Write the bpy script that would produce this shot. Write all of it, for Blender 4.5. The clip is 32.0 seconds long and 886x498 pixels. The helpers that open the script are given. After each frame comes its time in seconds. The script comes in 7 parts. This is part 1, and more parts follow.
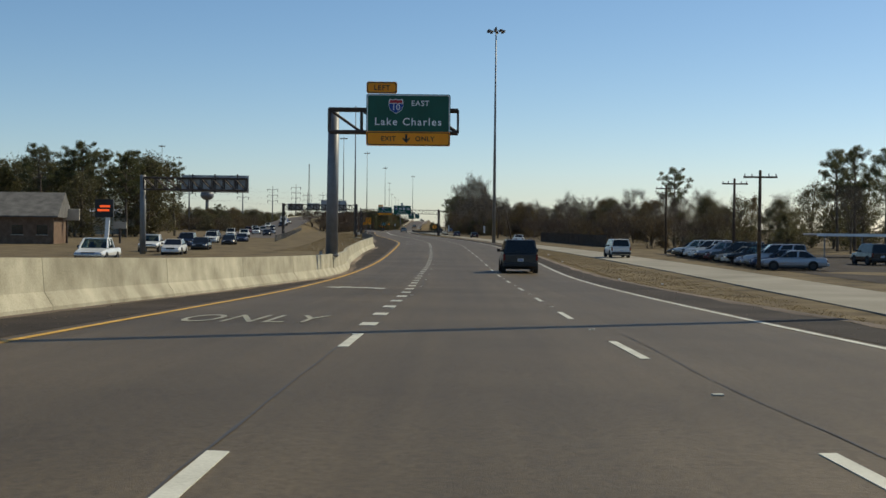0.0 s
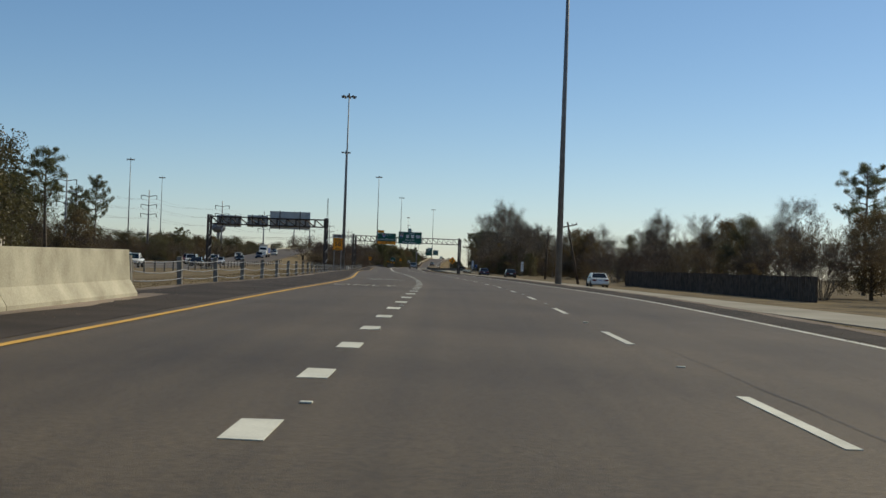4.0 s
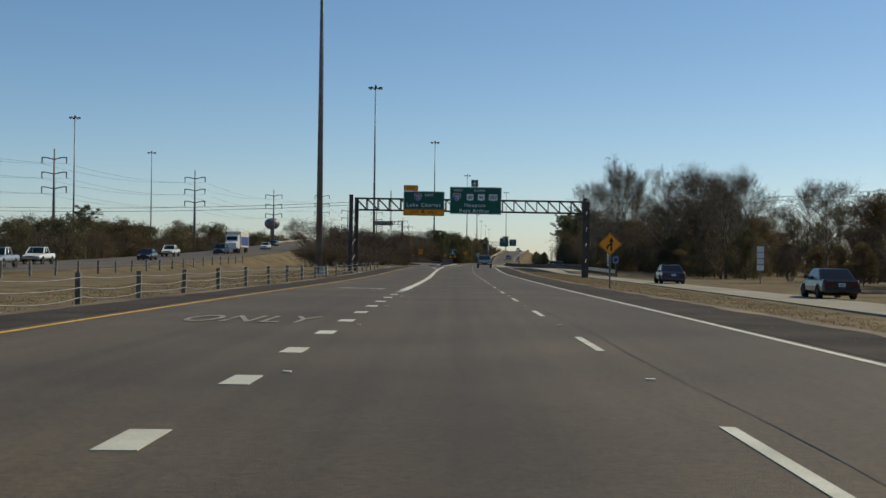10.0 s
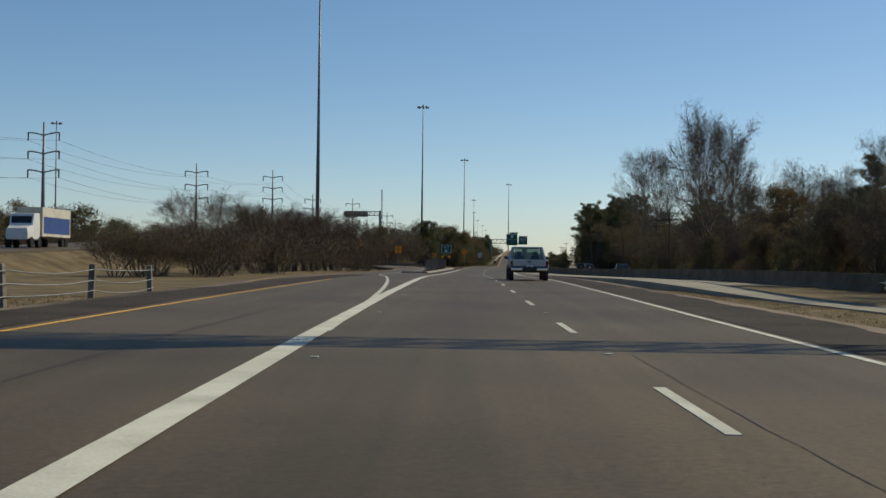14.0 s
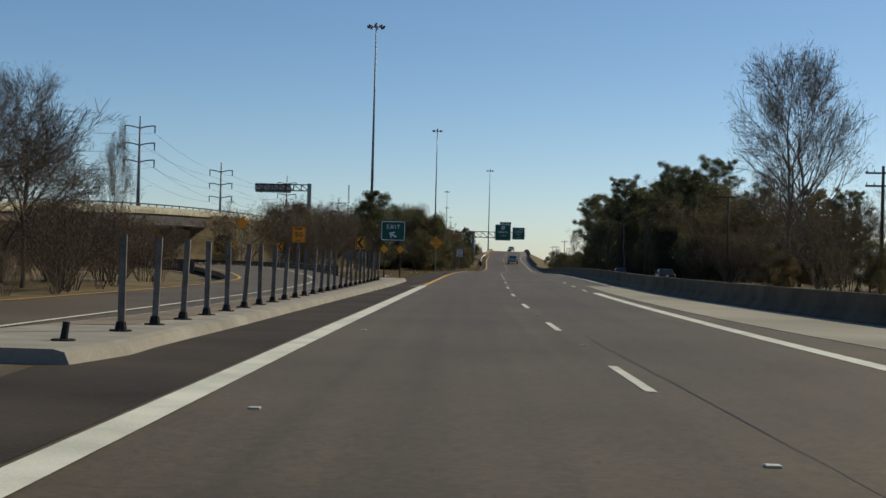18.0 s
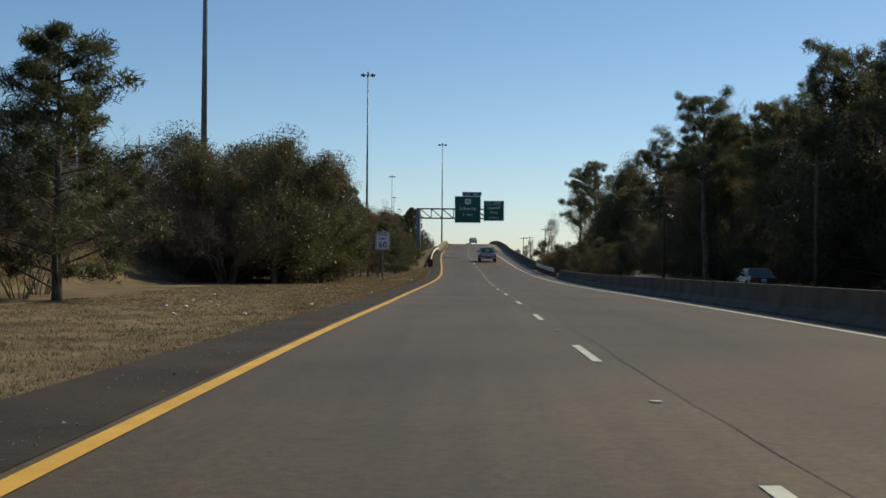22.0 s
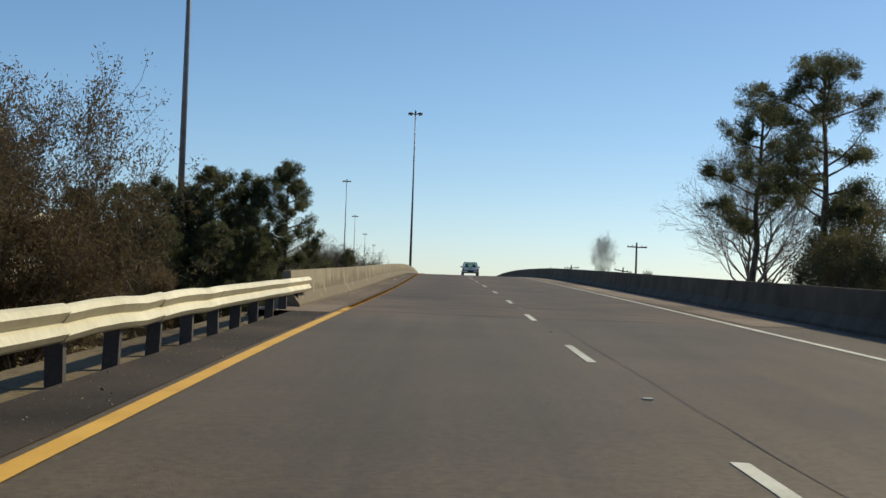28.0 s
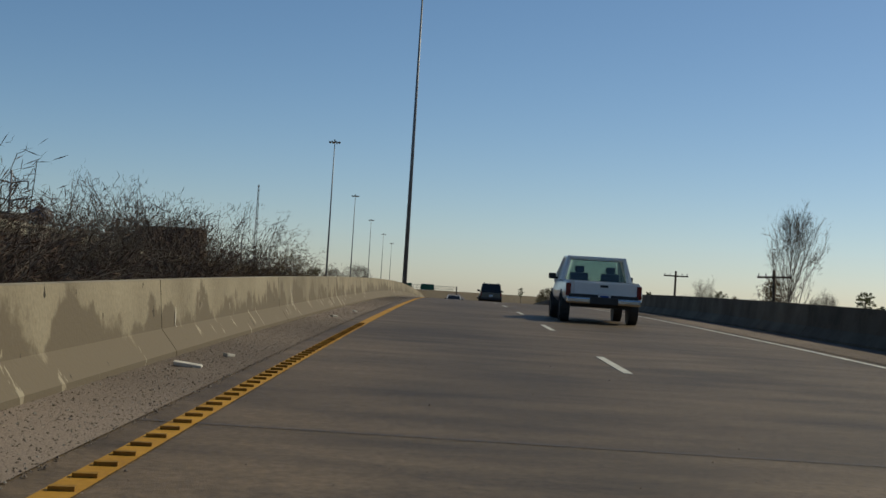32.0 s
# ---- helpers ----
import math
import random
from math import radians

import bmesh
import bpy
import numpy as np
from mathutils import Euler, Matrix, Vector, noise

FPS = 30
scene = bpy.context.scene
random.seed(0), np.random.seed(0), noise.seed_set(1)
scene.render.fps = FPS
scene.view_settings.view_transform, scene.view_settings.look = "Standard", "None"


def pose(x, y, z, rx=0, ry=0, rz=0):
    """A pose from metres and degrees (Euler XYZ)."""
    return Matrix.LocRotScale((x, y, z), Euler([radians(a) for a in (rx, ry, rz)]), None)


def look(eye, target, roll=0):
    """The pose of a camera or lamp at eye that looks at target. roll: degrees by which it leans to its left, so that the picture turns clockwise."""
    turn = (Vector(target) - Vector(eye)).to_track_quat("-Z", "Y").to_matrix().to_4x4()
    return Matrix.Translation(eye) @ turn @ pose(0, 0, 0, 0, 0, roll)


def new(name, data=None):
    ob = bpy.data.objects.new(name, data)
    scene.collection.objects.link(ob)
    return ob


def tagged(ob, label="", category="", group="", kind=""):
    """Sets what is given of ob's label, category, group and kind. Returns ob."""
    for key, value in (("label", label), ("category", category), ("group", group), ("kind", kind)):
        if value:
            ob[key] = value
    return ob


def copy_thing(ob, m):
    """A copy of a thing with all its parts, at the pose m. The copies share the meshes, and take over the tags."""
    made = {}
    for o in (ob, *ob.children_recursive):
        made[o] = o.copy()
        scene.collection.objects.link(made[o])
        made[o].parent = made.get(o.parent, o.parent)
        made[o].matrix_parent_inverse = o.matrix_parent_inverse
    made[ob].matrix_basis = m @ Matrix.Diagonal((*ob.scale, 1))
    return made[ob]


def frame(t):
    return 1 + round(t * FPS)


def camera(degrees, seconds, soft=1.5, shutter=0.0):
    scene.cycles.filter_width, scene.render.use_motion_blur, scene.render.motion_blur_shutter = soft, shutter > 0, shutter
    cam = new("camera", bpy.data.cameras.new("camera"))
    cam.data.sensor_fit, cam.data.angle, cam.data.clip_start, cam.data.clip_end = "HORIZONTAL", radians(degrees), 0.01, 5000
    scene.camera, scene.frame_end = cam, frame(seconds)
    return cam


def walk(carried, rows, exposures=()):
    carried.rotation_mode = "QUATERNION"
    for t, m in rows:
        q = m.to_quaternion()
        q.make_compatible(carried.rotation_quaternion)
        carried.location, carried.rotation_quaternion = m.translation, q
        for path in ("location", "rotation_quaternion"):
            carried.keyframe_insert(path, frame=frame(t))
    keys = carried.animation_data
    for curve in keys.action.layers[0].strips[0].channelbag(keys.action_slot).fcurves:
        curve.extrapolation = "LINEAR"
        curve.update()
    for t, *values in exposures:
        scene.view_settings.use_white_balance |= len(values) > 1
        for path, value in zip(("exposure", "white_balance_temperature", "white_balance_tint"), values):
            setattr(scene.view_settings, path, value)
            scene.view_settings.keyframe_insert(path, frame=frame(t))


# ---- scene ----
cam = camera(37.6, 32.0, shutter=0.0)
# t, eye, yaw, pitch, lean
PATH = [
    (0.0, (-1.14, 0.61, 2.51), -0.22, -1.02, 0.60),
    (0.5, (-0.95, 13.21, 2.21), -0.11, -1.18, 0.79),
    (1.0, (-0.79, 26.05, 1.89), -0.08, -0.98, 1.61),
    (1.5, (-0.70, 39.10, 1.58), -0.01, -0.69, 1.31),
    (2.0, (-0.64, 52.33, 1.33), 0.09, -0.49, 2.09),
    (2.5, (-0.60, 65.65, 1.14), 0.16, 0.14, 2.69),
    (3.0, (-0.53, 79.01, 1.07), 0.26, 0.71, 2.70),
    (3.5, (-0.51, 92.30, 1.08), 0.45, 0.80, 2.10),
    (5.5, (-0.66, 145.01, 1.44), 1.93, 0.30, 2.61),
    (6.0, (-0.98, 158.21, 1.42), 2.33, 0.19, 1.89),
    (6.5, (-1.38, 171.46, 1.39), 2.69, 0.25, 1.10),
    (7.0, (-1.84, 184.83, 1.37), 3.02, 0.41, 0.80),
    (7.5, (-2.44, 198.25, 1.36), 3.30, 0.59, 1.08),
    (8.0, (-3.15, 211.66, 1.37), 3.56, 0.55, 0.63),
    (8.5, (-3.99, 224.99, 1.37), 3.77, 0.63, 0.21),
    (9.0, (-4.78, 238.30, 1.36), 3.98, 0.41, 0.71),
    (9.5, (-5.59, 251.74, 1.31), 4.08, 0.53, 0.41),
    (10.0, (-6.43, 265.45, 1.27), 3.90, 0.43, 0.69),
    (10.5, (-7.36, 279.41, 1.23), 3.82, 0.36, 0.70),
    (11.0, (-8.22, 293.39, 1.20), 3.89, 0.27, 1.31),
    (11.5, (-9.04, 307.18, 1.15), 3.96, 0.45, 1.39),
    (12.0, (-9.82, 320.75, 1.10), 3.93, 0.60, 0.79),
    (12.5, (-10.54, 334.31, 1.05), 3.90, 0.54, 0.91),
    (13.0, (-11.33, 348.07, 1.01), 3.88, 0.43, 0.81),
    (13.5, (-12.15, 362.21, 0.99), 3.76, 0.50, 0.71),
    (14.0, (-13.01, 376.92, 1.01), 3.65, 0.56, 0.70),
    (14.5, (-13.84, 391.64, 1.09), 3.58, 0.51, 0.90),
    (16.5, (-16.62, 450.11, 1.21), 3.20, 0.34, 0.61),
    (17.0, (-17.36, 465.40, 1.13), 2.91, 0.44, 0.80),
    (17.5, (-18.08, 481.02, 1.03), 2.63, 0.64, 1.20),
    (18.0, (-18.72, 496.33, 0.96), 2.37, 0.63, 1.52),
    (18.5, (-19.22, 511.32, 0.93), 2.05, 0.62, 2.00),
    (19.0, (-19.55, 526.02, 0.94), 1.66, 0.67, 1.81),
    (19.5, (-19.75, 540.53, 1.00), 1.26, 0.62, 1.70),
    (20.0, (-19.80, 554.92, 1.10), 0.91, 0.69, 1.50),
    (20.5, (-19.87, 569.30, 1.20), 0.59, 0.58, 1.01),
    (21.0, (-19.93, 583.78, 1.28), 0.39, 0.57, 1.09),
    (21.5, (-19.92, 598.48, 1.31), 0.25, 0.40, 1.10),
    (22.0, (-19.83, 613.41, 1.32), 0.29, 0.52, 0.51),
    (22.5, (-19.72, 628.55, 1.30), 0.31, 0.43, 0.20),
    (23.0, (-19.60, 643.80, 1.25), 0.05, 0.40, 0.58),
    (23.5, (-19.46, 659.08, 1.17), 0.03, 0.33, 0.41),
    (24.0, (-19.40, 674.31, 1.10), -0.18, 0.46, 0.79),
    (24.5, (-19.20, 689.56, 1.05), -0.27, 0.53, 0.98),
    (25.0, (-18.99, 704.83, 1.06), -0.29, 0.53, 1.50),
    (25.5, (-18.82, 720.21, 1.14), -0.50, 0.89, 1.80),
    (27.5, (-19.10, 782.63, 2.90), -0.66, 1.69, 0.11),
    (28.0, (-18.91, 797.92, 3.28), -0.66, 2.06, 1.99),
    (28.5, (-18.67, 813.09, 3.68), -0.38, 1.95, 2.60),
    (29.0, (-18.45, 828.22, 4.09), -0.12, 1.78, 3.21),
    (29.5, (-18.29, 843.52, 4.51), -0.17, 2.11, 3.69),
    (30.0, (-18.13, 858.96, 4.94), 0.02, 2.11, 3.40),
    (30.5, (-17.97, 874.56, 5.36), 0.03, 2.15, 3.30),
    (31.0, (-17.83, 890.27, 5.77), 0.11, 2.10, 3.79),
    (31.5, (-17.73, 906.03, 6.13), 0.16, 2.11, 3.71),
    (32.0, (-17.74, 921.72, 6.40), 0.14, 1.73, 3.60),
]


def aim(eye, yaw, pitch):
    y, p = radians(yaw), radians(pitch)
    return eye[0] - math.sin(y) * math.cos(p), eye[1] + math.cos(y) * math.cos(p), eye[2] + math.sin(p)


walk(cam, [(t, look(eye, aim(eye, yaw, pitch), lean)) for t, eye, yaw, pitch, lean in PATH],
     [(0, -0.05), (6, -0.08), (12, -0.12), (18, -0.1), (22, 0.05), (23, 0.24), (24, 0.2), (25.5, 0.26), (28, 0.18), (29, 0.14), (30, 0.05), (31, -0.33), (32, -0.4)])

# ---- light ----
SUN_EL, SUN_AZ = 41.0, 57.0  # degrees above the horizon; from ahead (+y) towards the right (+x)
sun_dir = Vector((math.sin(radians(SUN_AZ)) * math.cos(radians(SUN_EL)), math.cos(radians(SUN_AZ)) * math.cos(radians(SUN_EL)), math.sin(radians(SUN_EL))))
world = bpy.data.worlds.new("sky")
scene.world = world
world.use_nodes = True
wn = world.node_tree.nodes
sky = wn.new("ShaderNodeTexSky")
sky.sky_type = "NISHITA"
sky.sun_disc = False
sky.sun_elevation, sky.sun_rotation = radians(SUN_EL), radians(SUN_AZ)
sky.air_density, sky.dust_density, sky.ozone_density = 0.74, 0.38, 2.0
clear = wn.new("ShaderNodeHueSaturation")  # a crisp winter blue
clear.inputs["Hue"].default_value, clear.inputs["Saturation"].default_value = 0.494, 1.13
world.node_tree.links.new(sky.outputs[0], clear.inputs["Color"])
world.node_tree.links.new(clear.outputs[0], wn["Background"].inputs[0])
wn["Background"].inputs[1].default_value = 0.105
lamp = bpy.data.lights.new("sun", "SUN")
lamp.energy, lamp.angle, lamp.color = 3.7, radians(0.53), (1.0, 0.91, 0.66)
sun = new("sun", lamp)
sun.matrix_world = look(sun_dir * 100, (0, 0, 0))
scene.view_settings.exposure = 0.0

# ---- materials ----
def rgb(r, g, b):
    return (r, g, b, 1.0)


def surface(name, dark, light, scale=3.0, fine=60.0, rough=0.8, bump=0.3, metal=0.0, spread=0.12, depth=0.01):
    """A surface with broad stains and fine grain between two colours, and a slight change from object to object."""
    m = bpy.data.materials.new(name)
    m.use_nodes = True
    n, l = m.node_tree.nodes, m.node_tree.links
    b = n["Principled BSDF"]
    tc = n.new("ShaderNodeNewGeometry")
    big, small = n.new("ShaderNodeTexNoise"), n.new("ShaderNodeTexNoise")
    big.inputs["Scale"].default_value, big.inputs["Detail"].default_value = 1.0 / scale, 5
    small.inputs["Scale"].default_value, small.inputs["Detail"].default_value = fine, 3
    l.new(tc.outputs["Position"], big.inputs["Vector"])
    l.new(tc.outputs["Position"], small.inputs["Vector"])
    add = n.new("ShaderNodeMath")
    add.operation = "MULTIPLY_ADD"
    l.new(small.outputs["Fac"], add.inputs[0])
    add.inputs[1].default_value = 0.5
    l.new(big.outputs["Fac"], add.inputs[2])
    ramp = n.new("ShaderNodeValToRGB")
    ramp.color_ramp.elements[0].position, ramp.color_ramp.elements[1].position = 0.5, 1.0
    ramp.color_ramp.elements[0].color, ramp.color_ramp.elements[1].color = rgb(*dark), rgb(*light)
    l.new(add.outputs[0], ramp.inputs[0])
    info = n.new("ShaderNodeObjectInfo")
    vary = n.new("ShaderNodeMapRange")
    vary.inputs["To Min"].default_value, vary.inputs["To Max"].default_value = 1 - spread, 1 + spread
    l.new(info.outputs["Random"], vary.inputs["Value"])
    hsv = n.new("ShaderNodeHueSaturation")
    l.new(vary.outputs[0], hsv.inputs["Value"])
    l.new(ramp.outputs[0], hsv.inputs["Color"])
    l.new(hsv.outputs[0], b.inputs["Base Color"])
    b.inputs["Roughness"].default_value, b.inputs["Metallic"].default_value = rough, metal
    if rough > 0.7:
        b.inputs["Specular IOR Level"].default_value = 0.2
    if bump:
        bp = n.new("ShaderNodeBump")
        bp.inputs["Strength"].default_value, bp.inputs["Distance"].default_value = bump, depth
        l.new(small.outputs["Fac"], bp.inputs["Height"])
        l.new(bp.outputs[0], b.inputs["Normal"])
    return m


def leafy(name, dark, light, scale, fine, rough, through_light=0.35):
    """Foliage: part of the light passes through the leaf."""
    m = surface(name, dark, light, scale, fine, rough, 0.0)
    n, l = m.node_tree.nodes, m.node_tree.links
    b = n["Principled BSDF"]
    b.inputs["Specular IOR Level"].default_value = 0.4
    tr = n.new("ShaderNodeBsdfTranslucent")
    l.new(b.inputs["Base Color"].links[0].from_socket, tr.inputs["Color"])
    mx = n.new("ShaderNodeMixShader")
    mx.inputs[0].default_value = through_light
    l.new(b.outputs[0], mx.inputs[1])
    l.new(tr.outputs[0], mx.inputs[2])
    l.new(mx.outputs[0], n["Material Output"].inputs["Surface"])
    return m


def glossy(name, col, rough=0.3, metal=0.0, coat=0.0):
    m = surface(name, [c * 0.9 for c in col], [min(1, c * 1.08) for c in col], 1.5, 25, rough, 0.0, metal, 0.03)
    m.node_tree.nodes["Principled BSDF"].inputs["Coat Weight"].default_value = coat
    return m




def pavement(name, dark, light, along, rough, track):
    """Worn paving: grain, blotches, streaks along or across the way, and the dark oil band in the middle of each lane."""
    m = surface(name, dark, light, 5.0, 110.0, rough, 0.5, spread=0.0)
    n, l = m.node_tree.nodes, m.node_tree.links
    b = n["Principled BSDF"]
    uv = n.new("ShaderNodeUVMap")
    uv.uv_map = "lane"
    sc = n.new("ShaderNodeVectorMath")
    sc.operation = "MULTIPLY"
    sc.inputs[1].default_value = (2.6, 0.035, 1.0) if along else (0.5, 1.5, 1.0)
    l.new(uv.outputs[0], sc.inputs[0])
    st = n.new("ShaderNodeTexNoise")
    st.inputs["Scale"].default_value, st.inputs["Detail"].default_value = 1.0, 6
    l.new(sc.outputs[0], st.inputs["Vector"])
    sep = n.new("ShaderNodeSeparateXYZ")
    l.new(uv.outputs[0], sep.inputs[0])
    ph = n.new("ShaderNodeMath")
    ph.operation = "MULTIPLY"
    ph.inputs[1].default_value = math.tau / 3.68
    l.new(sep.outputs[0], ph.inputs[0])
    co = n.new("ShaderNodeMath")
    co.operation = "COSINE"
    l.new(ph.outputs[0], co.inputs[0])
    mix = n.new("ShaderNodeMath")
    mix.operation = "MULTIPLY_ADD"
    mix.inputs[1].default_value = track
    l.new(co.outputs[0], mix.inputs[0])
    mr = n.new("ShaderNodeMapRange")
    mr.inputs["From Min"].default_value, mr.inputs["From Max"].default_value = 0.3, 0.7
    mr.inputs["To Min"].default_value, mr.inputs["To Max"].default_value = (0.84, 1.14) if along else (0.45, 1.35)
    l.new(st.outputs["Fac"], mr.inputs["Value"])
    l.new(mr.outputs[0], mix.inputs[2])
    hs = n.new("ShaderNodeHueSaturation")
    src = b.inputs["Base Color"].links[0].from_socket
    l.new(src, hs.inputs["Color"])
    l.new(mix.outputs[0], hs.inputs["Value"])
    l.new(hs.outputs[0], b.inputs["Base Color"])
    b.inputs["Specular IOR Level"].default_value = 0.4
    b.inputs["Specular Tint"].default_value = rgb(1.0, 0.74, 0.45)
    # Aggregate: pale and dark stones of a few centimetres that the traffic has bared.
    geo = n.new("ShaderNodeNewGeometry")
    agg = n.new("ShaderNodeTexNoise")
    agg.inputs["Scale"].default_value, agg.inputs["Detail"].default_value, agg.inputs["Roughness"].default_value = 16.0, 5, 0.75
    l.new(geo.outputs["Position"], agg.inputs["Vector"])
    am = n.new("ShaderNodeMapRange")
    am.inputs["From Min"].default_value, am.inputs["From Max"].default_value = 0.3, 0.72
    am.inputs["To Min"].default_value, am.inputs["To Max"].default_value = 0.55, 1.45
    l.new(agg.outputs["Fac"], am.inputs["Value"])
    hs2 = n.new("ShaderNodeHueSaturation")
    l.new(hs.outputs[0], hs2.inputs["Color"])
    l.new(am.outputs[0], hs2.inputs["Value"])
    l.new(hs2.outputs[0], b.inputs["Base Color"])
    return m


def flaking(name, coat, bare, low=0.47, high=0.53, size=0.45):
    """Concrete whose pale coat has flaked off in ragged patches."""
    m = surface(name, [c * 0.75 for c in coat], coat, 1.2, 25.0, 0.88, 0.4)
    n, l = m.node_tree.nodes, m.node_tree.links
    b = n["Principled BSDF"]
    geo = n.new("ShaderNodeNewGeometry")
    sc = n.new("ShaderNodeVectorMath")
    sc.operation = "MULTIPLY"
    sc.inputs[1].default_value = (1.6, 1.0, 0.55)
    l.new(geo.outputs["Position"], sc.inputs[0])
    t = n.new("ShaderNodeTexNoise")
    t.inputs["Scale"].default_value, t.inputs["Detail"].default_value, t.inputs["Roughness"].default_value = 1 / size, 7, 0.62
    l.new(sc.outputs[0], t.inputs["Vector"])
    r = n.new("ShaderNodeValToRGB")
    r.color_ramp.elements[0].position, r.color_ramp.elements[1].position = low, high
    l.new(t.outputs["Fac"], r.inputs[0])
    mx = n.new("ShaderNodeMix")
    mx.data_type = "RGBA"
    l.new(r.outputs[0], mx.inputs[0])
    l.new(b.inputs["Base Color"].links[0].from_socket, mx.inputs[6])
    mx.inputs[7].default_value = rgb(*bare)
    l.new(mx.outputs[2], b.inputs["Base Color"])
    return m


def weathered_wall(name):
    """Pale concrete coat that has worn off in ragged drips towards the foot, with dark scabs."""
    m = surface(name, (0.2, 0.168, 0.114), (0.335, 0.287, 0.2), 1.2, 25.0, 0.88, 0.4)
    n, l = m.node_tree.nodes, m.node_tree.links
    b = n["Principled BSDF"]
    uv = n.new("ShaderNodeUVMap")
    uv.uv_map = "lane"

    def stain(scale, size, detail, low, high, colour, lift):
        sc = n.new("ShaderNodeVectorMath")
        sc.operation = "MULTIPLY"
        sc.inputs[1].default_value = scale
        l.new(uv.outputs[0], sc.inputs[0])
        t = n.new("ShaderNodeTexNoise")
        t.inputs["Scale"].default_value, t.inputs["Detail"].default_value, t.inputs["Roughness"].default_value = size, detail, 0.62
        l.new(sc.outputs[0], t.inputs["Vector"])
        sep = n.new("ShaderNodeSeparateXYZ")
        l.new(uv.outputs[0], sep.inputs[0])
        add = n.new("ShaderNodeMath")
        add.operation = "MULTIPLY_ADD"
        add.inputs[1].default_value = lift
        l.new(sep.outputs[1], add.inputs[0])
        l.new(t.outputs["Fac"], add.inputs[2])
        r = n.new("ShaderNodeValToRGB")
        r.color_ramp.elements[0].position, r.color_ramp.elements[1].position = low, high
        r.color_ramp.elements[0].color, r.color_ramp.elements[1].color = rgb(1, 1, 1), rgb(0, 0, 0)
        l.new(add.outputs[0], r.inputs[0])
        mx = n.new("ShaderNodeMix")
        mx.data_type = "RGBA"
        l.new(r.outputs[0], mx.inputs[0])
        l.new(b.inputs["Base Color"].links[0].from_socket, mx.inputs[6])
        mx.inputs[7].default_value = rgb(*colour)
        l.new(mx.outputs[2], b.inputs["Base Color"])

    stain((0.5, 0.4, 1.0), 2.4, 9, 0.68, 0.75, (0.165, 0.134, 0.092), 0.5)
    stain((1.3, 0.6, 1.0), 1.8, 9, 0.4, 0.41, (0.34, 0.295, 0.21), 0.1)
    stain((0.9, 0.6, 1.0), 5.5, 4, 0.315, 0.33, (0.05, 0.04, 0.028), 0.0)
    return m


ASPHALT = pavement("asphalt", (0.062, 0.046, 0.027), (0.122, 0.092, 0.055), True, 0.6, 0.07)
TAR = surface("tar", (0.035, 0.03, 0.024), (0.06, 0.051, 0.04), 0.6, 30.0, 0.6, 0.2)
PATCH = surface("worn_patch", (0.2, 0.18, 0.15), (0.32, 0.29, 0.24), 0.8, 30.0, 0.85, 0.3)
YELLOW_OLD = surface("worn_yellow_paint", (0.36, 0.18, 0.02), (0.58, 0.31, 0.04), 0.5, 30.0, 0.75, 0.3)
# Rumble bars: grime plus the shade of their front faces, mixed into the yellow.
RUMBLE = surface("grimy_rumble_bar", (0.16, 0.085, 0.018), (0.36, 0.2, 0.03), 0.3, 30.0, 0.8, 0.3)
PARAPET = weathered_wall("flaking_parapet_concrete")
ASPHALT_DARK = surface("asphalt_shoulder", (0.02, 0.015, 0.011), (0.07, 0.053, 0.04), 2.2, 30.0, 0.9, 0.6, spread=0.0)
DECK = pavement("bridge_deck_concrete", (0.056, 0.039, 0.023), (0.142, 0.102, 0.061), False, 0.62, 0.1)
CONC_ROAD = surface("road_concrete", (0.22, 0.2, 0.155), (0.37, 0.335, 0.27), 6.0, 30.0, 0.85, 0.3, spread=0.0)
CONCRETE = surface("barrier_concrete", (0.27, 0.24, 0.17), (0.54, 0.495, 0.37), 0.9, 30.0, 0.85, 0.35)
# Stained concrete, its base colour darkened to hold the barriers' shaded side.
CONC_SHADED = surface("stained_concrete", (0.072, 0.054, 0.036), (0.16, 0.126, 0.087), 0.9, 25.0, 0.88, 0.4)
GRIME = surface("concrete_grime", (0.09, 0.075, 0.055), (0.17, 0.145, 0.11), 0.7, 25.0, 0.92, 0.4)
GRASS_GROUND = surface("dry_grass_ground", (0.065, 0.047, 0.025), (0.21, 0.158, 0.086), 2.4, 9.0, 0.95, 0.8, depth=0.04)
BLADES = leafy("dry_grass_blades", (0.125, 0.088, 0.042), (0.35, 0.26, 0.135), 1.2, 30.0, 0.8, 0.3)
GRAVEL = surface("gravel_sweepings", (0.05, 0.038, 0.03), (0.36, 0.285, 0.22), 14.0, 60.0, 0.95, 1.0)
WHITE_PAINT = surface("white_road_paint", (0.42, 0.41, 0.34), (0.66, 0.64, 0.54), 0.8, 40.0, 0.7, 0.2)
YELLOW_PAINT = surface("yellow_road_paint", (0.5, 0.27, 0.03), (0.66, 0.38, 0.06), 0.8, 40.0, 0.7, 0.2)
STEEL = surface("galvanised_steel", (0.17, 0.17, 0.165), (0.29, 0.285, 0.28), 0.7, 20.0, 0.6, 0.1, 0.2)
POST_STEEL = surface("dull_channel_steel", (0.085, 0.078, 0.07), (0.19, 0.175, 0.155), 0.3, 20.0, 0.75, 0.2)
MAST = surface("weathered_mast_steel", (0.13, 0.133, 0.14), (0.22, 0.223, 0.234), 0.7, 20.0, 0.5, 0.1, 0.3)
DARK_STEEL = surface("weathered_dark_steel", (0.05, 0.04, 0.035), (0.11, 0.09, 0.08), 0.8, 20.0, 0.65, 0.2, 0.3)
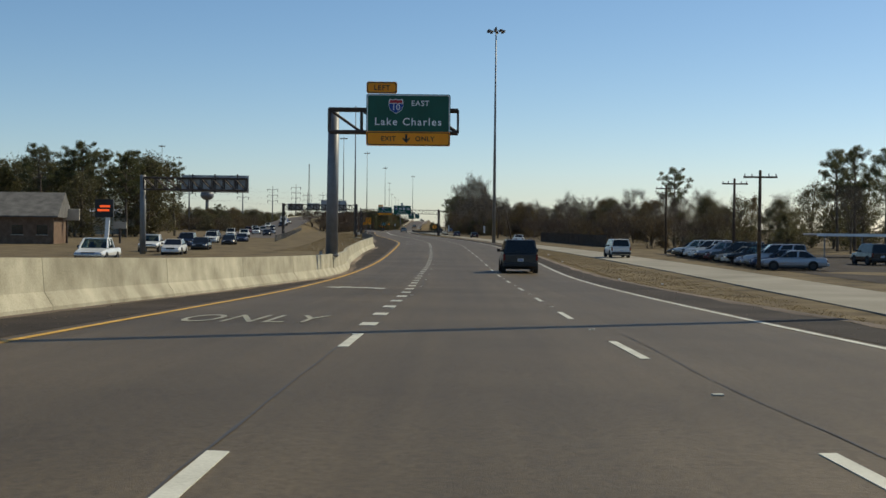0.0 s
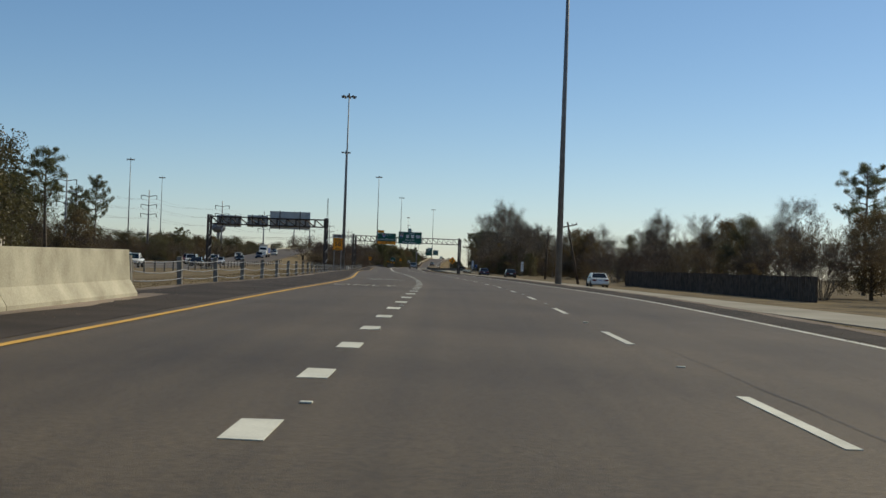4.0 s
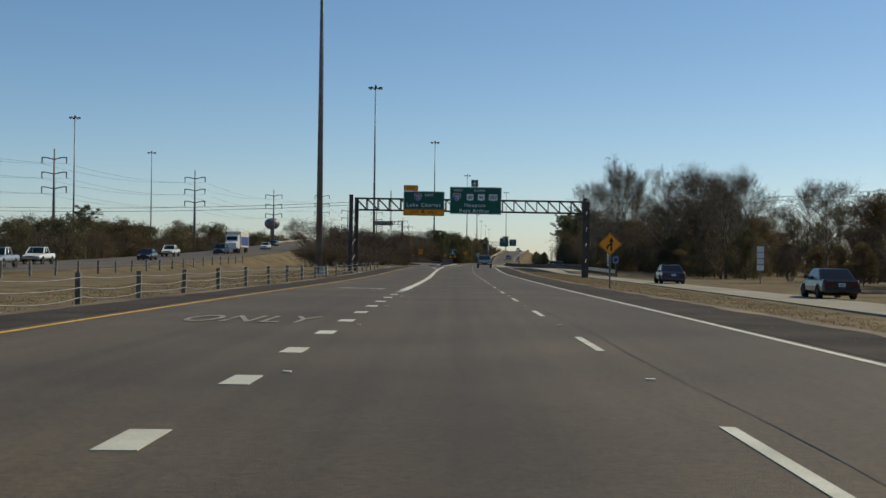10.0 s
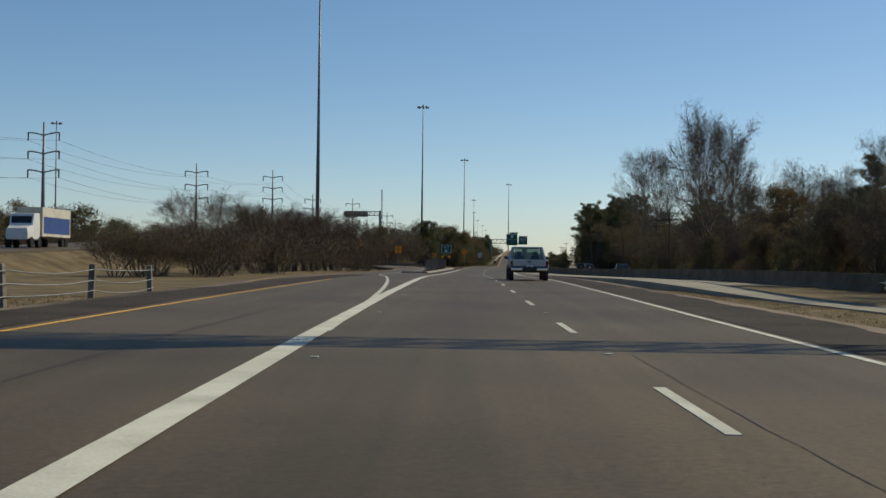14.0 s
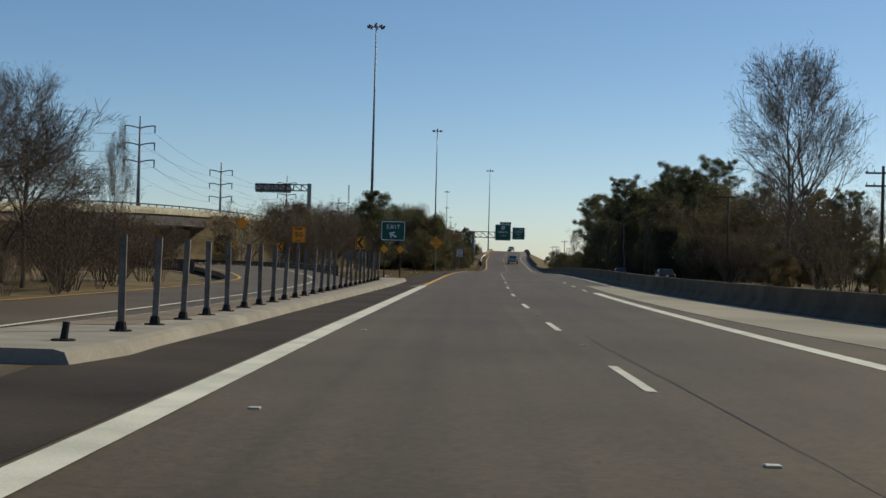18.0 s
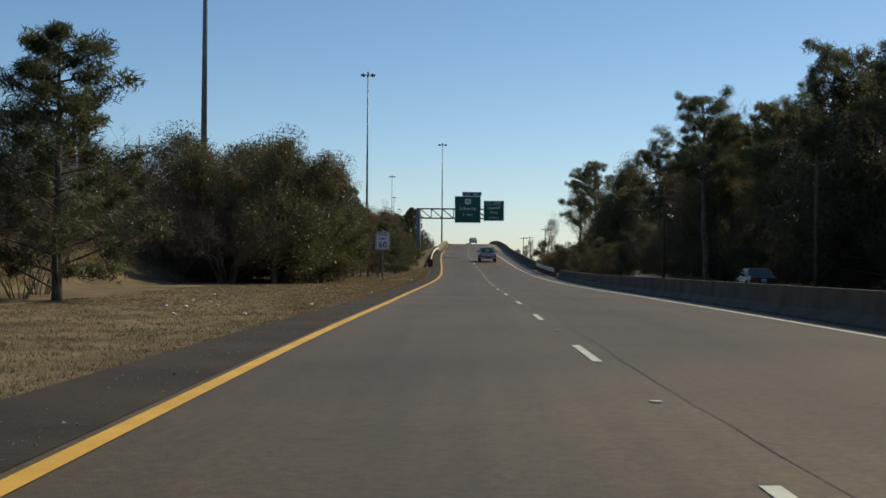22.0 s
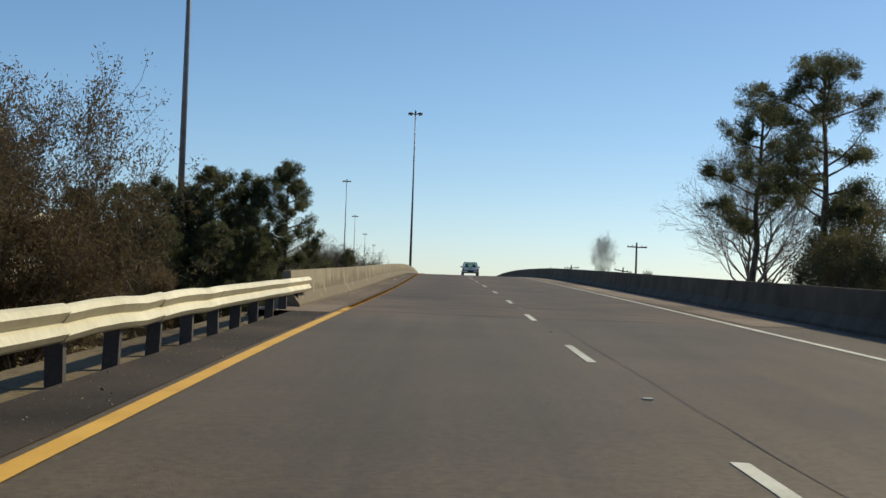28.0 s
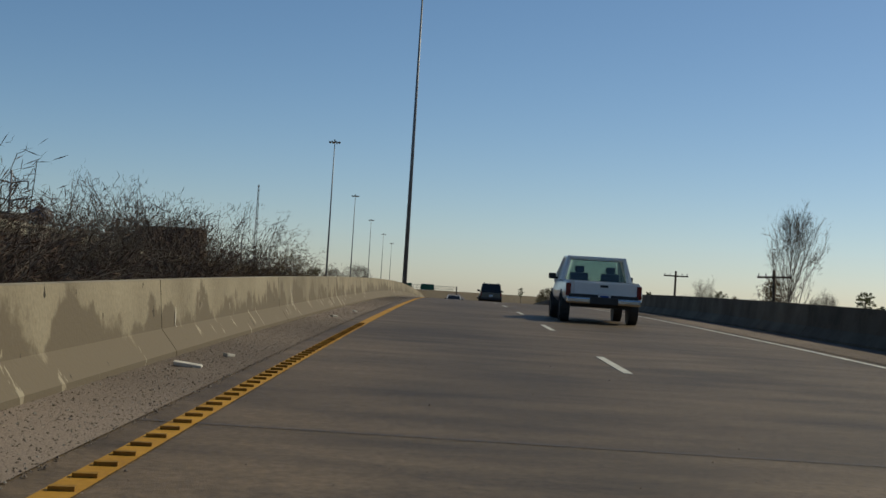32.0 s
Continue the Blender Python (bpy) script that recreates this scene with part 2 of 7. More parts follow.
RUST = surface("rusty_end_plate", (0.05, 0.025, 0.015), (0.12, 0.06, 0.035), 0.4, 25.0, 0.9, 0.3)
RAIL_METAL = surface("guard_rail_zinc", (0.46, 0.41, 0.27), (0.66, 0.6, 0.43), 0.8, 14.0, 0.5, 0.1, 0.35)
ALU = surface("sign_back_aluminium", (0.36, 0.36, 0.36), (0.5, 0.5, 0.5), 1.0, 12.0, 0.5, 0.05, 0.5)
GREEN_SIGN = surface("green_sign_sheeting", (0.0, 0.075, 0.045), (0.002, 0.105, 0.065), 1.0, 12.0, 0.5, 0.0)
YELLOW_SIGN = surface("amber_sign_sheeting", (0.95, 0.31, 0.0), (1.0, 0.36, 0.0), 1.0, 12.0, 0.5, 0.0)
SIGN_WHITE = surface("white_sign_sheeting", (0.72, 0.74, 0.74), (0.85, 0.86, 0.86), 1.0, 12.0, 0.5, 0.0)
SIGN_BLACK = surface("black_sign_ink", (0.012, 0.012, 0.012), (0.025, 0.025, 0.025), 1.0, 12.0, 0.6, 0.0)
SIGN_BLUE = surface("blue_sign_sheeting", (0.01, 0.05, 0.24), (0.015, 0.07, 0.3), 1.0, 12.0, 0.5, 0.0)
SIGN_RED = surface("red_sign_sheeting", (0.4, 0.015, 0.02), (0.5, 0.02, 0.03), 1.0, 12.0, 0.5, 0.0)
BARK = surface("bark", (0.06, 0.048, 0.036), (0.17, 0.14, 0.11), 0.5, 12.0, 0.95, 0.7)
BARK_PALE = surface("grey_bark", (0.085, 0.068, 0.052), (0.2, 0.165, 0.13), 0.5, 12.0, 0.95, 0.5)
NEEDLES = leafy("pine_needles", (0.05, 0.058, 0.024), (0.145, 0.145, 0.064), 1.2, 6.0, 0.5, 0.5)
LEAVES = leafy("oak_leaves", (0.05, 0.049, 0.022), (0.155, 0.134, 0.062), 1.2, 6.0, 0.45, 0.5)
DRY_LEAVES = leafy("russet_leaves", (0.08, 0.055, 0.028), (0.2, 0.145, 0.07), 1.2, 6.0, 0.7, 0.45)
SCRUB = leafy("dry_scrub", (0.065, 0.047, 0.028), (0.19, 0.14, 0.08), 1.0, 8.0, 0.9, 0.3)
TWIGS = surface("reddish_brown_twigs", (0.068, 0.044, 0.032), (0.17, 0.112, 0.08), 1.0, 8.0, 0.9, 0.0)
WOOD_POLE = surface("utility_pole_wood", (0.05, 0.035, 0.025), (0.13, 0.095, 0.07), 0.5, 15.0, 0.9, 0.4)
POST_WOOD = surface("weathered_post_wood", (0.12, 0.11, 0.095), (0.26, 0.235, 0.2), 0.4, 20.0, 0.9, 0.4)
RUBBER = surface("tyre_rubber", (0.012, 0.012, 0.012), (0.03, 0.03, 0.03), 0.5, 40.0, 0.85, 0.2)
BLACK_PLASTIC = surface("black_plastic", (0.015, 0.015, 0.015), (0.035, 0.035, 0.035), 0.5, 40.0, 0.6, 0.1)
CLEAR_GLASS = bpy.data.materials.new("tinted_clear_glass")
CLEAR_GLASS.use_nodes = True
nt = CLEAR_GLASS.node_tree
nt.nodes.remove(nt.nodes["Principled BSDF"])
see, shine, both = nt.nodes.new("ShaderNodeBsdfTransparent"), nt.nodes.new("ShaderNodeBsdfGlossy"), nt.nodes.new("ShaderNodeMixShader")
see.inputs["Color"].default_value = rgb(0.62, 0.7, 0.68)
shine.inputs["Roughness"].default_value = 0.04
both.inputs[0].default_value = 0.08
nt.links.new(see.outputs[0], both.inputs[1])
nt.links.new(shine.outputs[0], both.inputs[2])
nt.links.new(both.outputs[0], nt.nodes["Material Output"].inputs["Surface"])
GLASS = glossy("car_glass", (0.012, 0.014, 0.016), 0.06, 0.0, 0.0)
TAIL = glossy("tail_lens", (0.14, 0.006, 0.006), 0.2)
HEAD = glossy("headlamp_lens", (0.6, 0.6, 0.62), 0.12)
ALLOY = glossy("alloy_rim", (0.35, 0.35, 0.36), 0.35, 0.8)
CHROME = glossy("chrome", (0.6, 0.6, 0.6), 0.2, 1.0)
PLATE = surface("plate_white", (0.6, 0.6, 0.6), (0.75, 0.75, 0.75), 0.5, 30.0, 0.5, 0.0)
PAINTS = {
    "charcoal": glossy("charcoal_car_paint", (0.02, 0.021, 0.023), 0.3, 0.2, 0.5),
    "white": glossy("white_car_paint", (0.72, 0.72, 0.7), 0.35, 0.0, 0.5),
    "silver": glossy("silver_car_paint", (0.36, 0.38, 0.42), 0.35, 0.5, 0.5),
    "black": glossy("black_car_paint", (0.012, 0.012, 0.014), 0.25, 0.0, 0.5),
    "blue": glossy("dark_blue_car_paint", (0.02, 0.035, 0.08), 0.3, 0.2, 0.5),
    "red": glossy("dark_red_car_paint", (0.13, 0.015, 0.015), 0.3, 0.1, 0.5),
    "tan": glossy("tan_car_paint", (0.3, 0.26, 0.2), 0.35, 0.3, 0.5),
}
BRICK = surface("brown_brick", (0.12, 0.075, 0.05), (0.24, 0.16, 0.11), 0.6, 9.0, 0.9, 0.4)
ROOFING = surface("grey_roofing", (0.09, 0.085, 0.08), (0.2, 0.19, 0.175), 1.0, 14.0, 0.85, 0.3)
STUCCO = surface("pale_stucco", (0.42, 0.38, 0.32), (0.6, 0.56, 0.48), 1.5, 20.0, 0.9, 0.2)
BLUE_PANEL = surface("blue_panel", (0.02, 0.05, 0.2), (0.03, 0.08, 0.28), 1.0, 15.0, 0.6, 0.0)
MOUND = surface("red_earth", (0.16, 0.075, 0.04), (0.28, 0.15, 0.09), 1.0, 12.0, 0.95, 0.6)
SCRAPE = surface("pale_scraped_concrete", (0.5, 0.45, 0.36), (0.66, 0.6, 0.5), 0.3, 40.0, 0.85, 0.2)

# ---- building helpers ----
def thing(name, label, category, at=(0, 0, 0), turn=0.0, group="", kind=""):
    ob = new(name)
    ob.empty_display_size = 0.2
    ob.matrix_world = pose(*at, 0, 0, turn)
    return tagged(ob, label, category, group, kind)


def part(name, bm, material, parent=None, label="", smooth=False):
    me = bpy.data.meshes.new(name)
    if isinstance(bm, tuple):
        me.from_pydata(bm[0], [], bm[1])
    else:
        bm.to_mesh(me)
        bm.free()
    me.materials.append(material)
    if smooth:
        me.polygons.foreach_set("use_smooth", [True] * len(me.polygons))
    ob = new(name, me)
    ob.parent = parent
    return tagged(ob, label)


def again(ob, parent, m, name=None):
    """The same mesh again as another part."""
    o = new(name or ob.name.split(".")[0], ob.data)
    o.parent = parent
    o.matrix_basis = m
    return o


def box(bm, c, s, turn=(0, 0, 0), bevel=0.0):
    r = bmesh.ops.create_cube(bm, size=1.0, matrix=pose(*c, *turn) @ Matrix.Diagonal((*s, 1)))
    if bevel:
        es = list({e for v in r["verts"] for e in v.link_edges})
        bmesh.ops.bevel(bm, geom=es, offset=bevel, segments=2, affect="EDGES", profile=0.6)
    return bm


def rod(bm, a, b, r0, r1=None, n=8, caps=True):
    a, b = Vector(a), Vector(b)
    d = b - a
    m = Matrix.Translation((a + b) / 2) @ d.to_track_quat("Z", "Y").to_matrix().to_4x4()
    bmesh.ops.create_cone(bm, cap_ends=caps, segments=n, radius1=r0, radius2=r0 if r1 is None else r1, depth=d.length, matrix=m)
    return bm


def prism(bm, outline, x0, x1, y_taper=None):
    """A closed outline in (y, z), drawn out from x0 to x1."""
    a = [bm.verts.new((x0, y, z)) for y, z in outline]
    b = [bm.verts.new((x1, y, z)) for y, z in outline]
    n = len(outline)
    bm.faces.new(a[::-1])
    bm.faces.new(b)
    for i in range(n):
        bm.faces.new((a[i], a[(i + 1) % n], b[(i + 1) % n], b[i]))
    bmesh.ops.recalc_face_normals(bm, faces=bm.faces)
    return bm


def plate(bm, outline, depth, back=0.0):
    """An upright plate that faces -y: outline in (x, z), thick towards +y."""
    a = [bm.verts.new((x, back, z)) for x, z in outline]
    b = [bm.verts.new((x, back + depth, z)) for x, z in outline]
    n = len(outline)
    bm.faces.new(a)
    bm.faces.new(b[::-1])
    for i in range(n):
        bm.faces.new((a[i], b[i], b[(i + 1) % n], a[(i + 1) % n]))
    bmesh.ops.recalc_face_normals(bm, faces=bm.faces)
    return bm


def rounded(x0, z0, x1, z1, r, n=4):
    out = []
    for cx, cz, a0 in ((x1 - r, z1 - r, 0), (x0 + r, z1 - r, 90), (x0 + r, z0 + r, 180), (x1 - r, z0 + r, 270)):
        out += [(cx + r * math.cos(radians(a0 + 90 * i / n)), cz + r * math.sin(radians(a0 + 90 * i / n))) for i in range(n + 1)]
    return out


def curve(points):
    """A smooth function through (s, value) pairs."""
    s, v = np.array(points, float).T
    d = np.gradient(v, s)

    def f(q):
        q = min(max(q, s[0]), s[-1])
        i = min(max(int(np.searchsorted(s, q)) - 1, 0), len(s) - 2)
        h = s[i + 1] - s[i]
        u = (q - s[i]) / h
        return float((2 * u**3 - 3 * u**2 + 1) * v[i] + (u**3 - 2 * u**2 + u) * h * d[i] + (-2 * u**3 + 3 * u**2) * v[i + 1] + (u**3 - u**2) * h * d[i + 1])

    return f


# The plan: the white lane line of the main road, its level, and the lines beside it, by distance ahead.
middle = curve([(-400, -1.5), (-60, 0.6), (10, 1.35), (60, 1.75), (115, 1.7), (170, 0.95), (210, -1.2), (250, -3.77), (300, -6.7), (357, -9.95),
              (430, -13.9), (497, -16.9), (540, -18.0), (595, -18.2), (655, -17.8), (725, -16.92), (813, -16.92), (856, -16.4), (935, -15.8), (1100, -14.6),
              (1400, -12.6), (2600, -4.0)])
swerve = curve([(-400, -0.2), (0, -0.22), (20, -0.22), (40, 0.03), (66, 0.15), (96, 0.25), (140, 0.1), (173, 0.02), (203, 0.03), (226, 0.06), (255, 0.16), (275, 0.13), (306, 0.05), (340, 0.04),
                (356, 0.0), (388, -0.15), (430, 0.0), (475, 0.06), (510, -0.02), (542, -0.08), (564, -0.02), (596, -0.12), (630, -0.11), (653, 0.06), (687, 0.0), (720, 0.02), (813, -0.07), (838, 0.15),
                (869, 0.1), (904, 0.28), (939, 0.24), (1000, 0.2), (1300, 0.0), (2600, 0.0)])


def lane(y):
    return middle(y) + swerve(y)


left_line = curve([(-400, -3.6), (0, -3.45), (20, -3.5), (35, -3.72), (64, -3.93), (90, -3.78), (170, -3.53), (198, -3.54), (222, -3.68), (250, -3.86), (278, -3.8), (306, -3.87), (330, -3.77), (356, -3.7),
                   (386, -3.75), (430, -3.95), (475, -4.07), (512, -3.93), (535, -3.67), (563, -3.62), (593, -3.7), (622, -3.72), (653, -3.8), (684, -3.73), (713, -3.65), (760, -3.75), (807, -3.85),
                   (837, -3.87), (867, -3.72), (898, -3.85), (930, -3.75), (1300, -3.75)])
yellow_line = curve([(-400, -7.7), (0, -7.7), (42, -7.6), (95, -7.3), (130, -7.15), (175, -7.3), (230, -8.0), (284, -8.4), (365, -8.1), (440, -8.1)])
white_edge = curve([(-400, 3.4), (0, 3.4), (50, 3.32), (106, 3.9), (130, 3.75), (175, 3.25), (280, 2.97), (363, 2.94), (392, 2.9), (440, 3.1), (500, 3.4)])
level = curve([(-400, 4.4), (-250, 4.6), (-120, 3.9), (-40, 2.3), (0, 1.41), (13, 1.11), (26, 0.79), (39, 0.48), (52, 0.23), (66, 0.04), (79, -0.03), (92, -0.02),
               (118, 0.15), (145, 0.3), (171, 0.29), (238, 0.26), (265, 0.17), (293, 0.1), (334, -0.05), (377, -0.09), (420, 0.06), (450, 0.09), (481, -0.07),
               (511, -0.17), (540, -0.1), (584, 0.18), (628, 0.2), (659, 0.07), (690, -0.05), (705, -0.04), (720, 0.05), (745, 0.5), (783, 1.75),
               (813, 2.58), (844, 3.41), (875, 4.26), (906, 5.03), (922, 5.32), (950, 5.7), (990, 5.85), (1040, 5.2), (1120, 2.8), (1200, 1.0), (1300, 0.5), (2600, 0.5)])
opp_x = curve([(-400, -18), (0, -19), (100, -21), (250, -33.0), (400, -47), (500, -54), (600, -59), (664, -56.4), (800, -50), (1000, -44), (1400, -38), (2600, -30)])
opp_z = curve([(-400, 3.0), (-100, 1.0), (0, 0.2), (100, -0.3), (300, -0.2), (400, 0.3), (500, 1.9), (580, 4.0), (640, 6.1), (700, 6.9), (760, 6.7), (860, 7.6), (960, 8.6), (1010, 8.4), (1080, 6.4), (1180, 2.5), (1280, 0.8), (2600, 0.5)])


def ribbon(y0, y1, left, right, dz, step=4.0, drop=0.0):
    """A strip of road from left(y) to right(y), dz above the main road's level, with a lip down at both sides if drop is given."""
    n = max(2, int((y1 - y0) / step) + 1)
    vs, fs = [], []
    for i in range(n):
        y = y0 + (y1 - y0) * i / (n - 1)
        a, b, z = left(y), right(y), level(y) + dz
        vs += [(a, y, z - drop), (a, y, z), (b, y, z), (b, y, z - drop)]
        if i:
            k = 4 * (i - 1)
            fs.append((k + 1, k + 2, k + 6, k + 5))
            if drop:
                fs += [(k, k + 1, k + 5, k + 4), (k + 2, k + 3, k + 7, k + 6)]
    return vs, fs


def off(d):
    return lambda y: lane(y) + d


def sweep(section, ys, xf, zf, closed=True):
    """A section of (across, up) points carried along the ys."""
    vs, fs, n = [], [], len(section)
    for y in ys:
        vs += [(xf(y) + a, y, zf(y) + b) for a, b in section]
    for i in range(len(ys) - 1):
        for j in range(n if closed else n - 1):
            a, b = i * n + j, i * n + (j + 1) % n
            fs.append((a, b, b + n, a + n))
    if closed:
        fs += [tuple(range(n))[::-1], tuple(range((len(ys) - 1) * n, len(ys) * n))]
    return vs, fs


def steps(y0, y1, d):
    n = max(1, round((y1 - y0) / d))
    return [y0 + (y1 - y0) * i / n for i in range(n + 1)]

# ---- ground and roads ----
wall_off = curve([(-400, -10.2), (0, -10.15), (30, -10.05), (48, -9.2), (62, -8.35), (72, -8.35), (86, -9.2), (105, -9.7), (134, -9.6)])
exit_right = curve([(394, -15.8), (410, -16.95), (430, -18.7), (455, -21.4), (480, -24.6), (502, -25.9), (516, -26.2), (530, -26.2), (545, -26.35), (556, -27.1), (570, -29.6), (580, -31.8), (600, -36.5), (620, -43.0), (640, -52), (655, -62), (668, -74), (680, -90), (690, -120)])
exit_left = curve([(394, -20.3), (440, -25.6), (480, -29.0), (516, -30.1), (532, -29.9), (548, -30.0), (556, -30.6), (566, -32.8), (585, -38.2), (600, -42.6), (620, -49.6), (640, -59), (655, -69), (668, -81), (680, -97), (690, -128)])
edge_right = curve([(-400, 12), (470, 11.2), (500, 9.3), (516, 7.4), (548, 5.55), (600, 5.15), (665, 4.85), (732, 4.2), (819, 4.1), (870, 4.4), (960, 4.6), (2600, 4.6)])
barrier_right = curve([(425, 13.4), (464, 12.8), (500, 10.4), (516, 8.2), (548, 6.1), (600, 5.65), (660, 5.6), (740, 5.55), (770, 5.6), (820, 6.0), (870, 6.4), (960, 6.6), (2600, 6.6)])
ramp_left = curve([(-400, 13.0), (100, 12.4), (200, 11.6), (300, 12.4), (391, 11.8), (440, 10.6), (470, 8.2), (500, 5.9), (521, 4.4), (548, 3.9)])
ramp_right = curve([(-400, 18.5), (100, 17.6), (200, 16.2), (300, 16.4), (391, 14.6), (440, 13.2), (470, 12.3), (500, 10.2), (516, 9.2), (548, 7.2), (600, 6.3)])


def smoothstep(a, b, v):
    u = min(max((v - a) / (b - a), 0.0), 1.0)
    return u * u * (3 - 2 * u)


def ground_z(x, y):
    d = x - lane(y)
    lv = level(y)
    left = -10.6 if y < 400 else -10.6 + 5.4 * smoothstep(400, 470, y) - 1.4 * smoothstep(700, 740, y)
    right = 6.2 + (barrier_right(y) - 6.0 if y > 500 else 0.0)
    base = -0.46 if d > 0 else -0.3
    out = max(0.0, d - right, left - d)
    z = max(base, lv - 0.12 - 0.42 * out)
    if lv - 0.12 < base:
        z = min(z, lv - 0.12 + 0.3 * out) if out < 1.5 else z
    if d < -12:
        ox = opp_x(y)
        away = max(0.0, x - ox - 1.0, ox - 15.0 - x)
        up = opp_z(y) - 0.14
        if 596 < y < 664:
            up -= min(0.9 * min(y - 596, 664 - y), 9.0)
        up += (-0.4 - up) * smoothstep(730, 800, y)
        z = max(z, up - 0.45 * away, -0.35)
    if -130 < x < -24 and 500 < y < 690:
        a, b = exit_left(y) - 2, exit_right(y) + 2
        if a < x < b and y < 650:
            z = min(z, -0.3)
    far = max(0.0, abs(d) - 45)
    return z + 0.25 * min(1, far / 60) * noise.noise(Vector((x * 0.02, y * 0.02, 0))) + (0.05 * noise.noise(Vector((x * 0.35, y * 0.35, 3))) if out > 1.0 else 0.0)


ds = [-3000, -1200, -600, -350, -220, -160, -130] + list(range(-112, -56, 4)) + list(range(-56, -14, 2)) + [-14, -12.5, -11.2, -10.4, -8, -6, -5, -4, 0, 5, 6.3, 7.2, 8.2, 9.4, 10.6, 12, 13.5, 15, 17, 19, 22, 26, 31, 37, 45, 60, 90, 150, 260, 600, 1200, 3000]
ys = [-2500, -900, -500] + list(range(-300, 1300, 5)) + [1330, 1400, 1500, 1700, 2000, 2600, 3400, 4800]
vs = [(lane(y) + d, y, ground_z(lane(y) + d, y)) for y in ys for d in ds]
nd = len(ds)
rows_z = [np.array([v[2] for v in vs[j * nd:(j + 1) * nd]]) for j in range(len(ys))]


def land(x, y):
    """The height of the built ground sheet."""
    j = min(max(int(np.searchsorted(ys, y)) - 1, 0), len(ys) - 2)
    a, b = (float(np.interp(x - lane(ys[k]), ds, rows_z[k])) for k in (j, j + 1))
    return a + (b - a) * (y - ys[j]) / (ys[j + 1] - ys[j])


fs = [(j * nd + i, j * nd + i + 1, (j + 1) * nd + i + 1, (j + 1) * nd + i) for j in range(len(ys) - 1) for i in range(nd - 1)]
tagged(part("ground", (vs, fs), GRASS_GROUND, smooth=True), "flat ground of dry brown winter grass", "ground", kind="structure")

shoulder_out = curve([(500, -5.6), (560, -5.6), (590, -5.3), (650, -4.95), (690, -4.78), (824, -4.8)])
road = part("road", ribbon(-400, 824, lambda y: lane(y) + (-10.6 + 5.0 * smoothstep(470, 560, y) if y < 560 else shoulder_out(y)), lambda y: lane(y) + (5.3 if y < 500 else barrier_right(y) + 0.1 - 0.0), 0.0, 4, 0.3), ASPHALT)
tagged(road, "worn grey asphalt highway with three lanes", "road", kind="structure")
deck_road = part("bridge_road", ribbon(824, 2600, off(-5.7), lambda y: lane(y) + barrier_right(y) + 0.7, 0.0, 6, 0.9), DECK)
tagged(deck_road, "brown worn concrete deck of a highway overpass", "road", kind="structure")
part("shoulder_strip", ribbon(-400, 470, lambda y: lane(y) - 10.55, lambda y: lane(y) + yellow_line(y) - 0.3, 0.006), ASPHALT_DARK, road, "dark gritty asphalt shoulder")
part("shoulder_strip", ribbon(535, 824, lambda y: lane(y) + shoulder_out(y), lambda y: lane(y) + left_line(y) - 0.16 - 1.0 * (1 - smoothstep(535, 560, y)), 0.006), ASPHALT_DARK, road, "dark gritty asphalt shoulder")
part("shoulder_strip", ribbon(-400, 490, lambda y: lane(y) + white_edge(y) + 0.2, off(5.25), 0.006), ASPHALT_DARK, road, "dark gritty asphalt shoulder")
part("shoulder_strip", ribbon(490, 550, lambda y: lane(y) + left_line(y) - 0.2 - 2.0 * smoothstep(490, 513, y), lambda y: lane(y) + left_line(y) - 0.2, 0.005), ASPHALT_DARK, road, "dark gritty asphalt shoulder")
part("shoulder_strip", ribbon(824, 1300, off(-5.2), off(-4.05), 0.008), GRAVEL, deck_road, "shoulder covered with fine gravel")
part("shoulder_strip", ribbon(824, 1300, lambda y: lane(y) + edge_right(y) + 0.3, lambda y: lane(y) + barrier_right(y), 0.008), GRAVEL, deck_road, "shoulder covered with fine gravel")
ragged = lambda y, s: 0.28 + 0.5 * abs(noise.noise(Vector((y * 0.16, s, 0)))) + 0.12 * noise.noise(Vector((y * 1.3, s, 1)))
part("dirt_drift", ribbon(-80, 136, lambda y: lane(y) + wall_off(y), lambda y: lane(y) + wall_off(y) + 0.3 + ragged(y, 1), 0.012, 0.7), GRAVEL, road, "drift of dirt and grit along the wall foot")
part("dirt_drift", ribbon(136, 470, lambda y: lane(y) - 10.62, lambda y: lane(y) - 10.55 + ragged(y, 2), 0.012, 0.8), GRAVEL, road, "ragged drift of dirt at the edge of the shoulder")
part("dirt_drift", ribbon(0, 490, lambda y: lane(y) + 5.3 - ragged(y, 3), lambda y: lane(y) + 5.32, 0.012, 0.8), GRAVEL, road, "ragged drift of dirt at the edge of the shoulder")
exit_road = part("exit_ramp", ribbon(394, 690, lambda y: exit_left(y) - 0.6, lambda y: exit_right(y) + (1.8 if y > 470 else 5.0), -0.012, 3, 0.3), ASPHALT)
tagged(exit_road, "asphalt exit ramp that bends away under an overpass", "road", kind="structure")
frontage = part("frontage_road", ribbon(-400, 560, lambda y: lane(y) + ramp_left(y), lambda y: lane(y) + ramp_right(y), -0.3, 4, 0.3), CONC_ROAD)
for v in frontage.data.vertices:
    v.co.z = (min(v.co.z, -0.4) if v.co.z > level(v.co.y) - 0.5 else -0.9) if v.co.y < 425 else (-0.4 + (level(v.co.y) + 0.41) * smoothstep(425, 470, v.co.y) if v.co.z > level(v.co.y) - 0.5 else -0.9)
tagged(frontage, "pale concrete frontage road and slip lane", "road", kind="structure")
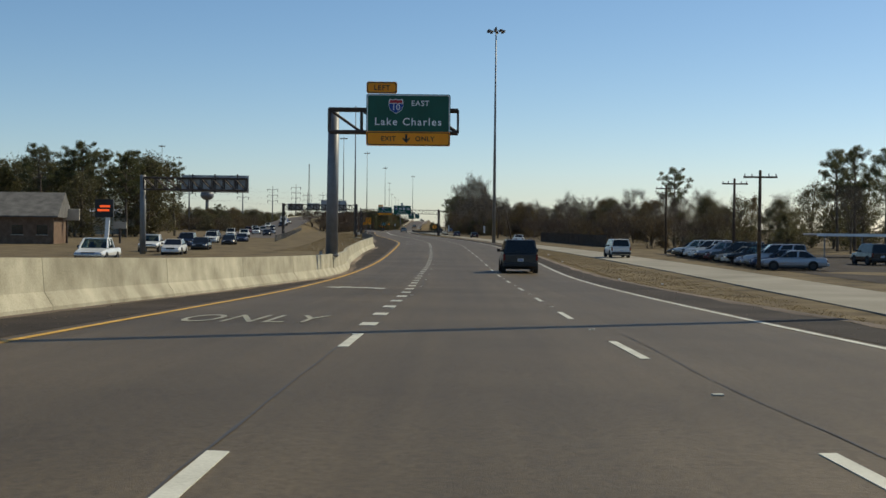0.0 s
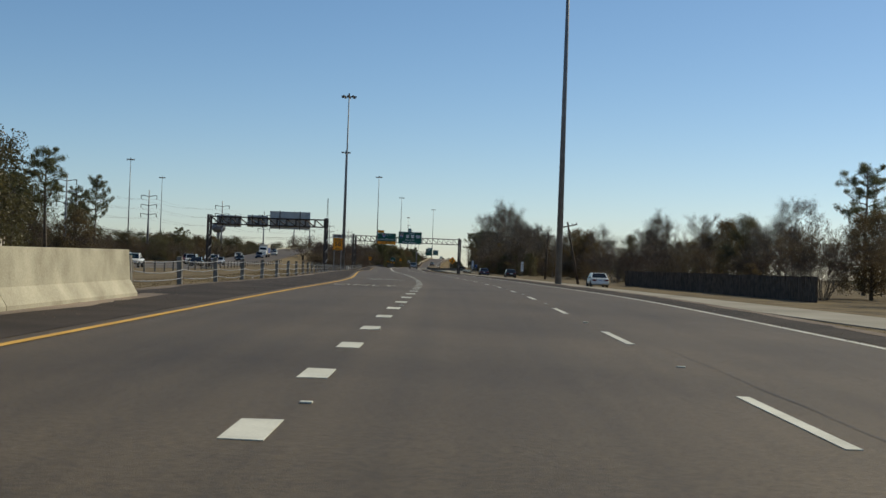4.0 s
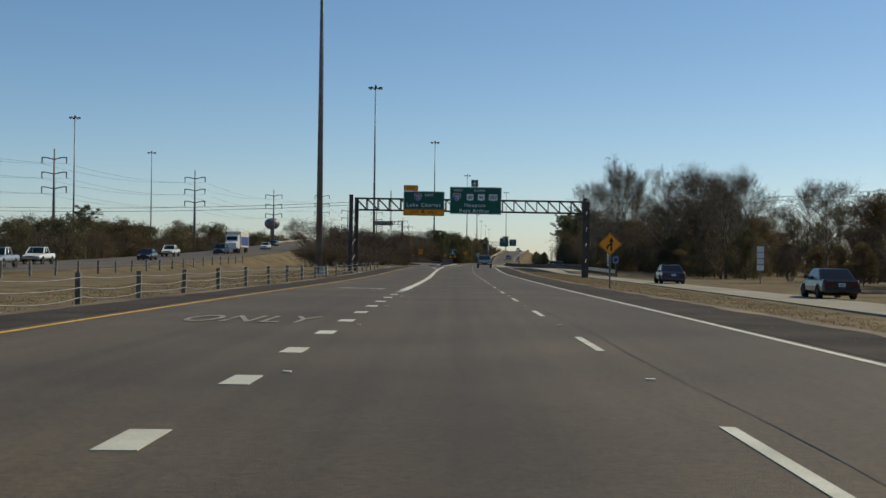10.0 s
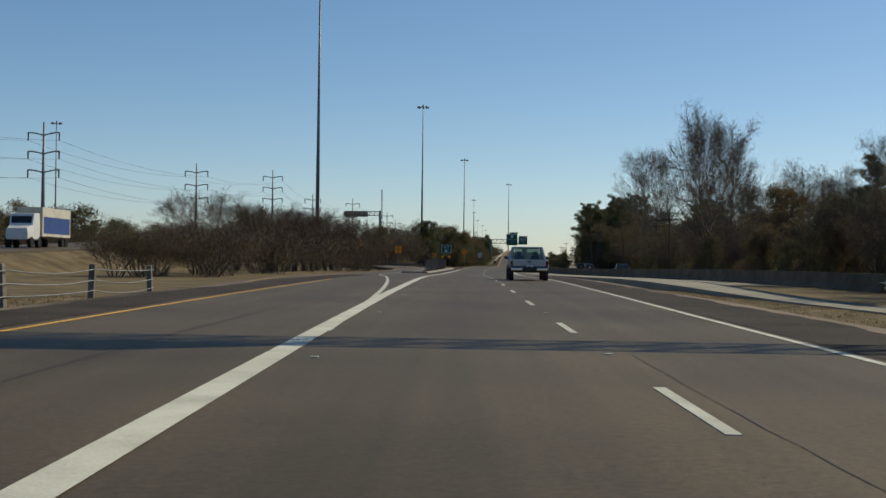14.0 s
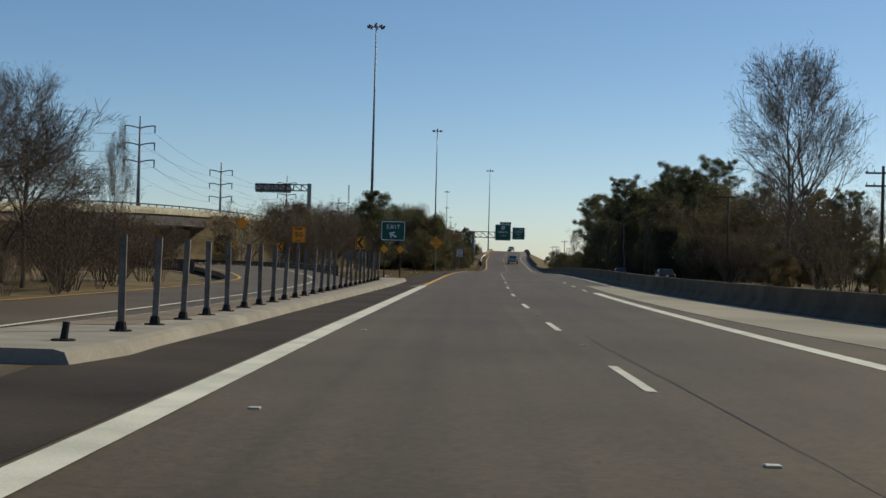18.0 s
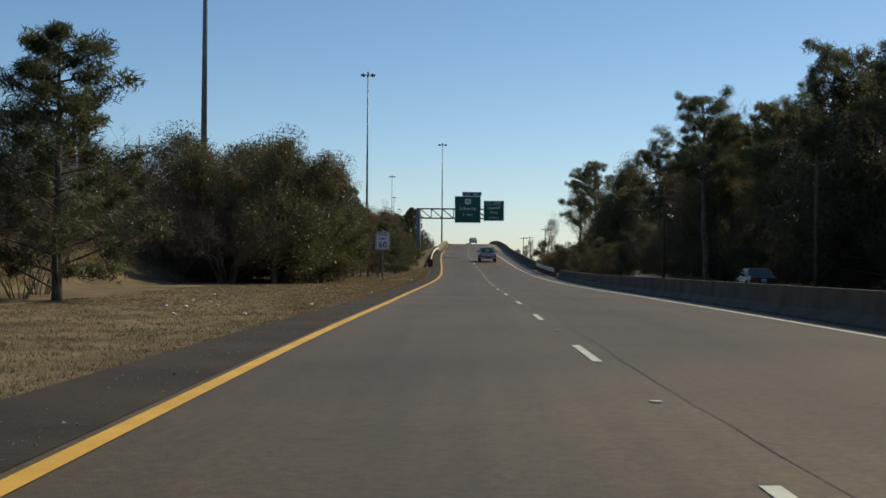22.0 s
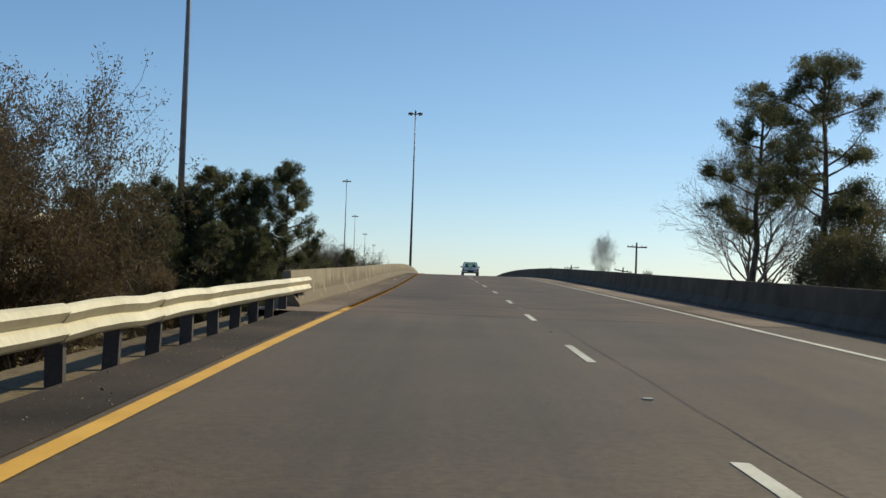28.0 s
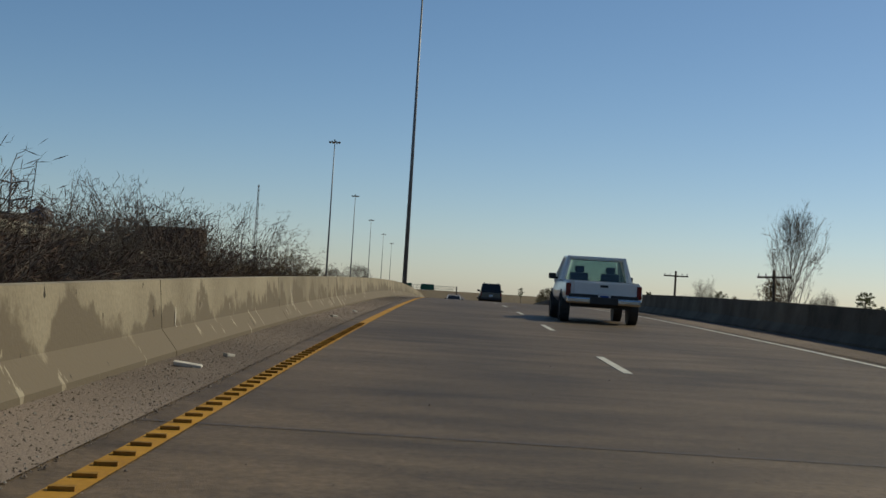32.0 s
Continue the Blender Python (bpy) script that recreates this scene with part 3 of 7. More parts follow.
frontage2 = part("frontage_road", ribbon(470, 1300, lambda y: lane(y) + 14.5 + 4 * smoothstep(700, 830, y), lambda y: lane(y) + 21.0 + 4 * smoothstep(700, 830, y), 0.0, 8), CONC_ROAD)
for v in frontage2.data.vertices:
    v.co.z = -0.42
tagged(frontage2, "concrete frontage road behind a low barrier", "road", kind="structure")
opp = part("opposite_road", ([(opp_x(y) - k, y, opp_z(y) - dz) for y in steps(-400, 1400, 6) for k, dz in ((14.5, 0.9), (14.5, 0), (0, 0), (0, 0.9))],
                             [(4 * i + a, 4 * i + a + 1, 4 * i + a + 5, 4 * i + a + 4) for i in range(300) for a in range(3)]), ASPHALT)
tagged(opp, "opposite asphalt carriageway that climbs to an overpass", "road", kind="structure")



def lane_map(ob):
    """Lays a map over a road: across from the lane line, and along."""
    uv = ob.data.uv_layers.new(name="lane")
    for lp in ob.data.loops:
        c = ob.data.vertices[lp.vertex_index].co
        uv.data[lp.index].uv = (c.x - lane(c.y), c.y)


for o in (road, deck_road):
    lane_map(o)
# Dark sealed crack that wanders beside the lane line, and a few more.
for y0, y1, d, w in ((-60, 824, 0.32, 0.02), (-60, 60, -3.5, 0.035), (380, 500, -5.6, 0.05), (20, 330, 4.4, 0.03)):
    wob = lambda y, d=d: lane(y) + d + 0.13 * noise.noise(Vector((y * 0.12, d, 0))) + 0.03 * noise.noise(Vector((y * 1.1, d, 4)))
    part("sealed_crack", ribbon(y0, y1, (lambda f, h: lambda y: f(y) - h * (0.3 + abs(noise.noise(Vector((y * 0.4, 1, 2))))))(wob, w), wob, 0.005, 0.8), TAR, road, "thin dark sealed crack")
for y in (868, 930):
    part("expansion_joint", ([(lane(y) + a, y + b, level(y + b) + 0.006) for a, b in ((-5.0, -0.012), (6.3, -0.012), (6.3, 0.012), (-5.0, 0.012))], [(0, 1, 2, 3)]), TAR, deck_road)
for y0, y1, a0, a1 in ((853, 854.2, 1.8, 2.6), (883, 884, -2.0, -1.5)):
    part("patch", ([(lane(y) + a, y, level(y) + 0.007) for y, a in ((y0, a0), (y0 + 0.2, a1), (y1, a1 - 0.2), (y1 - 0.3, a0 + 0.2))], [(0, 1, 2, 3)]), PATCH, deck_road, "pale worn patch")
bar = None
for i in range(330):
    y = 827 + 0.36 * i
    m = pose(lane(y) + left_line(y), y, level(y) + 0.016, math.degrees(math.atan2(level(y + 1) - level(y - 1), 2)), 0, 0)
    if bar is None:
        bar = part("rumble_bar", box(bmesh.new(), (0, 0, 0.0), (0.115, 0.045, 0.024), (0, 0, 8)), RUMBLE, deck_road, "raised rumble bar coloured dark for its shaded grimy front")
        bar.matrix_basis = m
    else:
        again(bar, deck_road, m)

# ---- lines on the road ----
for y0, y1, w, a, mat, who in ((-400, 440, 0.14, lambda y: lane(y) + yellow_line(y), YELLOW_PAINT, road), (552, 826, 0.16, lambda y: lane(y) + left_line(y), YELLOW_PAINT, road), (824, 1300, 0.17, lambda y: lane(y) + left_line(y), YELLOW_OLD, deck_road),
                               (-400, 500, 0.13, lambda y: lane(y) + white_edge(y), WHITE_PAINT, road), (315.5, 552, 0.3, lambda y: lane(y) + left_line(y), WHITE_PAINT, road),
                               (500, 548, 0.3, off(3.4), WHITE_PAINT, road), (500, 824, 0.13, lambda y: lane(y) + edge_right(y), WHITE_PAINT, road), (486, 546, 0.13, lambda y: lane(y) + ramp_left(y) + 0.1, WHITE_PAINT, road),
                               (824, 1300, 0.13, lambda y: lane(y) + edge_right(y), WHITE_PAINT, deck_road), (396, 655, 0.14, exit_right, WHITE_PAINT, exit_road), (430, 655, 0.14, exit_left, YELLOW_PAINT, exit_road)):
    part("edge_line", ribbon(y0, y1, (lambda f, h: lambda y: f(y) - h)(a, w / 2), (lambda f, h: lambda y: f(y) + h)(a, w / 2), 0.007 if who != exit_road else 0.004, 3), mat, who)


def stripe(y0, length, d, width, mat, who, name="lane_dash"):
    lean = lane(y0 + length) - lane(y0)
    x = lane(y0)
    jit = [random.uniform(-0.02, 0.02) for _ in range(4)]
    z0, z1 = level(y0) + 0.007, level(y0 + length) + 0.007
    h = width / 2
    vs = [(x + d - h, y0 + jit[0], z0), (x + d + h, y0 + jit[1], z0), (x + d + h + lean, y0 + length + jit[2], z1), (x + d - h + lean, y0 + length + jit[3], z1)]
    vs += [(a, b, c - 0.006) for a, b, c in vs]
    part(name, (vs, [(0, 1, 2, 3), (0, 4, 5, 1), (1, 5, 6, 2), (2, 6, 7, 3), (3, 7, 4, 0)]), mat, who)


marks = np.array([(-40, -380), (0, 14.9), (2, 33.8), (5, 64.0), (8, 94.2), (16, 171.4), (19, 201.3), (21, 220.6), (24, 251.4), (26, 271.4), (29, 303.1), (32, 334.1), (34, 353.8), (37, 385.3), (45, 473.4), (48, 508.3), (51, 540.7), (53, 562.0), (56, 594.6), (59, 628.0), (61, 650.5), (64, 685.0), (67, 719.3), (76, 812.8), (78, 833.6), (81, 867.6), (84, 902.1), (87, 936.8), (124, 1362)])
dots = np.array([(0, 21.9), (3, 33.3), (10, 60.0), (17, 86.7), (38, 166.9), (45, 193.7), (51, 217.6), (58, 244.6), (65, 273.2), (72, 301.2), (75, 313.6)])
for i in range(-4, 123):
    y = float(np.interp(i, marks[:, 0], marks[:, 1]))
    stripe(y, 3.0, 0.0, 0.11, WHITE_PAINT, road if y < 821 else deck_road)
for i in range(0, 2):
    stripe(16.4 - 11.2 * i, 2.7, left_line(12), 0.13, WHITE_PAINT, road)
for i in range(0, 76):
    y = float(np.interp(i, dots[:, 0], dots[:, 1])) - 0.46
    stripe(y, 0.92, left_line(y), 0.27, WHITE_PAINT, road, "lane_dot")
for i in range(3):
    stripe(550 + 7.5 * i, 2.4, 3.2, 0.12, WHITE_PAINT, road)

# ---- barriers ----
JERSEY = [(-0.3, 0), (-0.3, 0.08), (-0.13, 0.3), (-0.08, 0.81), (0.08, 0.81), (0.13, 0.3), (0.3, 0.08), (0.3, 0)]


def barrier(name, label, y0, y1, xf, height, mat, seg=9.1, zf=level):
    b = thing(name, label, "barrier", (0, 0, 0), kind="structure")
    k = height / 0.81
    sec = [(a, c * k - 0.02) for a, c in JERSEY]
    for s in range(max(1, round((y1 - y0) / seg))):
        a = y0 + s * seg
        o = part("segment", sweep(sec, steps(a + 0.012, min(y1, a + seg) - 0.012, 3.0), xf, zf), mat, b)
        uv = o.data.uv_layers.new(name="lane")
        for lp in o.data.loops:
            c = o.data.vertices[lp.vertex_index].co
            uv.data[lp.index].uv = (c.y + 0.4 * (c.x - xf(c.y)), c.z - zf(c.y))
    return b


barrier("concrete_barrier", "tall pale sunlit concrete median wall in long segments", -120, 134, lambda y: lane(y) + wall_off(y), 1.04, CONCRETE)
left_parapet = barrier("concrete_barrier", "stained concrete bridge parapet with dark scabs", 826, 1300, off(-5.2), 0.8, PARAPET)
# These two barriers carry their shaded-side darkness in the concrete colour.
barrier("concrete_barrier", "grey concrete barrier beside a slip lane", 425, 720.5, lambda y: lane(y) + barrier_right(y) + 0.35, 0.7, CONC_SHADED)
barrier("concrete_barrier", "shaded concrete bridge parapet on the overpass", 745.0, 1300, lambda y: lane(y) + barrier_right(y) + 0.35, 0.86, CONC_SHADED)


# ---- high masts ----
def high_mast(at, height, label):
    m = thing("high_mast_light", label, "street light", at, random.uniform(0, 60), "high mast lights")
    bm = bmesh.new()
    n = 14
    rod(bm, (0, 0, 0), (0, 0, height), 0.31, 0.1, n)
    part("pole", bm, MAST, m, smooth=True)
    bm = bmesh.new()
    rod(bm, (0, 0, 0), (0, 0, 0.12), 0.62, 0.62, 12)
    for i in range(8):
        a = i * math.pi / 4
        rod(bm, (0.5 * math.cos(a), 0.5 * math.sin(a), 0.1), (0.5 * math.cos(a), 0.5 * math.sin(a), 0.3), 0.035, n=6)
    part("base_plate", bm, STEEL, m)
    bm = bmesh.new()
    for i in range(20):
        a, b = i * math.tau / 20, (i + 1) * math.tau / 20
        rod(bm, (0.75 * math.cos(a), 0.75 * math.sin(a), height - 0.5), (0.75 * math.cos(b), 0.75 * math.sin(b), height - 0.5), 0.05, n=5)
    rod(bm, (0, 0, height - 0.7), (0, 0, height + 0.25), 0.2, 0.16, 10)
    part("lowering_ring", bm, DARK_STEEL, m)
    bm = bmesh.new()
    rod(bm, (0.7, 0, height - 0.45), (1.1, 0, height - 0.45), 0.04, n=5)
    box(bm, (1.35, 0, height - 0.4), (0.55, 0.34, 0.2), (0, -8, 0), 0.05)
    rod(bm, (1.35, 0, height - 0.72), (1.35, 0, height - 0.48), 0.27, 0.16, 10)
    lum = part("luminaire", bm, DARK_STEEL, m)
    for i in range(1, 8):
        again(lum, m, pose(0, 0, 0, 0, 0, i * 45))
    return m


# The mast at (9.6, 27.2) is unseen, added to cast a shadow line.
for x, y, top in ((8.5, 225.8, 36.7), (-25.6, 382.0, 37.0), (-41.5, 553.1, 39.6), (-41.0, 724.9, 42.9), (-38.0, 897.7, 42.3), (-22.7, 1084.6, 43.8), (-49.0, 1266, 43.8), (-56.2, 1454, 42.4),
                  (-60, 1640, 42), (-62, 1830, 42), (-64, 2020, 42), (9.6, 27.2, 37), (-131, 612, 39), (-150, 748, 40.5)):
    z = ground_z(x, y)
    high_mast((x, y, z - 0.05), top - z, "slender galvanised high mast light with a ring of lamps")

# ---- lettering and signs ----
def letters(name, text, size, mat, parent, x, z, y=-0.006, align="CENTER", spread=1.0, squeeze=1.0):
    """Raised letters on a plate that faces -y."""
    cu = bpy.data.curves.new(name, "FONT")
    cu.body, cu.size, cu.align_x, cu.align_y, cu.extrude, cu.space_character = text, size, align, "CENTER", 0.003, spread
    cu.resolution_u, cu.offset = 3, 0.012 * size
    tmp = bpy.data.objects.new(name, cu)
    scene.collection.objects.link(tmp)
    bpy.context.view_layer.update()
    me = bpy.data.meshes.new_from_object(tmp.evaluated_get(bpy.context.evaluated_depsgraph_get()))
    bpy.data.objects.remove(tmp)
    me.materials.clear()
    me.materials.append(mat)
    ob = new(name, me)
    ob.parent = parent
    ob.matrix_basis = pose(x, y, z, 90, 0, 0) @ Matrix.Diagonal((squeeze, 1, 1, 1))
    return ob


def interstate(parent, x, z, w, number, dy=0.0):
    o = [(-0.5, 0.3), (-0.42, 0.5), (-0.2, 0.44), (0, 0.5), (0.2, 0.44), (0.42, 0.5), (0.5, 0.3), (0.5, 0.0), (0.38, -0.28), (0, -0.52), (-0.38, -0.28), (-0.5, 0.0)]
    s = part("shield", plate(bmesh.new(), [(x + a * w * 1.06, z + b * w * 1.06) for a, b in o], 0.006, -0.008), SIGN_WHITE, parent, "interstate shield in red, white and blue")
    part("shield_field", plate(bmesh.new(), [(x - 0.5 * w, z + 0.17 * w)] + [(x + a * w, z + b * w) for a, b in ((-0.5, 0.0), (-0.38, -0.28), (0, -0.5), (0.38, -0.28), (0.5, 0.0))] + [(x + 0.5 * w, z + 0.17 * w)], 0.004, -0.013), SIGN_BLUE, s)
    part("shield_crown", plate(bmesh.new(), [(x + a * w, z + b * w) for a, b in ((-0.48, 0.22), (0.48, 0.22), (0.4, 0.46), (0.2, 0.41), (0, 0.46), (-0.2, 0.41), (-0.4, 0.46))], 0.004, -0.013), SIGN_RED, s)
    letters("route_number", number, w * 0.62, SIGN_WHITE, s, x, z - 0.1 * w, -0.018)
    s.matrix_basis = pose(0, dy, 0)


def us_route(parent, x, z, w, number, wide=1.0, dy=0.0):
    o = [(-0.36, 0.5), (-0.12, 0.42), (0, 0.47), (0.12, 0.42), (0.36, 0.5), (0.5, 0.3), (0.43, 0.1), (0.5, -0.15), (0.42, -0.38), (0.15, -0.4), (0, -0.5), (-0.15, -0.4), (-0.42, -0.38), (-0.5, -0.15), (-0.43, 0.1), (-0.5, 0.3)]
    s = part("shield", plate(bmesh.new(), [(x + a * w * wide, z + b * w) for a, b in o[::-1]], 0.006, -0.008), SIGN_WHITE, parent, "white route shield with black digits")
    letters("route_number", number, w * 0.62, SIGN_BLACK, s, x, z - 0.02 * w, -0.012)
    s.matrix_basis = pose(0, dy, 0)


def arrow(parent, x, z, s, angle, mat, name="arrow", dy=0.0):
    c, n = math.cos(radians(angle)), math.sin(radians(angle))
    o = [(0, 0.5), (-0.42, 0.05), (-0.4, -0.12), (-0.12, 0.1), (-0.12, -0.5), (0.12, -0.5), (0.12, 0.1), (0.4, -0.12), (0.42, 0.05)]
    part(name, plate(bmesh.new(), [(x + s * (a * c - b * n), z + s * (a * n + b * c)) for a, b in o], 0.004, -0.008), mat, parent).matrix_basis = pose(0, dy, 0)


def panel(parent, x0, z0, x1, z1, mat, rim=None, name="panel", label="", back=0.0):
    p = part(name, plate(bmesh.new(), rounded(x0, z0, x1, z1, 0.1 if x1 - x0 > 1 else 0.04), 0.03, back), mat, parent, label)
    if rim:
        bm = bmesh.new()
        o, i = rounded(x0 + 0.03, z0 + 0.03, x1 - 0.03, z1 - 0.03, 0.1 if x1 - x0 > 1 else 0.03), rounded(x0 + 0.07, z0 + 0.07, x1 - 0.07, z1 - 0.07, 0.08 if x1 - x0 > 1 else 0.02)
        a, b = [bm.verts.new((x, back - 0.004, z)) for x, z in o], [bm.verts.new((x, back - 0.004, z)) for x, z in i]
        for k in range(len(a)):
            bm.faces.new((a[k], a[(k + 1) % len(a)], b[(k + 1) % len(a)], b[k]))
        part("border", bm, rim, p)
    return p


def truss(parent, x0, x1, z0, z1, y, depth, mat, bay=1.3, r=0.055):
    """A box truss along x: four chords, posts and diagonals."""
    n = max(1, round((x1 - x0) / bay))
    for z in (z0, z1):
        for d in (0, depth):
            part("chord", rod(bmesh.new(), (x0, y + d, z), (x1, y + d, z), r * 1.35, n=8), mat, parent)
    w = (x1 - x0) / n
    up = part("strut", rod(bmesh.new(), (0, 0, z0), (0, 0, z1), r, n=6), mat, parent)
    up.matrix_basis = pose(x0, y, 0)
    for i in range(n + 1):
        for d in (0, depth):
            if i or d:
                again(up, parent, pose(x0 + i * w, y + d, 0))
    dg = part("diagonal", rod(bmesh.new(), (0, 0, z1), (w, 0, z0), r, n=6), mat, parent)
    dg.matrix_basis = pose(x0, y, 0)
    for i in range(n):
        for d in (0, depth):
            if i or d:
                again(dg, parent, pose(x0 + i * w, y + d, 0))
    lace = part("lacing", rod(bmesh.new(), (0, 0, z1), (w, depth, z1), r * 0.8, n=5), mat, parent)
    lace.matrix_basis = pose(x0, y, 0)
    for i in range(1, n):
        again(lace, parent, pose(x0 + i * w, y, 0))
    for i in range(n):
        again(lace, parent, pose(x0 + i * w, y, z0 - z1))


def i_post(parent, x, y, z0, z1, w, d, mat):
    bm = bmesh.new()
    for s in (-1, 1):
        box(bm, (x, y + s * d / 2, (z0 + z1) / 2), (w, 0.035, z1 - z0))
    box(bm, (x, y, (z0 + z1) / 2), (0.03, d, z1 - z0))
    part("column", bm, mat, parent)


# Cantilever sign over the exit lane, on the median wall.
g = thing("cantilever_sign", "overhead cantilever sign with a green panel and amber exit strip", "road sign", (0, 62.0, 0))
part("column", rod(bmesh.new(), (-6.4, 3.0, 0.9), (-6.35, 3.0, 8.15), 0.3, 0.27, 18), MAST, g, "thick grey steel column", True)
bm = bmesh.new()
box(bm, (-6.55, 3.0, 1.0), (1.0, 1.0, 0.1), bevel=0.02)
for sx in (-0.38, 0.38):
    for sy in (-0.38, 0.38):
        rod(bm, (-6.55 + sx, 3.0 + sy, 1.0), (-6.55 + sx, 3.0 + sy, 1.2), 0.04, n=6)
part("base_plate", bm, STEEL, g)
part("pedestal", box(bmesh.new(), (-6.62, 3.0, 0.45), (0.8, 1.3, 1.04), bevel=0.06), CONCRETE, g)
truss(g, -6.4, -0.25, 6.95, 8.02, 0.6, 0.9, DARK_STEEL, 1.5)
p = panel(g, -4.6, 6.27, -0.62, 8.72, GREEN_SIGN, SIGN_WHITE, label="green direction panel with white letters", back=0.3)
panel(g, -4.6, 8.74, -3.15, 9.3, YELLOW_SIGN, SIGN_BLACK, "left_tab", "amber plate", 0.3)
letters("lettering", "LEFT", 0.34, SIGN_BLACK, g, -3.87, 9.0, 0.29, spread=1.15)
strip = panel(g, -4.6, 6.27, -0.62, 6.95, YELLOW_SIGN, SIGN_BLACK, "exit_strip", "amber strip along the lower edge", 0.28)
letters("lettering", "EXIT", 0.32, SIGN_BLACK, g, -3.55, 6.6, 0.27, spread=1.1)
letters("lettering", "ONLY", 0.32, SIGN_BLACK, g, -1.82, 6.6, 0.27, spread=1.1)
arrow(g, -2.7, 6.62, 0.42, 180, SIGN_BLACK, dy=0.28)
interstate(g, -3.2, 8.15, 0.66, "10", 0.3)
letters("lettering", "EAST", 0.36, SIGN_WHITE, g, -2.05, 8.28, 0.29, spread=1.1)
letters("lettering", "Lake Charles", 0.5, SIGN_WHITE, g, -2.62, 7.4, 0.29, spread=1.2)

# Gantry across the road.
g = thing("sign_gantry", "dark steel truss gantry with two green direction panels", "road sign", (0, 397.0, -0.1), 0)
g.matrix_world = pose(0, 397.0, -0.24, 0, 0.42, 0)
for x, zb in ((-24.75, -0.2), (-1.1, -0.95)):
    for dy in (0.0, 1.5):
        i_post(g, x + (0.25 if dy else -0.12), dy, zb, 7.75 if not dy else 7.5, 0.36, 0.36, DARK_STEEL)
    for k in range(4):
        part("brace", rod(bmesh.new(), (x - 0.05, 0.1, 0.9 + 1.6 * k), (x + 0.2, 1.4, 1.7 + 1.6 * k), 0.05, n=6), STEEL, g)
    part("footing", rod(bmesh.new(), (x, 0.75, zb - 0.4), (x, 0.75, zb + 0.12), 1.15, 1.1, 18), CONCRETE, g)
truss(g, -24.5, -1.4, 6.25, 7.42, 0.3, 1.0, DARK_STEEL, 1.16)
p = panel(g, -19.36, 5.42, -15.2, 7.9, GREEN_SIGN, SIGN_WHITE, label="green panel for an exit", back=-0.1)
panel(g, -19.36, 7.92, -17.88, 8.5, YELLOW_SIGN, SIGN_BLACK, "left_tab", "amber plate", -0.1)
panel(g, -19.36, 5.42, -15.2, 6.1, YELLOW_SIGN, SIGN_BLACK, "exit_strip", "amber strip along the lower edge", -0.12)
letters("lettering", "LEFT", 0.36, SIGN_BLACK, g, -18.62, 8.2, -0.11, spread=1.15)
letters("lettering", "EXIT", 0.36, SIGN_BLACK, g, -18.22, 5.76, -0.13, spread=1.1)
letters("lettering", "ONLY", 0.36, SIGN_BLACK, g, -16.45, 5.76, -0.13, spread=1.1)
arrow(g, -17.35, 5.78, 0.45, 45, SIGN_BLACK, dy=-0.12)
interstate(g, -17.9, 7.3, 0.74, "10", -0.1)
letters("lettering", "EAST", 0.4, SIGN_WHITE, g, -16.75, 7.5, -0.11, spread=1.1)
letters("lettering", "Lake Charles", 0.55, SIGN_WHITE, g, -17.3, 6.5, -0.11, spread=1.2)
p = panel(g, -14.65, 5.66, -9.43, 8.4, GREEN_SIGN, SIGN_WHITE, label="wide green panel with route shields", back=-0.1)
panel(g, -12.52, 8.42, -11.8, 9.14, GREEN_SIGN, SIGN_WHITE, "airport_tab", "small green plate with a white aeroplane", -0.1)
plane = [(0, 0.3), (0.05, 0.2), (0.05, 0.08), (0.28, -0.06), (0.28, -0.12), (0.05, -0.05), (0.04, -0.2), (0.12, -0.26), (0.12, -0.3), (0, -0.27), (-0.12, -0.3), (-0.12, -0.26), (-0.04, -0.2), (-0.05, -0.05), (-0.28, -0.12), (-0.28, -0.06), (-0.05, 0.08), (-0.05, 0.2)]
part("aeroplane", plate(bmesh.new(), [(-12.16 + a, 8.78 + b) for a, b in plane[::-1]], 0.004, -0.11), SIGN_WHITE, g)
letters("lettering", "WEST", 0.34, SIGN_WHITE, g, -13.8, 8.06, -0.11, spread=1.1)
letters("lettering", "SOUTH", 0.34, SIGN_WHITE, g, -11.65, 8.03, -0.11, spread=1.1)
for x, num, wd in ((-12.6, "69", 1.0), (-11.48, "96", 1.0), (-10.27, "287", 1.28)):
    us_route(g, x, 7.36, 0.74, num, wd, -0.1)
interstate(g, -13.95, 7.38, 0.74, "10", -0.1)
letters("lettering", "Houston", 0.52, SIGN_WHITE, g, -12.1, 6.56, -0.11, spread=1.2)
letters("lettering", "Port Arthur", 0.52, SIGN_WHITE, g, -12.15, 5.98, -0.11, spread=1.2)

for o in g.children:
    if o.name.split(".")[0] in ("panel", "left_tab", "exit_strip", "lettering", "arrow", "shield", "airport_tab", "aeroplane"):
        o.matrix_basis = Matrix.Translation((-0.16, 0, 0.3)) @ o.matrix_basis

# Cantilever sign before the overpass.
g = thing("cantilever_sign", "overhead cantilever sign with two green exit panels", "road sign", (0, 786.0, 0))
part("column", rod(bmesh.new(), (-24.0, 1.5, -0.5), (-24.0, 1.5, 8.35), 0.33, 0.3, 18), MAST, g, "thick grey steel column", True)
part("footing", rod(bmesh.new(), (-24.0, 1.5, -0.6), (-24.0, 1.5, 0.9), 0.6, 0.6, 16), CONCRETE, g)
truss(g, -23.8, -13.4, 7.0, 8.25, 0.6, 0.9, DARK_STEEL, 1.55)
panel(g, -19.2, 6.4, -15.75, 9.93, GREEN_SIGN, SIGN_WHITE, label="green exit panel with a route shield", back=0.3)
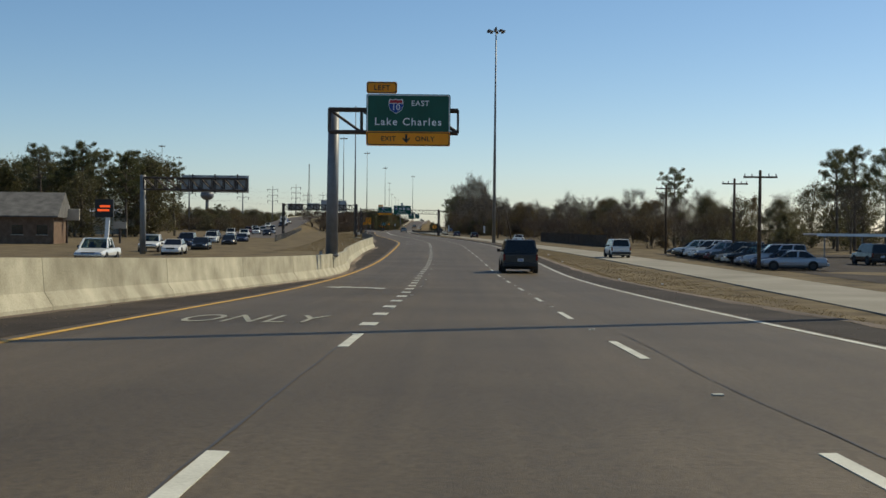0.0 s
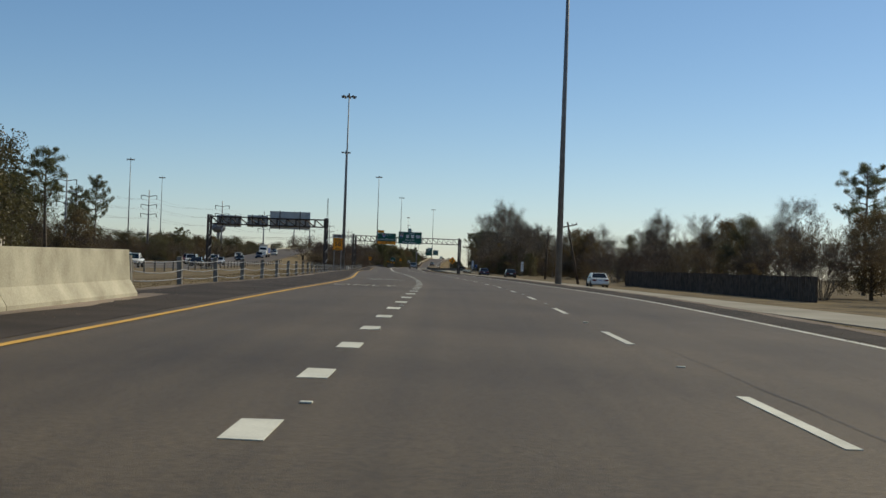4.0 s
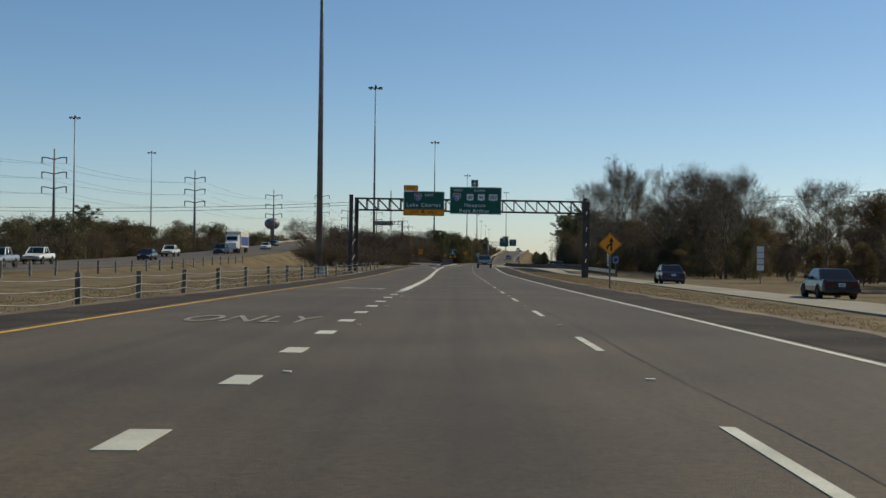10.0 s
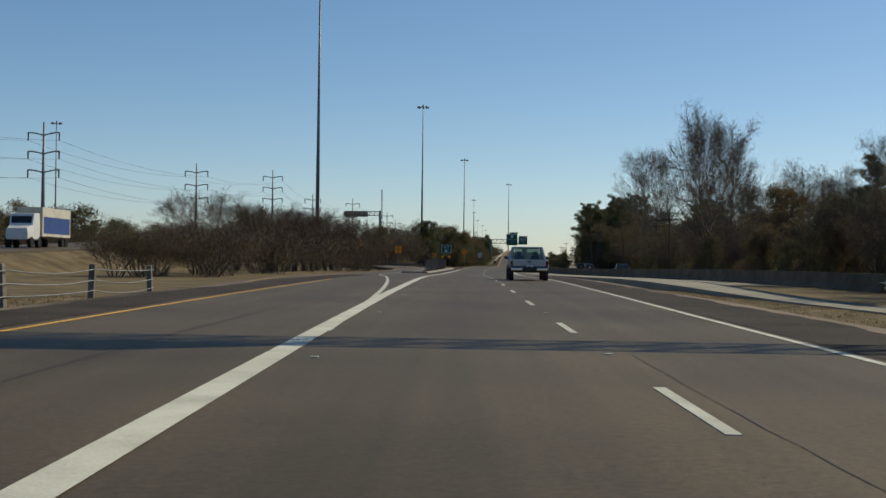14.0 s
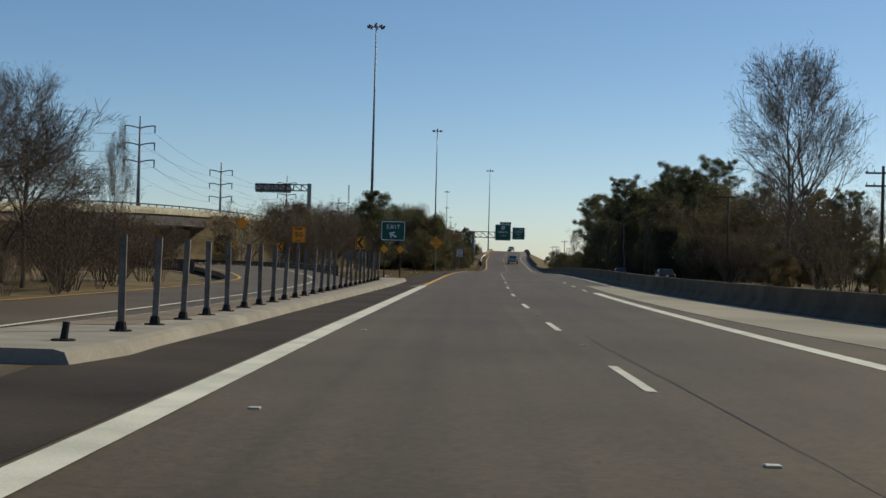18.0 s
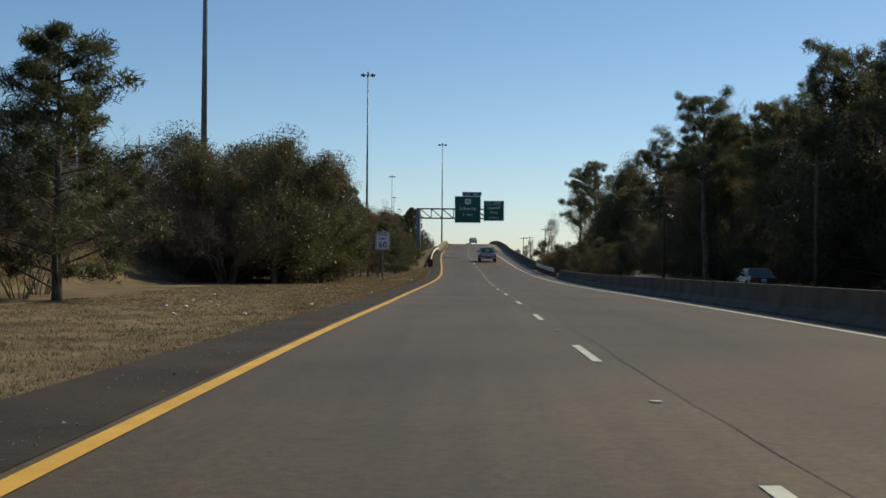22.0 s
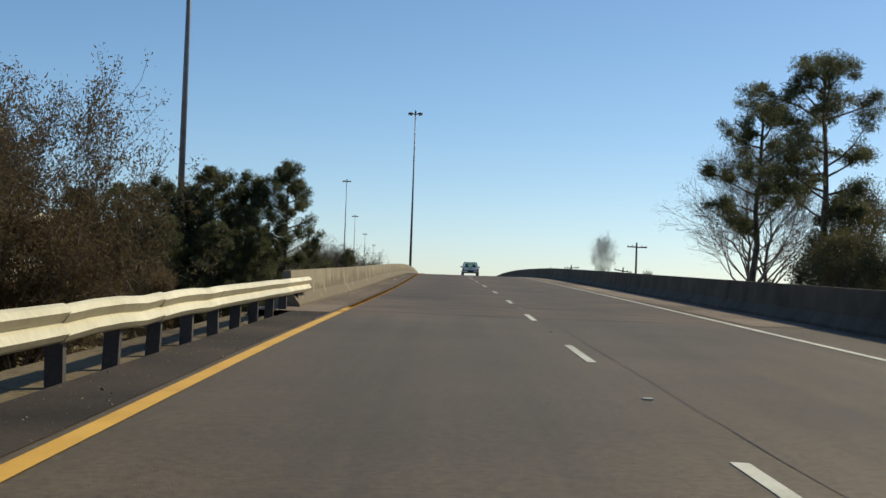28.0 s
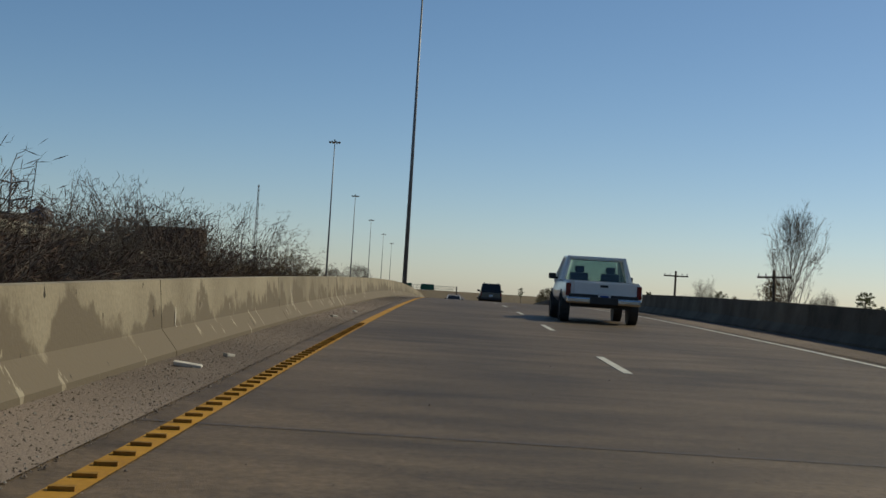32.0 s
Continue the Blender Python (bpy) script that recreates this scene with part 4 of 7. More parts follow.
panel(g, -18.2, 9.95, -15.65, 10.5, GREEN_SIGN, SIGN_WHITE, "exit_tab", "narrow green plate with the exit number", 0.3)
panel(g, -15.35, 6.68, -12.65, 9.35, GREEN_SIGN, SIGN_WHITE, "panel", "green exit panel", 0.28)
part("divider", box(bmesh.new(), (-14.0, 0.27, 8.82), (2.5, 0.01, 0.04)), SIGN_WHITE, g)
us_route(g, -17.45, 9.2, 0.8, "90", dy=0.3)
letters("lettering", "Liberty", 0.64, SIGN_WHITE, g, -17.47, 8.3, 0.29, spread=1.2)
letters("lettering", "1", 0.5, SIGN_WHITE, g, -18.0, 7.5, 0.29)
letters("lettering", "MILE", 0.32, SIGN_WHITE, g, -17.2, 7.46, 0.29, spread=1.15)
letters("lettering", "EXIT", 0.28, SIGN_WHITE, g, -17.5, 10.22, 0.29, spread=1.15)
letters("lettering", "851", 0.4, SIGN_WHITE, g, -16.4, 10.22, 0.29, spread=1.1)
letters("lettering", "EXIT", 0.27, SIGN_WHITE, g, -14.8, 9.08, 0.27, spread=1.15)
letters("lettering", "852A", 0.38, SIGN_WHITE, g, -13.55, 9.08, 0.27, spread=1.1)
letters("lettering", "Laurel", 0.56, SIGN_WHITE, g, -14.0, 8.42, 0.27, spread=1.2)
letters("lettering", "Ave", 0.56, SIGN_WHITE, g, -14.0, 7.8, 0.27, spread=1.2)
letters("lettering", "3/4 MILE", 0.34, SIGN_WHITE, g, -14.0, 7.1, 0.27, spread=1.15)


def back_panel(parent, x0, x1, z0, z1, y, mat=ALU):
    b = part("panel_back", box(bmesh.new(), ((x0 + x1) / 2, y, (z0 + z1) / 2), (x1 - x0, 0.05, z1 - z0)), mat, parent, "bare aluminium back of a sign panel")
    for k in range(max(2, round((x1 - x0) / 2.4))):
        part("mullion", box(bmesh.new(), (x0 + (k + 0.5) * (x1 - x0) / max(2, round((x1 - x0) / 2.4)), y - 0.09, (z0 + z1) / 2), (0.1, 0.12, z1 - z0 + 0.2)), DARK_STEEL, b)


# Gantry over the opposite carriageway, seen from behind.
g = thing("sign_gantry", "truss gantry whose three sign panels are seen from behind", "road sign", (0, 278.0, 0))
for x in (-34.3, -18.7):
    for dy in (0.0, 1.2):
        i_post(g, x + (0.14 if dy else 0), dy, -0.5, 6.95, 0.28, 0.28, DARK_STEEL)
    for k in range(4):
        part("brace", rod(bmesh.new(), (x, 0.1, 0.8 + 1.4 * k), (x + 0.3, 1.1, 1.5 + 1.4 * k), 0.05, n=6), STEEL, g)
    part("footing", rod(bmesh.new(), (x + 0.1, 0.6, -0.7), (x + 0.1, 0.6, -0.1), 1.0, 0.95, 16), CONCRETE, g)
truss(g, -34.1, -18.9, 5.75, 6.72, 0.2, 0.9, DARK_STEEL, 1.25)
back_panel(g, -33.4, -30.1, 5.4, 6.95, 1.3)
back_panel(g, -29.3, -26.55, 5.5, 7.05, 1.3)
back_panel(g, -26.3, -20.9, 5.35, 7.7, 1.3)

# Cantilever over the opposite lanes near the start, seen from behind.
g = thing("cantilever_sign", "cantilever sign over the opposite lanes, its panel seen from behind", "road sign", (0, 117.0, 0))
part("column", rod(bmesh.new(), (-27.65, 0.5, -0.6), (-27.65, 0.5, 6.8), 0.28, 0.25, 16), STEEL, g, "", True)
truss(g, -27.5, -18.4, 5.5, 6.55, 0.1, 0.8, DARK_STEEL, 1.05)
back_panel(g, -24.3, -18.25, 5.3, 6.85, 1.0)

# Cantilever on the far embankment.
g = thing("cantilever_sign", "sign cantilever on the embankment, its dark panel seen from behind", "road sign", (0, 730.0, 0))
i_post(g, -52.9, 0, 5.5, 14.7, 0.5, 0.5, STEEL)
i_post(g, -52.9, 1.1, 5.5, 14.7, 0.5, 0.5, STEEL)
truss(g, -62.7, -53.0, 13.4, 14.5, 0.1, 0.8, DARK_STEEL, 1.3)
back_panel(g, -62.8, -56.3, 13.0, 14.6, 1.0)


def post_sign(name, label, at, turn, shape, w, h, low, mat, post=POST_WOOD, posts=(0.0,), rim=SIGN_BLACK):
    s = thing(name, label, "road sign", at, turn)
    if shape == "diamond":
        r = w / 2 * math.sqrt(2)
        o = [(0, low + 2 * r), (-r, low + r), (0, low), (r, low + r)]
        pl = part("plate", plate(bmesh.new(), o, 0.012), mat, s)
        bm = bmesh.new()
        a, b = [bm.verts.new((x * 0.95, -0.003, low + r + (z - low - r) * 0.95)) for x, z in o], [bm.verts.new((x * 0.9, -0.003, low + r + (z - low - r) * 0.9)) for x, z in o]
        for k in range(4):
            bm.faces.new((a[k], a[(k + 1) % 4], b[(k + 1) % 4], b[k]))
        part("border", bm, rim, pl)
        top = low + 1.6 * r
    else:
        pl = panel(s, -w / 2, low, w / 2, low + h, mat, rim, "plate")
        top = low + h
    for x in posts:
        part("post", box(bmesh.new(), (x, 0.05, top / 2 - 0.2), (0.09, 0.07, top + 0.3), bevel=0.01), post, s)
    return s, pl


def at_ground(x, y):
    return (x, y, ground_z(x, y))


s, p = post_sign("merge_sign", "amber diamond sign with a black merge arrow on a wooden post", at_ground(-2.1, 338), 0, "diamond", 0.92, 0, 1.95, YELLOW_SIGN)
z = 1.95 + 0.65
part("symbol", plate(bmesh.new(), [(0.02, z - 0.4), (0.02, z + 0.12), (-0.06, z + 0.12), (0.07, z + 0.38), (0.2, z + 0.12), (0.12, z + 0.12), (0.12, z - 0.4)][::-1], 0.003, -0.006), SIGN_BLACK, p)
part("symbol", plate(bmesh.new(), [(-0.2, z - 0.3), (-0.2, z - 0.12), (0.02, z + 0.06), (0.02, z - 0.06), (-0.11, z - 0.17), (-0.11, z - 0.3)][::-1], 0.003, -0.006), SIGN_BLACK, p)

s, p = post_sign("ramp_speed_sign", "amber ramp speed sign for 50 mph on a steel post", at_ground(-14.9, 256.5), 0, "box", 1.17, 1.42, 2.62, YELLOW_SIGN, STEEL, (-0.4, 0.4))
letters("lettering", "RAMP", 0.25, SIGN_BLACK, p, 0, 3.82)
part("divider", box(bmesh.new(), (0, -0.004, 3.64), (1.1, 0.006, 0.03)), SIGN_BLACK, p)
letters("lettering", "50", 0.68, SIGN_BLACK, p, 0, 3.29, spread=1.15)
letters("lettering", "M.P.H.", 0.19, SIGN_BLACK, p, 0, 2.83)
s, p = post_sign("ramp_speed_sign", "amber ramp speed sign for 50 mph beside the exit ramp", at_ground(-35.6, 606.5), 4, "box", 1.18, 1.37, 2.7, YELLOW_SIGN, STEEL)
letters("lettering", "RAMP", 0.26, SIGN_BLACK, p, 0, 3.86)
letters("lettering", "50", 0.64, SIGN_BLACK, p, 0, 3.35, spread=1.15)
letters("lettering", "M.P.H.", 0.18, SIGN_BLACK, p, 0, 2.88)
s, p = post_sign("exit_sign", "green exit sign with a white arrow on two posts", at_ground(-25.55, 581.5), 0, "box", 1.6, 1.3, 2.66, GREEN_SIGN, WOOD_POLE, (-0.55, 0.5), SIGN_WHITE)
letters("lettering", "EXIT", 0.38, SIGN_WHITE, p, 0, 3.56, spread=1.2)
arrow(p, -0.02, 3.05, 0.55, 60, SIGN_WHITE)
for x in (-0.55, 0.5):
    d = 0.38
    part("marker", plate(bmesh.new(), [(x, 2.36), (x - 0.27, 2.09), (x, 1.82), (x + 0.27, 2.09)], 0.01, -0.03), YELLOW_SIGN, s, "small plain amber diamond")
for x, y, t in ((-38.1, 612.0, 12), (-27.0, 575.0, 4), (-44.5, 622, 20)):
    s, p = post_sign("chevron_sign", "amber curve marker with a black chevron on a steel post", at_ground(x, y), t, "box", 0.56, 0.72, 2.0, YELLOW_SIGN, STEEL, (0.0,))
    tagged(s, group="chevron signs")
    part("chevron", plate(bmesh.new(), [(0.2, 2.65), (0.03, 2.65), (-0.2, 2.36), (0.03, 2.07), (0.2, 2.07), (-0.03, 2.36)], 0.003, -0.006), SIGN_BLACK, p)
s, p = post_sign("warning_sign", "plain amber diamond warning sign beside the ramp", (-45.5, 632, land(-45.5, 632)), 6, "diamond", 1.0, 0, 3.9 - land(-45.5, 632), YELLOW_SIGN, STEEL)
s, p = post_sign("warning_sign", "amber diamond warning about ice on the bridge, on a post", at_ground(-24.7, 624), 0, "diamond", 0.93, 0, 2.62, YELLOW_SIGN, STEEL)
for k, (txt, zz) in enumerate((("BRIDGE", 3.56), ("MAY ICE IN", 3.37), ("COLD", 3.18), ("WEATHER", 2.99))):
    letters("lettering", txt, 0.17, SIGN_BLACK, p, 0, zz)
s, p = post_sign("speed_limit_sign", "white speed limit sign for 60 on a post", at_ground(-24.8, 710), 0, "box", 1.08, 1.36, 2.36, SIGN_WHITE, STEEL)
letters("lettering", "SPEED", 0.25, SIGN_BLACK, p, 0, 3.5, spread=1.1)
letters("lettering", "LIMIT", 0.25, SIGN_BLACK, p, 0, 3.2, spread=1.1)
letters("lettering", "60", 0.6, SIGN_BLACK, p, 0, 2.74, spread=1.1)
s = thing("route_marker_post", "post with a stack of small white route shields", "road sign", at_ground(2.2, 412))
part("post", box(bmesh.new(), (0, 0.05, 1.4), (0.08, 0.06, 3.2)), STEEL, s)
for k, n in enumerate(("", "69", "96", "287", "")):
    pz = 2.95 - 0.42 * k
    pl = part("plate", plate(bmesh.new(), rounded(-0.22, pz - (0.1 if not n else 0.2), 0.22, pz + (0.1 if not n else 0.2), 0.03), 0.01), SIGN_WHITE, s)
    if n:
        letters("route_number", n, 0.24, SIGN_BLACK, pl, 0, pz)
s, p = post_sign("service_sign", "small blue roadside sign on a post", at_ground(3.0, 413), 0, "box", 0.6, 0.75, 1.5, SIGN_BLUE, STEEL, rim=SIGN_WHITE)
s = thing("route_marker_post", "post with a stack of small white route shields", "road sign", at_ground(12.0, 372))
part("post", box(bmesh.new(), (0, 0.05, 1.4), (0.08, 0.06, 3.2)), STEEL, s)
for k in range(4):
    part("plate", plate(bmesh.new(), rounded(-0.28, 2.6 - 0.5 * k, 0.28, 3.04 - 0.5 * k, 0.03), 0.01), SIGN_WHITE, s)
# Far gantries ahead, beyond the overpass and along the opposite road.
for x0, x1, y, zb in ((-44, -12, 1500, 5.5),):
    g = thing("sign_gantry", "distant truss gantry with small green panels", "road sign", (0, y, 0))
    for x in (x0, x1):
        i_post(g, x, 0, 0, zb + 2, 0.5, 0.5, DARK_STEEL)
    truss(g, x0, x1, zb + 0.6, zb + 1.8, 0, 0.9, DARK_STEEL, 1.6)
    panel(g, x0 + 6, zb - 0.2, x0 + 12, zb + 2.4, GREEN_SIGN, SIGN_WHITE, back=-0.2)
    panel(g, x0 + 16, zb - 0.2, x0 + 22, zb + 2.4, GREEN_SIGN, SIGN_WHITE, back=-0.2)

# ---- trees and shrubs ----
def tube(vs, fs, a, b, r0, r1, n=4):
    a, b = np.array(a, float), np.array(b, float)
    d = b - a
    d /= max(1e-6, np.linalg.norm(d))
    u = np.cross(d, (0.0, 0.0, 1.0) if abs(d[2]) < 0.9 else (1.0, 0.0, 0.0))
    u /= np.linalg.norm(u)
    w = np.cross(d, u)
    k = len(vs)
    for p, r in ((a, r0), (b, r1)):
        for i in range(n):
            t = math.tau * i / n
            vs.append(tuple(p + r * (math.cos(t) * u + math.sin(t) * w)))
    for i in range(n):
        fs.append((k + i, k + (i + 1) % n, k + n + (i + 1) % n, k + n + i))


def leaf_cloud(rng, centres, radii, count, size, flat=1.0, slim=0.5, out=0.0, far=False):
    """Small leaves scattered in clumps."""
    if far:
        count, size = count // 4, size * 1.7
    c = rng.integers(0, len(centres), count)
    d = rng.normal(size=(count, 3))
    d /= np.linalg.norm(d, axis=1)[:, None]
    rr = (rng.random(count) ** 0.6)[:, None]
    p = np.array(centres)[c] + d * rr * np.array(radii)[c][:, None] * np.array((1, 1, flat))
    u = rng.normal(size=(count, 3))
    if out:
        away = p - np.array((0.0, 0.0, 0.35 * float(np.max(np.array(centres)[:, 2]))))
        u = u * (1 - out) + 1.6 * out * away / np.maximum(0.1, np.linalg.norm(away, axis=1))[:, None]
    u /= np.linalg.norm(u, axis=1)[:, None]
    w = np.cross(u, rng.normal(size=(count, 3)))
    w /= np.linalg.norm(w, axis=1)[:, None]
    s = size * rng.uniform(0.6, 1.3, (count, 1))
    q = np.stack([p - u * s, p + w * s * slim, p + u * s, p - w * s * slim], 1).reshape(-1, 3)
    return q.tolist(), [(4 * i, 4 * i + 1, 4 * i + 2, 4 * i + 3) for i in range(count)]


def limb(rng, vs, fs, tips, a, d, length, r, depth, spread, up, twig):
    """A branch that forks on; tips gathers the ends."""
    p = np.array(a, float)
    d = np.array(d, float)
    n = 3 if depth > 1 else 2
    for i in range(n):
        d = d + rng.normal(size=3) * 0.13 + np.array((0, 0, up))
        d /= np.linalg.norm(d)
        q = p + d * length / n
        r2 = max(twig, r * 0.84)
        tube(vs, fs, p, q, r, r2, 5 if r > 0.06 else 3)
        p, r = q, r2
        if depth > 0 and (i > 0 or depth < 3):
            for _ in range(1 if i < n - 1 else 2):
                e = d + rng.normal(size=3) * spread
                e /= np.linalg.norm(e)
                limb(rng, vs, fs, tips, p, e, length * rng.uniform(0.55, 0.8), max(twig, r * 0.62), depth - 1, spread, up, twig)
    tips.append(p)


def make_tree(kind, seed, name, label, height, far=False):
    rng = np.random.default_rng(seed)
    t = thing(name, label, "tree" if name != "shrub" else "shrub", (0, 0, -200))
    vs, fs, tips = [], [], []
    h = height
    if kind == "bare":
        # An upright leader that wanders, limbs that rise from it, and a rounded crown of fine twigs.
        p, r, n = np.array((0.0, 0.0, -0.4)), 0.0155 * h, 9
        for i in range(n):
            f = (i + 1) / n
            q = np.array((rng.normal() * 0.02 * h * f, rng.normal() * 0.02 * h * f, h * 0.82 * f))
            r2 = 0.0155 * h * (1 - 0.82 * f)
            tube(vs, fs, p, q, r, r2, 8 if i < 4 else 5)
            p, r = q, r2
            if f > 0.3:
                for k in range(3 if f < 0.95 else 4):
                    a = (2 * i + k) * 2.4 + rng.random()
                    lift = 0.75 + 0.75 * f
                    limb(rng, vs, fs, tips, q, (math.cos(a), math.sin(a), lift), h * 0.25 * (1.28 - 0.72 * f) * rng.uniform(0.75, 1.2), max(0.03, r2 * 0.62), 3, 0.4, 0.07, 0.016)
        part("trunk", (vs, fs), BARK_PALE, t, smooth=True)
        q = leaf_cloud(rng, tips, [0.85] * len(tips), 9500, 0.34, 1.0, 0.026, 0.45, far)
        part("crown", q, BARK_PALE, t, "haze of fine bare twigs")
    elif kind == "pine":
        lean = rng.normal(size=2) * 0.02
        p = np.array((0, 0, -0.4))
        n = 7
        for i in range(n):
            q = np.array((lean[0] * h * (i + 1) / n + rng.normal() * 0.1, lean[1] * h * (i + 1) / n + rng.normal() * 0.1, h * 0.95 * (i + 1) / n))
            tube(vs, fs, p, q, 0.017 * h * (1 - 0.8 * i / n), 0.017 * h * (1 - 0.8 * (i + 1) / n), 7)
            p = q
        cs, rs = [], []
        low = rng.uniform(0.42, 0.52)
        for k in range(26):
            f = low + (1 - low) * (k + rng.random()) / 26
            g = (f - low) / (1 - low)
            a = k * 2.39996 + rng.random()
            reach = h * (0.05 + 0.15 * math.sin(math.pi * min(1.0, 0.2 + 0.74 * g))) * rng.uniform(0.55, 1.2)
            p = np.array((lean[0] * h * f, lean[1] * h * f, h * f * 0.93))
            d = np.array((math.cos(a), math.sin(a), 0.15 + 0.5 * g))
            for m in range(4):
                d = d + rng.normal(size=3) * 0.22 + np.array((0, 0, 0.1))
                q = p + d / np.linalg.norm(d) * reach * 0.29
                tube(vs, fs, p, q, 0.0042 * h * (1 - 0.2 * m), 0.0042 * h * (0.8 - 0.2 * m) + 0.01, 4)
                p = q
                if m:
                    for _ in range(m):
                        c = p + rng.normal(size=3) * np.array((1, 1, 0.5)) * 0.022 * h
                        tube(vs, fs, p, c, 0.03, 0.012, 3)
                        cs.append(c + np.array((0, 0, 0.15)))
                        rs.append(rng.uniform(0.4, 0.8) * h / 18)
        part("trunk", (vs, fs), BARK, t, smooth=True)
        part("crown", leaf_cloud(rng, cs, rs, 32000, 0.17, 0.85, 0.11, 0.25, far), NEEDLES, t, "clumps of dark pine needles")
    elif kind == "young_pine":
        tube(vs, fs, (0, 0, -0.3), (0, 0, h), 0.016 * h, 0.02, 6)
        cs, rs = [], []
        for k in range(44):
            f = 0.04 + 0.93 * k / 43
            a = k * 2.39996 + rng.random()
            reach = h * 0.31 * (1.06 - f) ** 0.6 * rng.uniform(0.5, 1.2) + 0.1
            e = np.array((math.cos(a) * reach, math.sin(a) * reach, h * f + reach * rng.uniform(0.2, 0.6)))
            tube(vs, fs, (0, 0, h * f), e, 0.005 * h, 0.012, 4)
            for m in (0.5, 0.78, 1.0):
                cs.append(np.array((0, 0, h * f)) * (1 - m) + e * m + rng.normal(size=3) * 0.06 * reach)
                rs.append(h * rng.uniform(0.03, 0.068))
        part("trunk", (vs, fs), BARK, t, smooth=True)
        part("crown", leaf_cloud(rng, cs, rs, 28000, 0.15, 1.0, 0.11, 0.3, far), NEEDLES, t, "soft dark green needles")
    elif kind in ("oak", "russet"):
        tube(vs, fs, (0, 0, -0.4), (0, 0, h * 0.3), 0.02 * h, 0.016 * h, 7)
        cs, rs = [], []
        for k in range(60):
            a, f = k * 2.39996, rng.random()
            z = h * (0.06 + 0.85 * f)
            reach = h * 0.37 * math.sin(math.pi * (0.26 + 0.66 * f)) * math.sqrt(rng.random()) * rng.uniform(0.8, 1.2)
            e = np.array((math.cos(a) * reach, math.sin(a) * reach, z))
            tube(vs, fs, (0, 0, min(h * 0.5, z * 0.55)), e, 0.006 * h, 0.02, 4)
            cs.append(e)
            rs.append(h * rng.uniform(0.07, 0.15))
        part("trunk", (vs, fs), BARK, t, smooth=True)
        part("crown", leaf_cloud(rng, cs, rs, 36000, 0.078, 1.0, 0.48, 0.0, far), LEAVES if kind == "oak" else DRY_LEAVES, t)
    elif kind == "ragged":
        for k in range(11):
            a = k * 2.4 + rng.random()
            limb(rng, vs, fs, tips, (0.25 * math.cos(a), 0.25 * math.sin(a), -0.3), (math.cos(a) * 0.6, math.sin(a) * 0.6, 1.0), h * rng.uniform(0.3, 0.46), 0.009 * h, 4, 0.42, 0.06, 0.012)
        part("trunk", (vs, fs), BARK, t, smooth=True)
        part("crown", leaf_cloud(rng, tips, [0.55] * len(tips), 30000, 0.085, 1.0, 0.36, 0.2, far), DRY_LEAVES, t, "thin dull brown leaves along long twigs")
    elif kind == "spread":
        for k in range(8):
            a = k * 2.4 + rng.random()
            if k < 3:
                tube(vs, fs, (0.1 * math.cos(a), 0.1 * math.sin(a), -0.3), (0.2 * math.cos(a), 0.2 * math.sin(a), h * 0.17), 0.026 * h, 0.02 * h, 7)
            limb(rng, vs, fs, tips, (0.16 * math.cos(a), 0.16 * math.sin(a), h * (0.13 + 0.008 * k)), (math.cos(a) * 0.8, math.sin(a) * 0.8, 0.85), h * 0.36, 0.011 * h, 4, 0.36, 0.08, 0.009)
        part("trunk", (vs, fs), BARK, t, smooth=True)
        part("crown", leaf_cloud(rng, tips, [0.4] * len(tips), 9000, 0.24, 1.0, 0.025, 0.6, far), TWIGS, t, "dense reddish brown bare twigs")
    else:  # shrub: many thin stems from the ground
        cs, rs = [], []
        for k in range(16):
            a = k * 2.4
            limb(rng, vs, fs, tips, (0.35 * math.cos(a), 0.35 * math.sin(a), -0.2), (math.cos(a) * 0.45, math.sin(a) * 0.45, 1.0), h * 0.52, 0.03, 3, 0.36, 0.03, 0.007)
        part("wood", (vs, fs), BARK, t)
        part("foliage", leaf_cloud(rng, tips, [h * 0.075] * len(tips), 8000, 0.13, 1.0, 0.06, 0.5, far), SCRUB if kind == "scrub" else TWIGS, t)
    return t


SORTS = (("bare", "bare", (1, 2, 3), "bare_tree", "leafless grey winter tree with fine twigs", 16),
         ("pine", "pine", (4, 5, 6), "pine_tree", "tall pine with a bare trunk and clumped dark crown", 18),
         ("young", "young_pine", (7, 8), "young_pine_tree", "bushy young pine, green to the ground", 9),
         ("oak", "oak", (9, 10, 11), "evergreen_oak_tree", "dense dark evergreen oak with leaves to the ground", 11),
         ("russet", "russet", (12, 13), "russet_tree", "thicket tree with dull brown winter leaves", 10),
         ("scrub", "scrub", (14, 15), "shrub", "dry brown scrub bush beside the road", 4),
         ("brush", "brush", (16, 17), "shrub", "dark tangled winter brush", 5),
         ("spread", "spread", (18, 19, 20), "spreading_tree", "low spreading leafless tree with a forked dark trunk", 8),
         ("ragged", "ragged", (21, 22), "thicket_tree", "sprawling many-stemmed tree with sparse brown leaves", 11))
KINDS, BASE = {}, {}
for key, kind, seeds, tree_name, tree_label, hgt in SORTS:
    KINDS[key] = [make_tree(kind, s, tree_name, tree_label, hgt) for s in seeds]
    KINDS[key + "_far"] = [make_tree(kind, s + 40, tree_name, tree_label, hgt, True) for s in seeds[:2]]
    BASE[key] = hgt
rnd = random.Random(7)
first_used = set()


